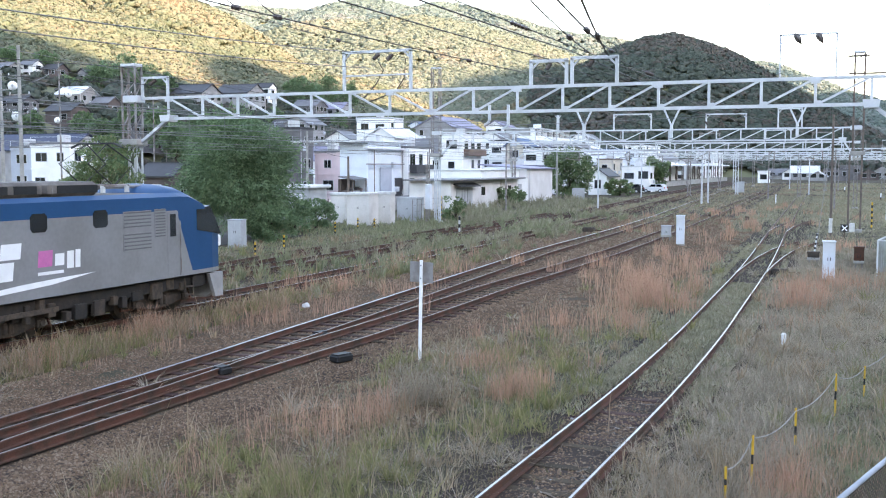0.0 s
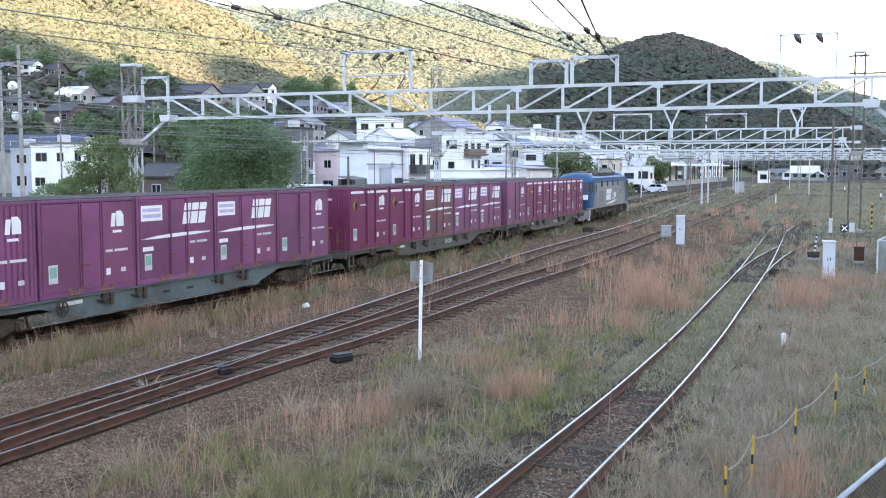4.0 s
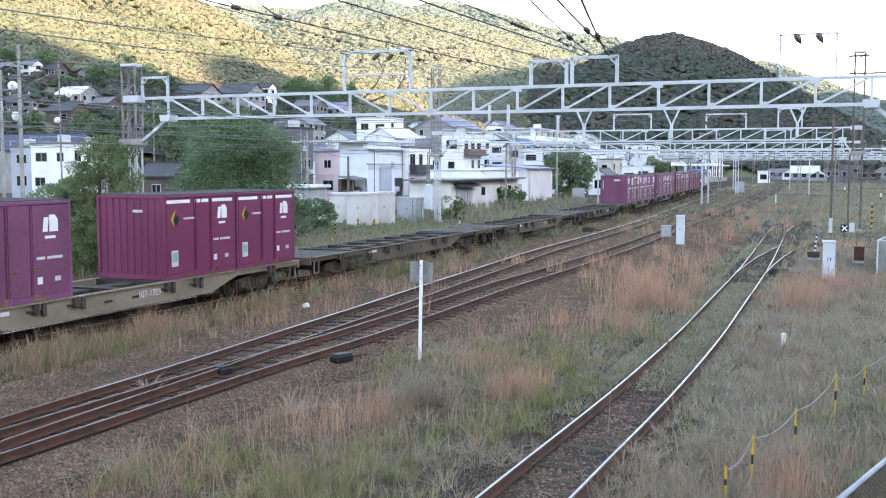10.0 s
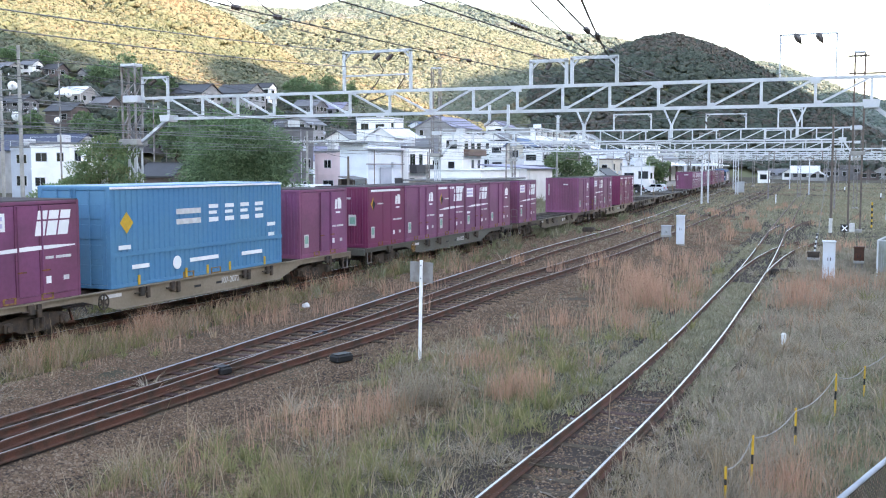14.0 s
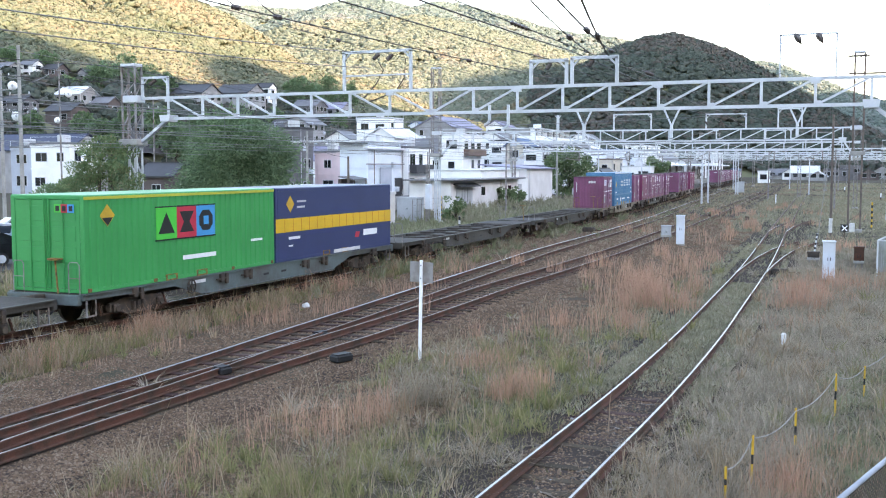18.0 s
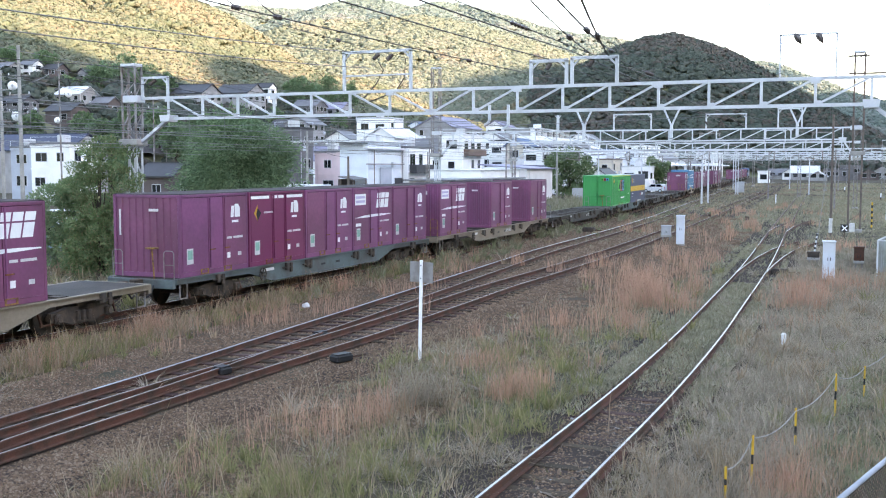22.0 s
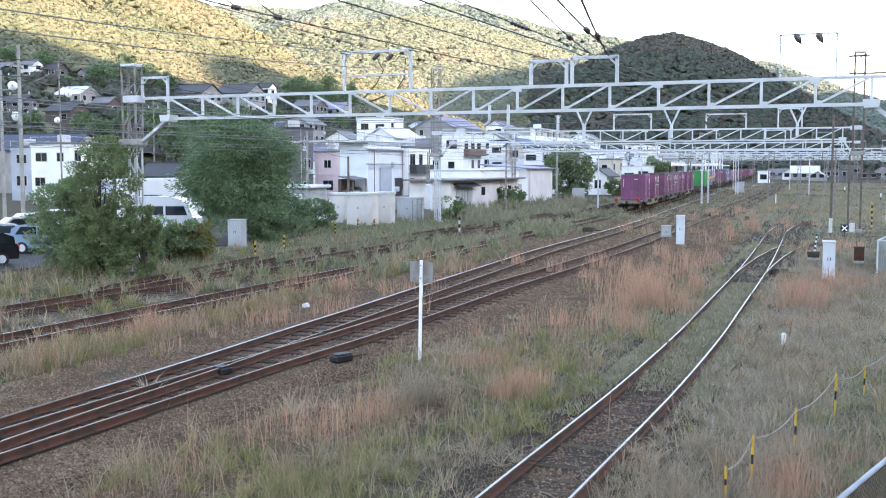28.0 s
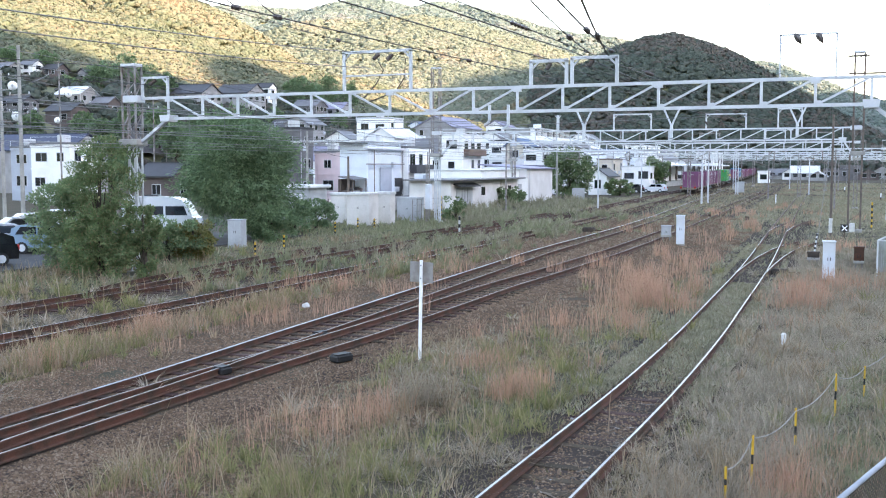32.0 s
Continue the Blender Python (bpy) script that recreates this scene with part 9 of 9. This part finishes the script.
sow("single_stalks", 7000, 10, 42, 114, 0.45, 1.0, 0.009, 0.35, "g_straw", "single tall dry stalks", lambda x, y: np.where(x > -3.2, 0.15, 0.5))
sow("straw_grass", 40000, 55, 150, 106, 0.10, 0.35, 0.02, 1.0, "g_soft", "dry grass far up the yard", lambda x, y: np.clip(1.7 * lumpy(x, y, 0.35, 0.9) - 0.4, 0, 1))
sow("dull_weeds", 34000, 46, 150, 107, 0.10, 0.4, 0.022, 1.0, "g_soft", "green weeds far up the yard", lambda x, y: np.clip(1.9 * lumpy(x, y, 0.4, 3.3) - 0.55, 0, 1))
sow("dry_weeds", 60000, 85, 300, 111, 0.08, 0.3, 0.05, 0.7, "g_soft", "brown and grey-green weeds far up the yard", lambda x, y: np.clip(1.6 * lumpy(x, y, 0.22, 1.9) - 0.1, 0, 1), tall=False, left=-30.0, right=8.0)
sow("dry_weeds", 30000, 85, 280, 112, 0.10, 0.35, 0.05, 0.9, "g_straw", "straw-brown weeds far up the yard", lambda x, y: np.clip(2.2 * lumpy(x, y, 0.16, 4.9) - 0.7, 0, 1), tall=False, left=-30.0, right=8.0)
# rank weeds between the main line and the shed
sow("rank_weeds", 20000, 60, 82, 115, 0.12, 0.45, 0.02, 0.6, "g_herb", "low weeds round the boxes", lambda x, y: np.where(x < np.interp(y, GY, lines["main"]) - 6.0, 0.7, 0.0), left=-39.0)
sow("rank_weeds", 60000, 78, 135, 108, 0.25, 1.15, 0.025, 0.6, "g_soft", "tall soft grey-green weeds before the shed", lambda x, y: np.where(x < np.interp(y, GY, lines["main"]) - 6.6, np.clip(1.6 * lumpy(x, y, 0.5, 1.3) - 0.1, 0, 1), 0.0), left=-39.0, tuft=40, fine=0.0006)
sow("rank_weeds", 26000, 62, 135, 119, 0.2, 0.8, 0.03, 0.8, "g_herb", "low green herbs among the tall weeds", lambda x, y: np.where(x < np.interp(y, GY, lines["main"]) - 5.9, 0.7, 0.0), left=-39.0, tuft=30)
sow("green_herbs", 110000, 27, 100, 120, 0.12, 0.75, 0.012, 0.7, "g_herb", "leafy green herbs growing over the older tracks", lambda x, y: np.where((x > np.interp(y, GY, lines["main"]) - 7.5) & (x < np.interp(y, GY, lines["lb"]) - 1.5), np.clip(2.4 * lumpy(x, y, 0.45, 2.2) - 0.55, 0, 1) * np.clip((y - 24) / 20, 0.1, 1), 0.0), left=-31.0, right=-14.0, tuft=34)
sow("green_herbs", 16000, 40, 130, 121, 0.1, 0.4, 0.02, 0.8, "g_herb", "low herbs between the turnout tracks", lambda x, y: np.where((x > np.interp(y, GY, lines["lb"]) - 1.5) & (x < np.interp(y, GY, lines["rb"]) + 2.0), np.clip(2.0 * lumpy(x, y, 0.5, 0.2) - 0.5, 0, 1), 0.0), left=-24.0, right=-9.0, tuft=18)
sow("soft_weeds", 60000, 44, 105, 122, 0.2, 0.85, 0.014, 0.6, "g_soft", "soft seeding weeds over the older tracks", lambda x, y: np.where((x > np.interp(y, GY, lines["main"]) - 7.5) & (x < np.interp(y, GY, lines["lb"]) - 1.7), np.clip(2.2 * lumpy(x, y, 0.37, 0.6) - 0.6, 0, 1), 0.0), left=-31.0, right=-14.0, tuft=40, fine=0.0006)
sow("rank_weeds", 30000, 30, 60, 109, 0.08, 0.4, 0.016, 0.9, "g_herb", "rank weeds below the bushes", lambda x, y: np.where(x < -26.6, 0.8, 0.0))


def plumes(name, spots, seed, label):
    """Clumps of russet grass with feathery heads."""
    rng = np.random.default_rng(seed)
    xs, ys, hs, ws = [], [], [], []
    for x, y, r, n, h in spots:
        ang, rad = rng.random(n) * 2 * np.pi, r * np.sqrt(rng.random(n))
        xs.append(x + rad * np.cos(ang))
        ys.append(y + rad * 1.6 * np.sin(ang))
        hs.append(h * (0.55 + 0.5 * rng.random(n)))
    x, y, h = np.concatenate(xs), np.concatenate(ys), np.concatenate(hs)
    d = np.hypot(x, y)
    ob = blades(name, x, y, h, np.maximum(0.005, 0.00042 * d) * (0.6 + 0.8 * rng.random(len(x))), 0.32, "g_pink", label, seed)
    return ob


spots = []
rng = random.Random(4)
for x, y, r, n, h, c in ((-6.6, 33.5, 1.5, 70, 1.2, 20), (-6.5, 29.0, 0.9, 60, 1.0, 7), (-7.6, 37.5, 1.6, 60, 1.1, 10), (-6.45, 19.7, 0.25, 150, 0.95, 4), (-8.1, 16.7, 0.2, 90, 0.85, 3), (-8.0, 21.5, 0.5, 90, 0.7, 5), (-8.5, 15.5, 0.3, 90, 0.95, 4), (-9.6, 15.6, 0.12, 70, 0.9, 2), (-18.3, 23.1, 0.4, 110, 0.95, 4), (-2.2, 36.0, 1.0, 60, 0.95, 10), (-1.0, 41.5, 1.2, 60, 1.0, 9), (-9.0, 40.0, 1.3, 60, 0.9, 7), (-6.6, 20.2, 0.4, 60, 0.75, 2), (-8.4, 16.4, 0.9, 50, 0.8, 2), (-16.7, 25.6, 1.4, 60, 0.95, 7), (-17.8, 22.2, 0.6, 60, 0.9, 5), (-17.6, 18.3, 1.6, 60, 0.85, 8), (-1.9, 38.6, 1.2, 80, 0.95, 9), (-7.9, 27.6, 1.3, 60, 0.85, 8), (-17.3, 33.5, 2.6, 70, 1.0, 12), (-18.4, 42.0, 3.0, 60, 1.0, 12), (-9.3, 45.0, 2.2, 70, 1.0, 9), (-2.0, 31.0, 0.8, 40, 0.6, 5), (-9.0, 13.0, 1.0, 40, 0.7, 5), (-8.5, 50, 3, 60, 1.0, 10), (-10.0, 72, 5, 50, 1.0, 10), (-1.2, 16.5, 0.5, 60, 0.55, 4), (-17.5, 14.5, 1.4, 50, 0.85, 6), (-7.4, 22.5, 2.0, 30, 0.7, 3), (-8.5, 82, 6, 50, 0.8, 14), (-7.0, 105, 8, 50, 0.8, 14), (-13.5, 100, 5, 40, 0.8, 8), (-1.0, 62, 2.5, 60, 0.9, 8), (-0.5, 15.2, 0.5, 60, 0.5, 6), (-0.15, 16.6, 0.5, 60, 0.5, 6), (-0.95, 15.2, 0.2, 170, 0.75, 3), (-0.9, 14.2, 0.4, 50, 0.45, 5), (-0.2, 13.6, 0.4, 50, 0.45, 5)):
    for k in range(c):
        spots.append((x + rng.gauss(0, r * 0.55), y + rng.gauss(0, r * 0.9), rng.uniform(0.25, 0.7), int(n * rng.uniform(0.35, 0.9)), h * rng.uniform(0.7, 1.05)))
plumes("russet_grass", spots, 201, "russet plumed grass in clumps")

# dark herbs on the bank below the parapet, and straw laid flat by the wind
sow("green_herbs", 26000, 10, 26, 123, 0.08, 0.3, 0.008, 0.9, "g_herb", "low dark herbs on the bank below the parapet", lambda x, y: np.where(x > -1.5 + 0.03 * y, np.clip(2.0 * lumpy(x, y, 1.5, 1.4) - 0.4, 0, 1), 0.0), left=-1.6, right=2.0, tuft=24)
rng = np.random.default_rng(91)
n = 620
fx, fy = -8.05 + 0.22 * rng.standard_normal(n), 18.3 + 0.35 * rng.standard_normal(n)
blades("straw_litter", fx, fy, 0.75 + 0.5 * rng.random(n), 0.007 * (0.6 + 0.8 * rng.random(n)), 1.15, "g_pale", "straw laid flat by the wind", 92, out=np.full(n, radians(-52)) - 0.35 * rng.standard_normal(n))

# loose stones on the beds
rng = np.random.default_rng(77)
v8 = np.array([(1, 0, 0), (-0.6, 0.8, 0), (-0.6, -0.8, 0), (0.1, 0.1, 1)], float)
f8 = np.array([(0, 1, 3), (1, 2, 3), (2, 0, 3)])
n = 270000
y = 9.5 * 10.0 ** rng.random(n)
lb, rb, sx, mx = (np.interp(y, GY, lines[k]) for k in ("lb", "rb", "s", "main"))
pick = rng.random(n)
x = np.where(pick < 0.78, lb - 3.2 + (rb - lb + 6.2 + np.where(y < 75, 2.4, 0.0)) * rng.random(n), np.where(pick < 0.88, sx - 0.9 + 1.8 * rng.random(n), mx - 1.4 + 3.2 * rng.random(n)))
ok = (pick < 0.78) | (y < 26) | (pick > 0.88)
for a in (lb, rb, sx, mx):
    for r in (-0.5655, 0.5655):
        ok &= np.abs(x - a - r) > 0.10
x, y = x[ok], y[ok]
n = len(x)
inside = (np.abs(x - np.interp(y, GY, lines["s"])) < 1.0) | ((x > np.interp(y, GY, lines["lb"]) - 1.9) & (x < np.interp(y, GY, lines["rb"]) + 1.9))
zb = np.where(np.abs(x - np.interp(y, GY, lines["s"])) < 1.0, -0.146 - 0.030 * np.clip((25 - y) / 4, 0, 1), np.where(inside, -0.19, np.maximum(ground_z(x, y) + 0.005, -0.19 - 0.2 * np.clip(x - np.interp(y, GY, lines["rb"]) - 1.9, 0, 0.5))))
r = np.maximum(0.024, 0.00105 * np.hypot(x, y)) * (0.6 + 1.1 * rng.random(n))
ang = rng.random(n) * 2 * np.pi
TURN = np.stack([np.stack([np.cos(ang), np.sin(ang), 0 * ang], -1), np.stack([-np.sin(ang), np.cos(ang), 0 * ang], -1), np.stack([0 * ang, 0 * ang, 1 + 0 * ang], -1)], 1)
vv = v8[None] * (r[:, None] * (0.7 + 0.6 * rng.random((n, 4))))[:, :, None] * np.array([1, 1, 0.7]) @ TURN + np.stack([x, y, zb], -1)[:, None]
M["stones"] = blend_leaf("ballast_stones", [(0.148, 0.093, 0.058), (0.102, 0.067, 0.046), (0.221, 0.149, 0.099), (0.120, 0.072, 0.043), (0.276, 0.203, 0.145)], 0.9, 0)
big_mesh("ballast_stones", vv.reshape(-1, 3), None, "stones", "stuff", "loose grey and brown ballast stones", tris=(f8[None] + (np.arange(n) * 4)[:, None, None]).reshape(-1, 3))

# splinters of timber and pale chips between the siding rails
rng = np.random.default_rng(78)
n = 230
y = 9.5 + 15 * rng.random(n) ** 1.2
x = np.interp(y, GY, lines["s"]) + rng.uniform(-0.95, 0.95, n)
ok = (np.abs(np.abs(x - np.interp(y, GY, lines["s"])) - 0.5655) > 0.11)
x, y = x[ok], y[ok]
n = len(x)
ang, ln, wd = rng.random(n) * 6.3, 0.03 + 0.16 * rng.random(n) ** 3, 0.008 + 0.022 * rng.random(n)
ca, sa = np.cos(ang), np.sin(ang)
z = -0.142 - 0.026 * np.clip((25 - y) / 4, 0, 1) + 0.012 * rng.random(n)
cor = [np.stack([x + ca * i * ln - sa * j * wd, y + sa * i * ln + ca * j * wd, z + 0.012 * rng.random(n)], -1) for i, j in ((-1, -1), (1, -1), (1, 1), (-1, 1))]
M["chips"] = blend_leaf("splinters_and_chips", [(0.10, 0.075, 0.055), (0.16, 0.12, 0.09), (0.13, 0.11, 0.09), (0.09, 0.07, 0.055), (0.36, 0.34, 0.32)], 0.9, 0)
big_mesh("debris", np.stack(cor, 1).reshape(-1, 3), np.arange(n * 4).reshape(n, 4), "chips", "stuff", "splinters and pale chips between the rails")


def motions():
    times = [0.0, 0.5] + [float(k) for k in range(1, 33)]
    for ob, s, z, *_ in MOVING:
        walk(ob, [(t, on_line(s + run_s(t), 0, z)) for t in times])
    for ob, run in LORRIES:
        walk(ob, [(t, pose(-50.0, y, -0.16)) for t, y in run])


motions()
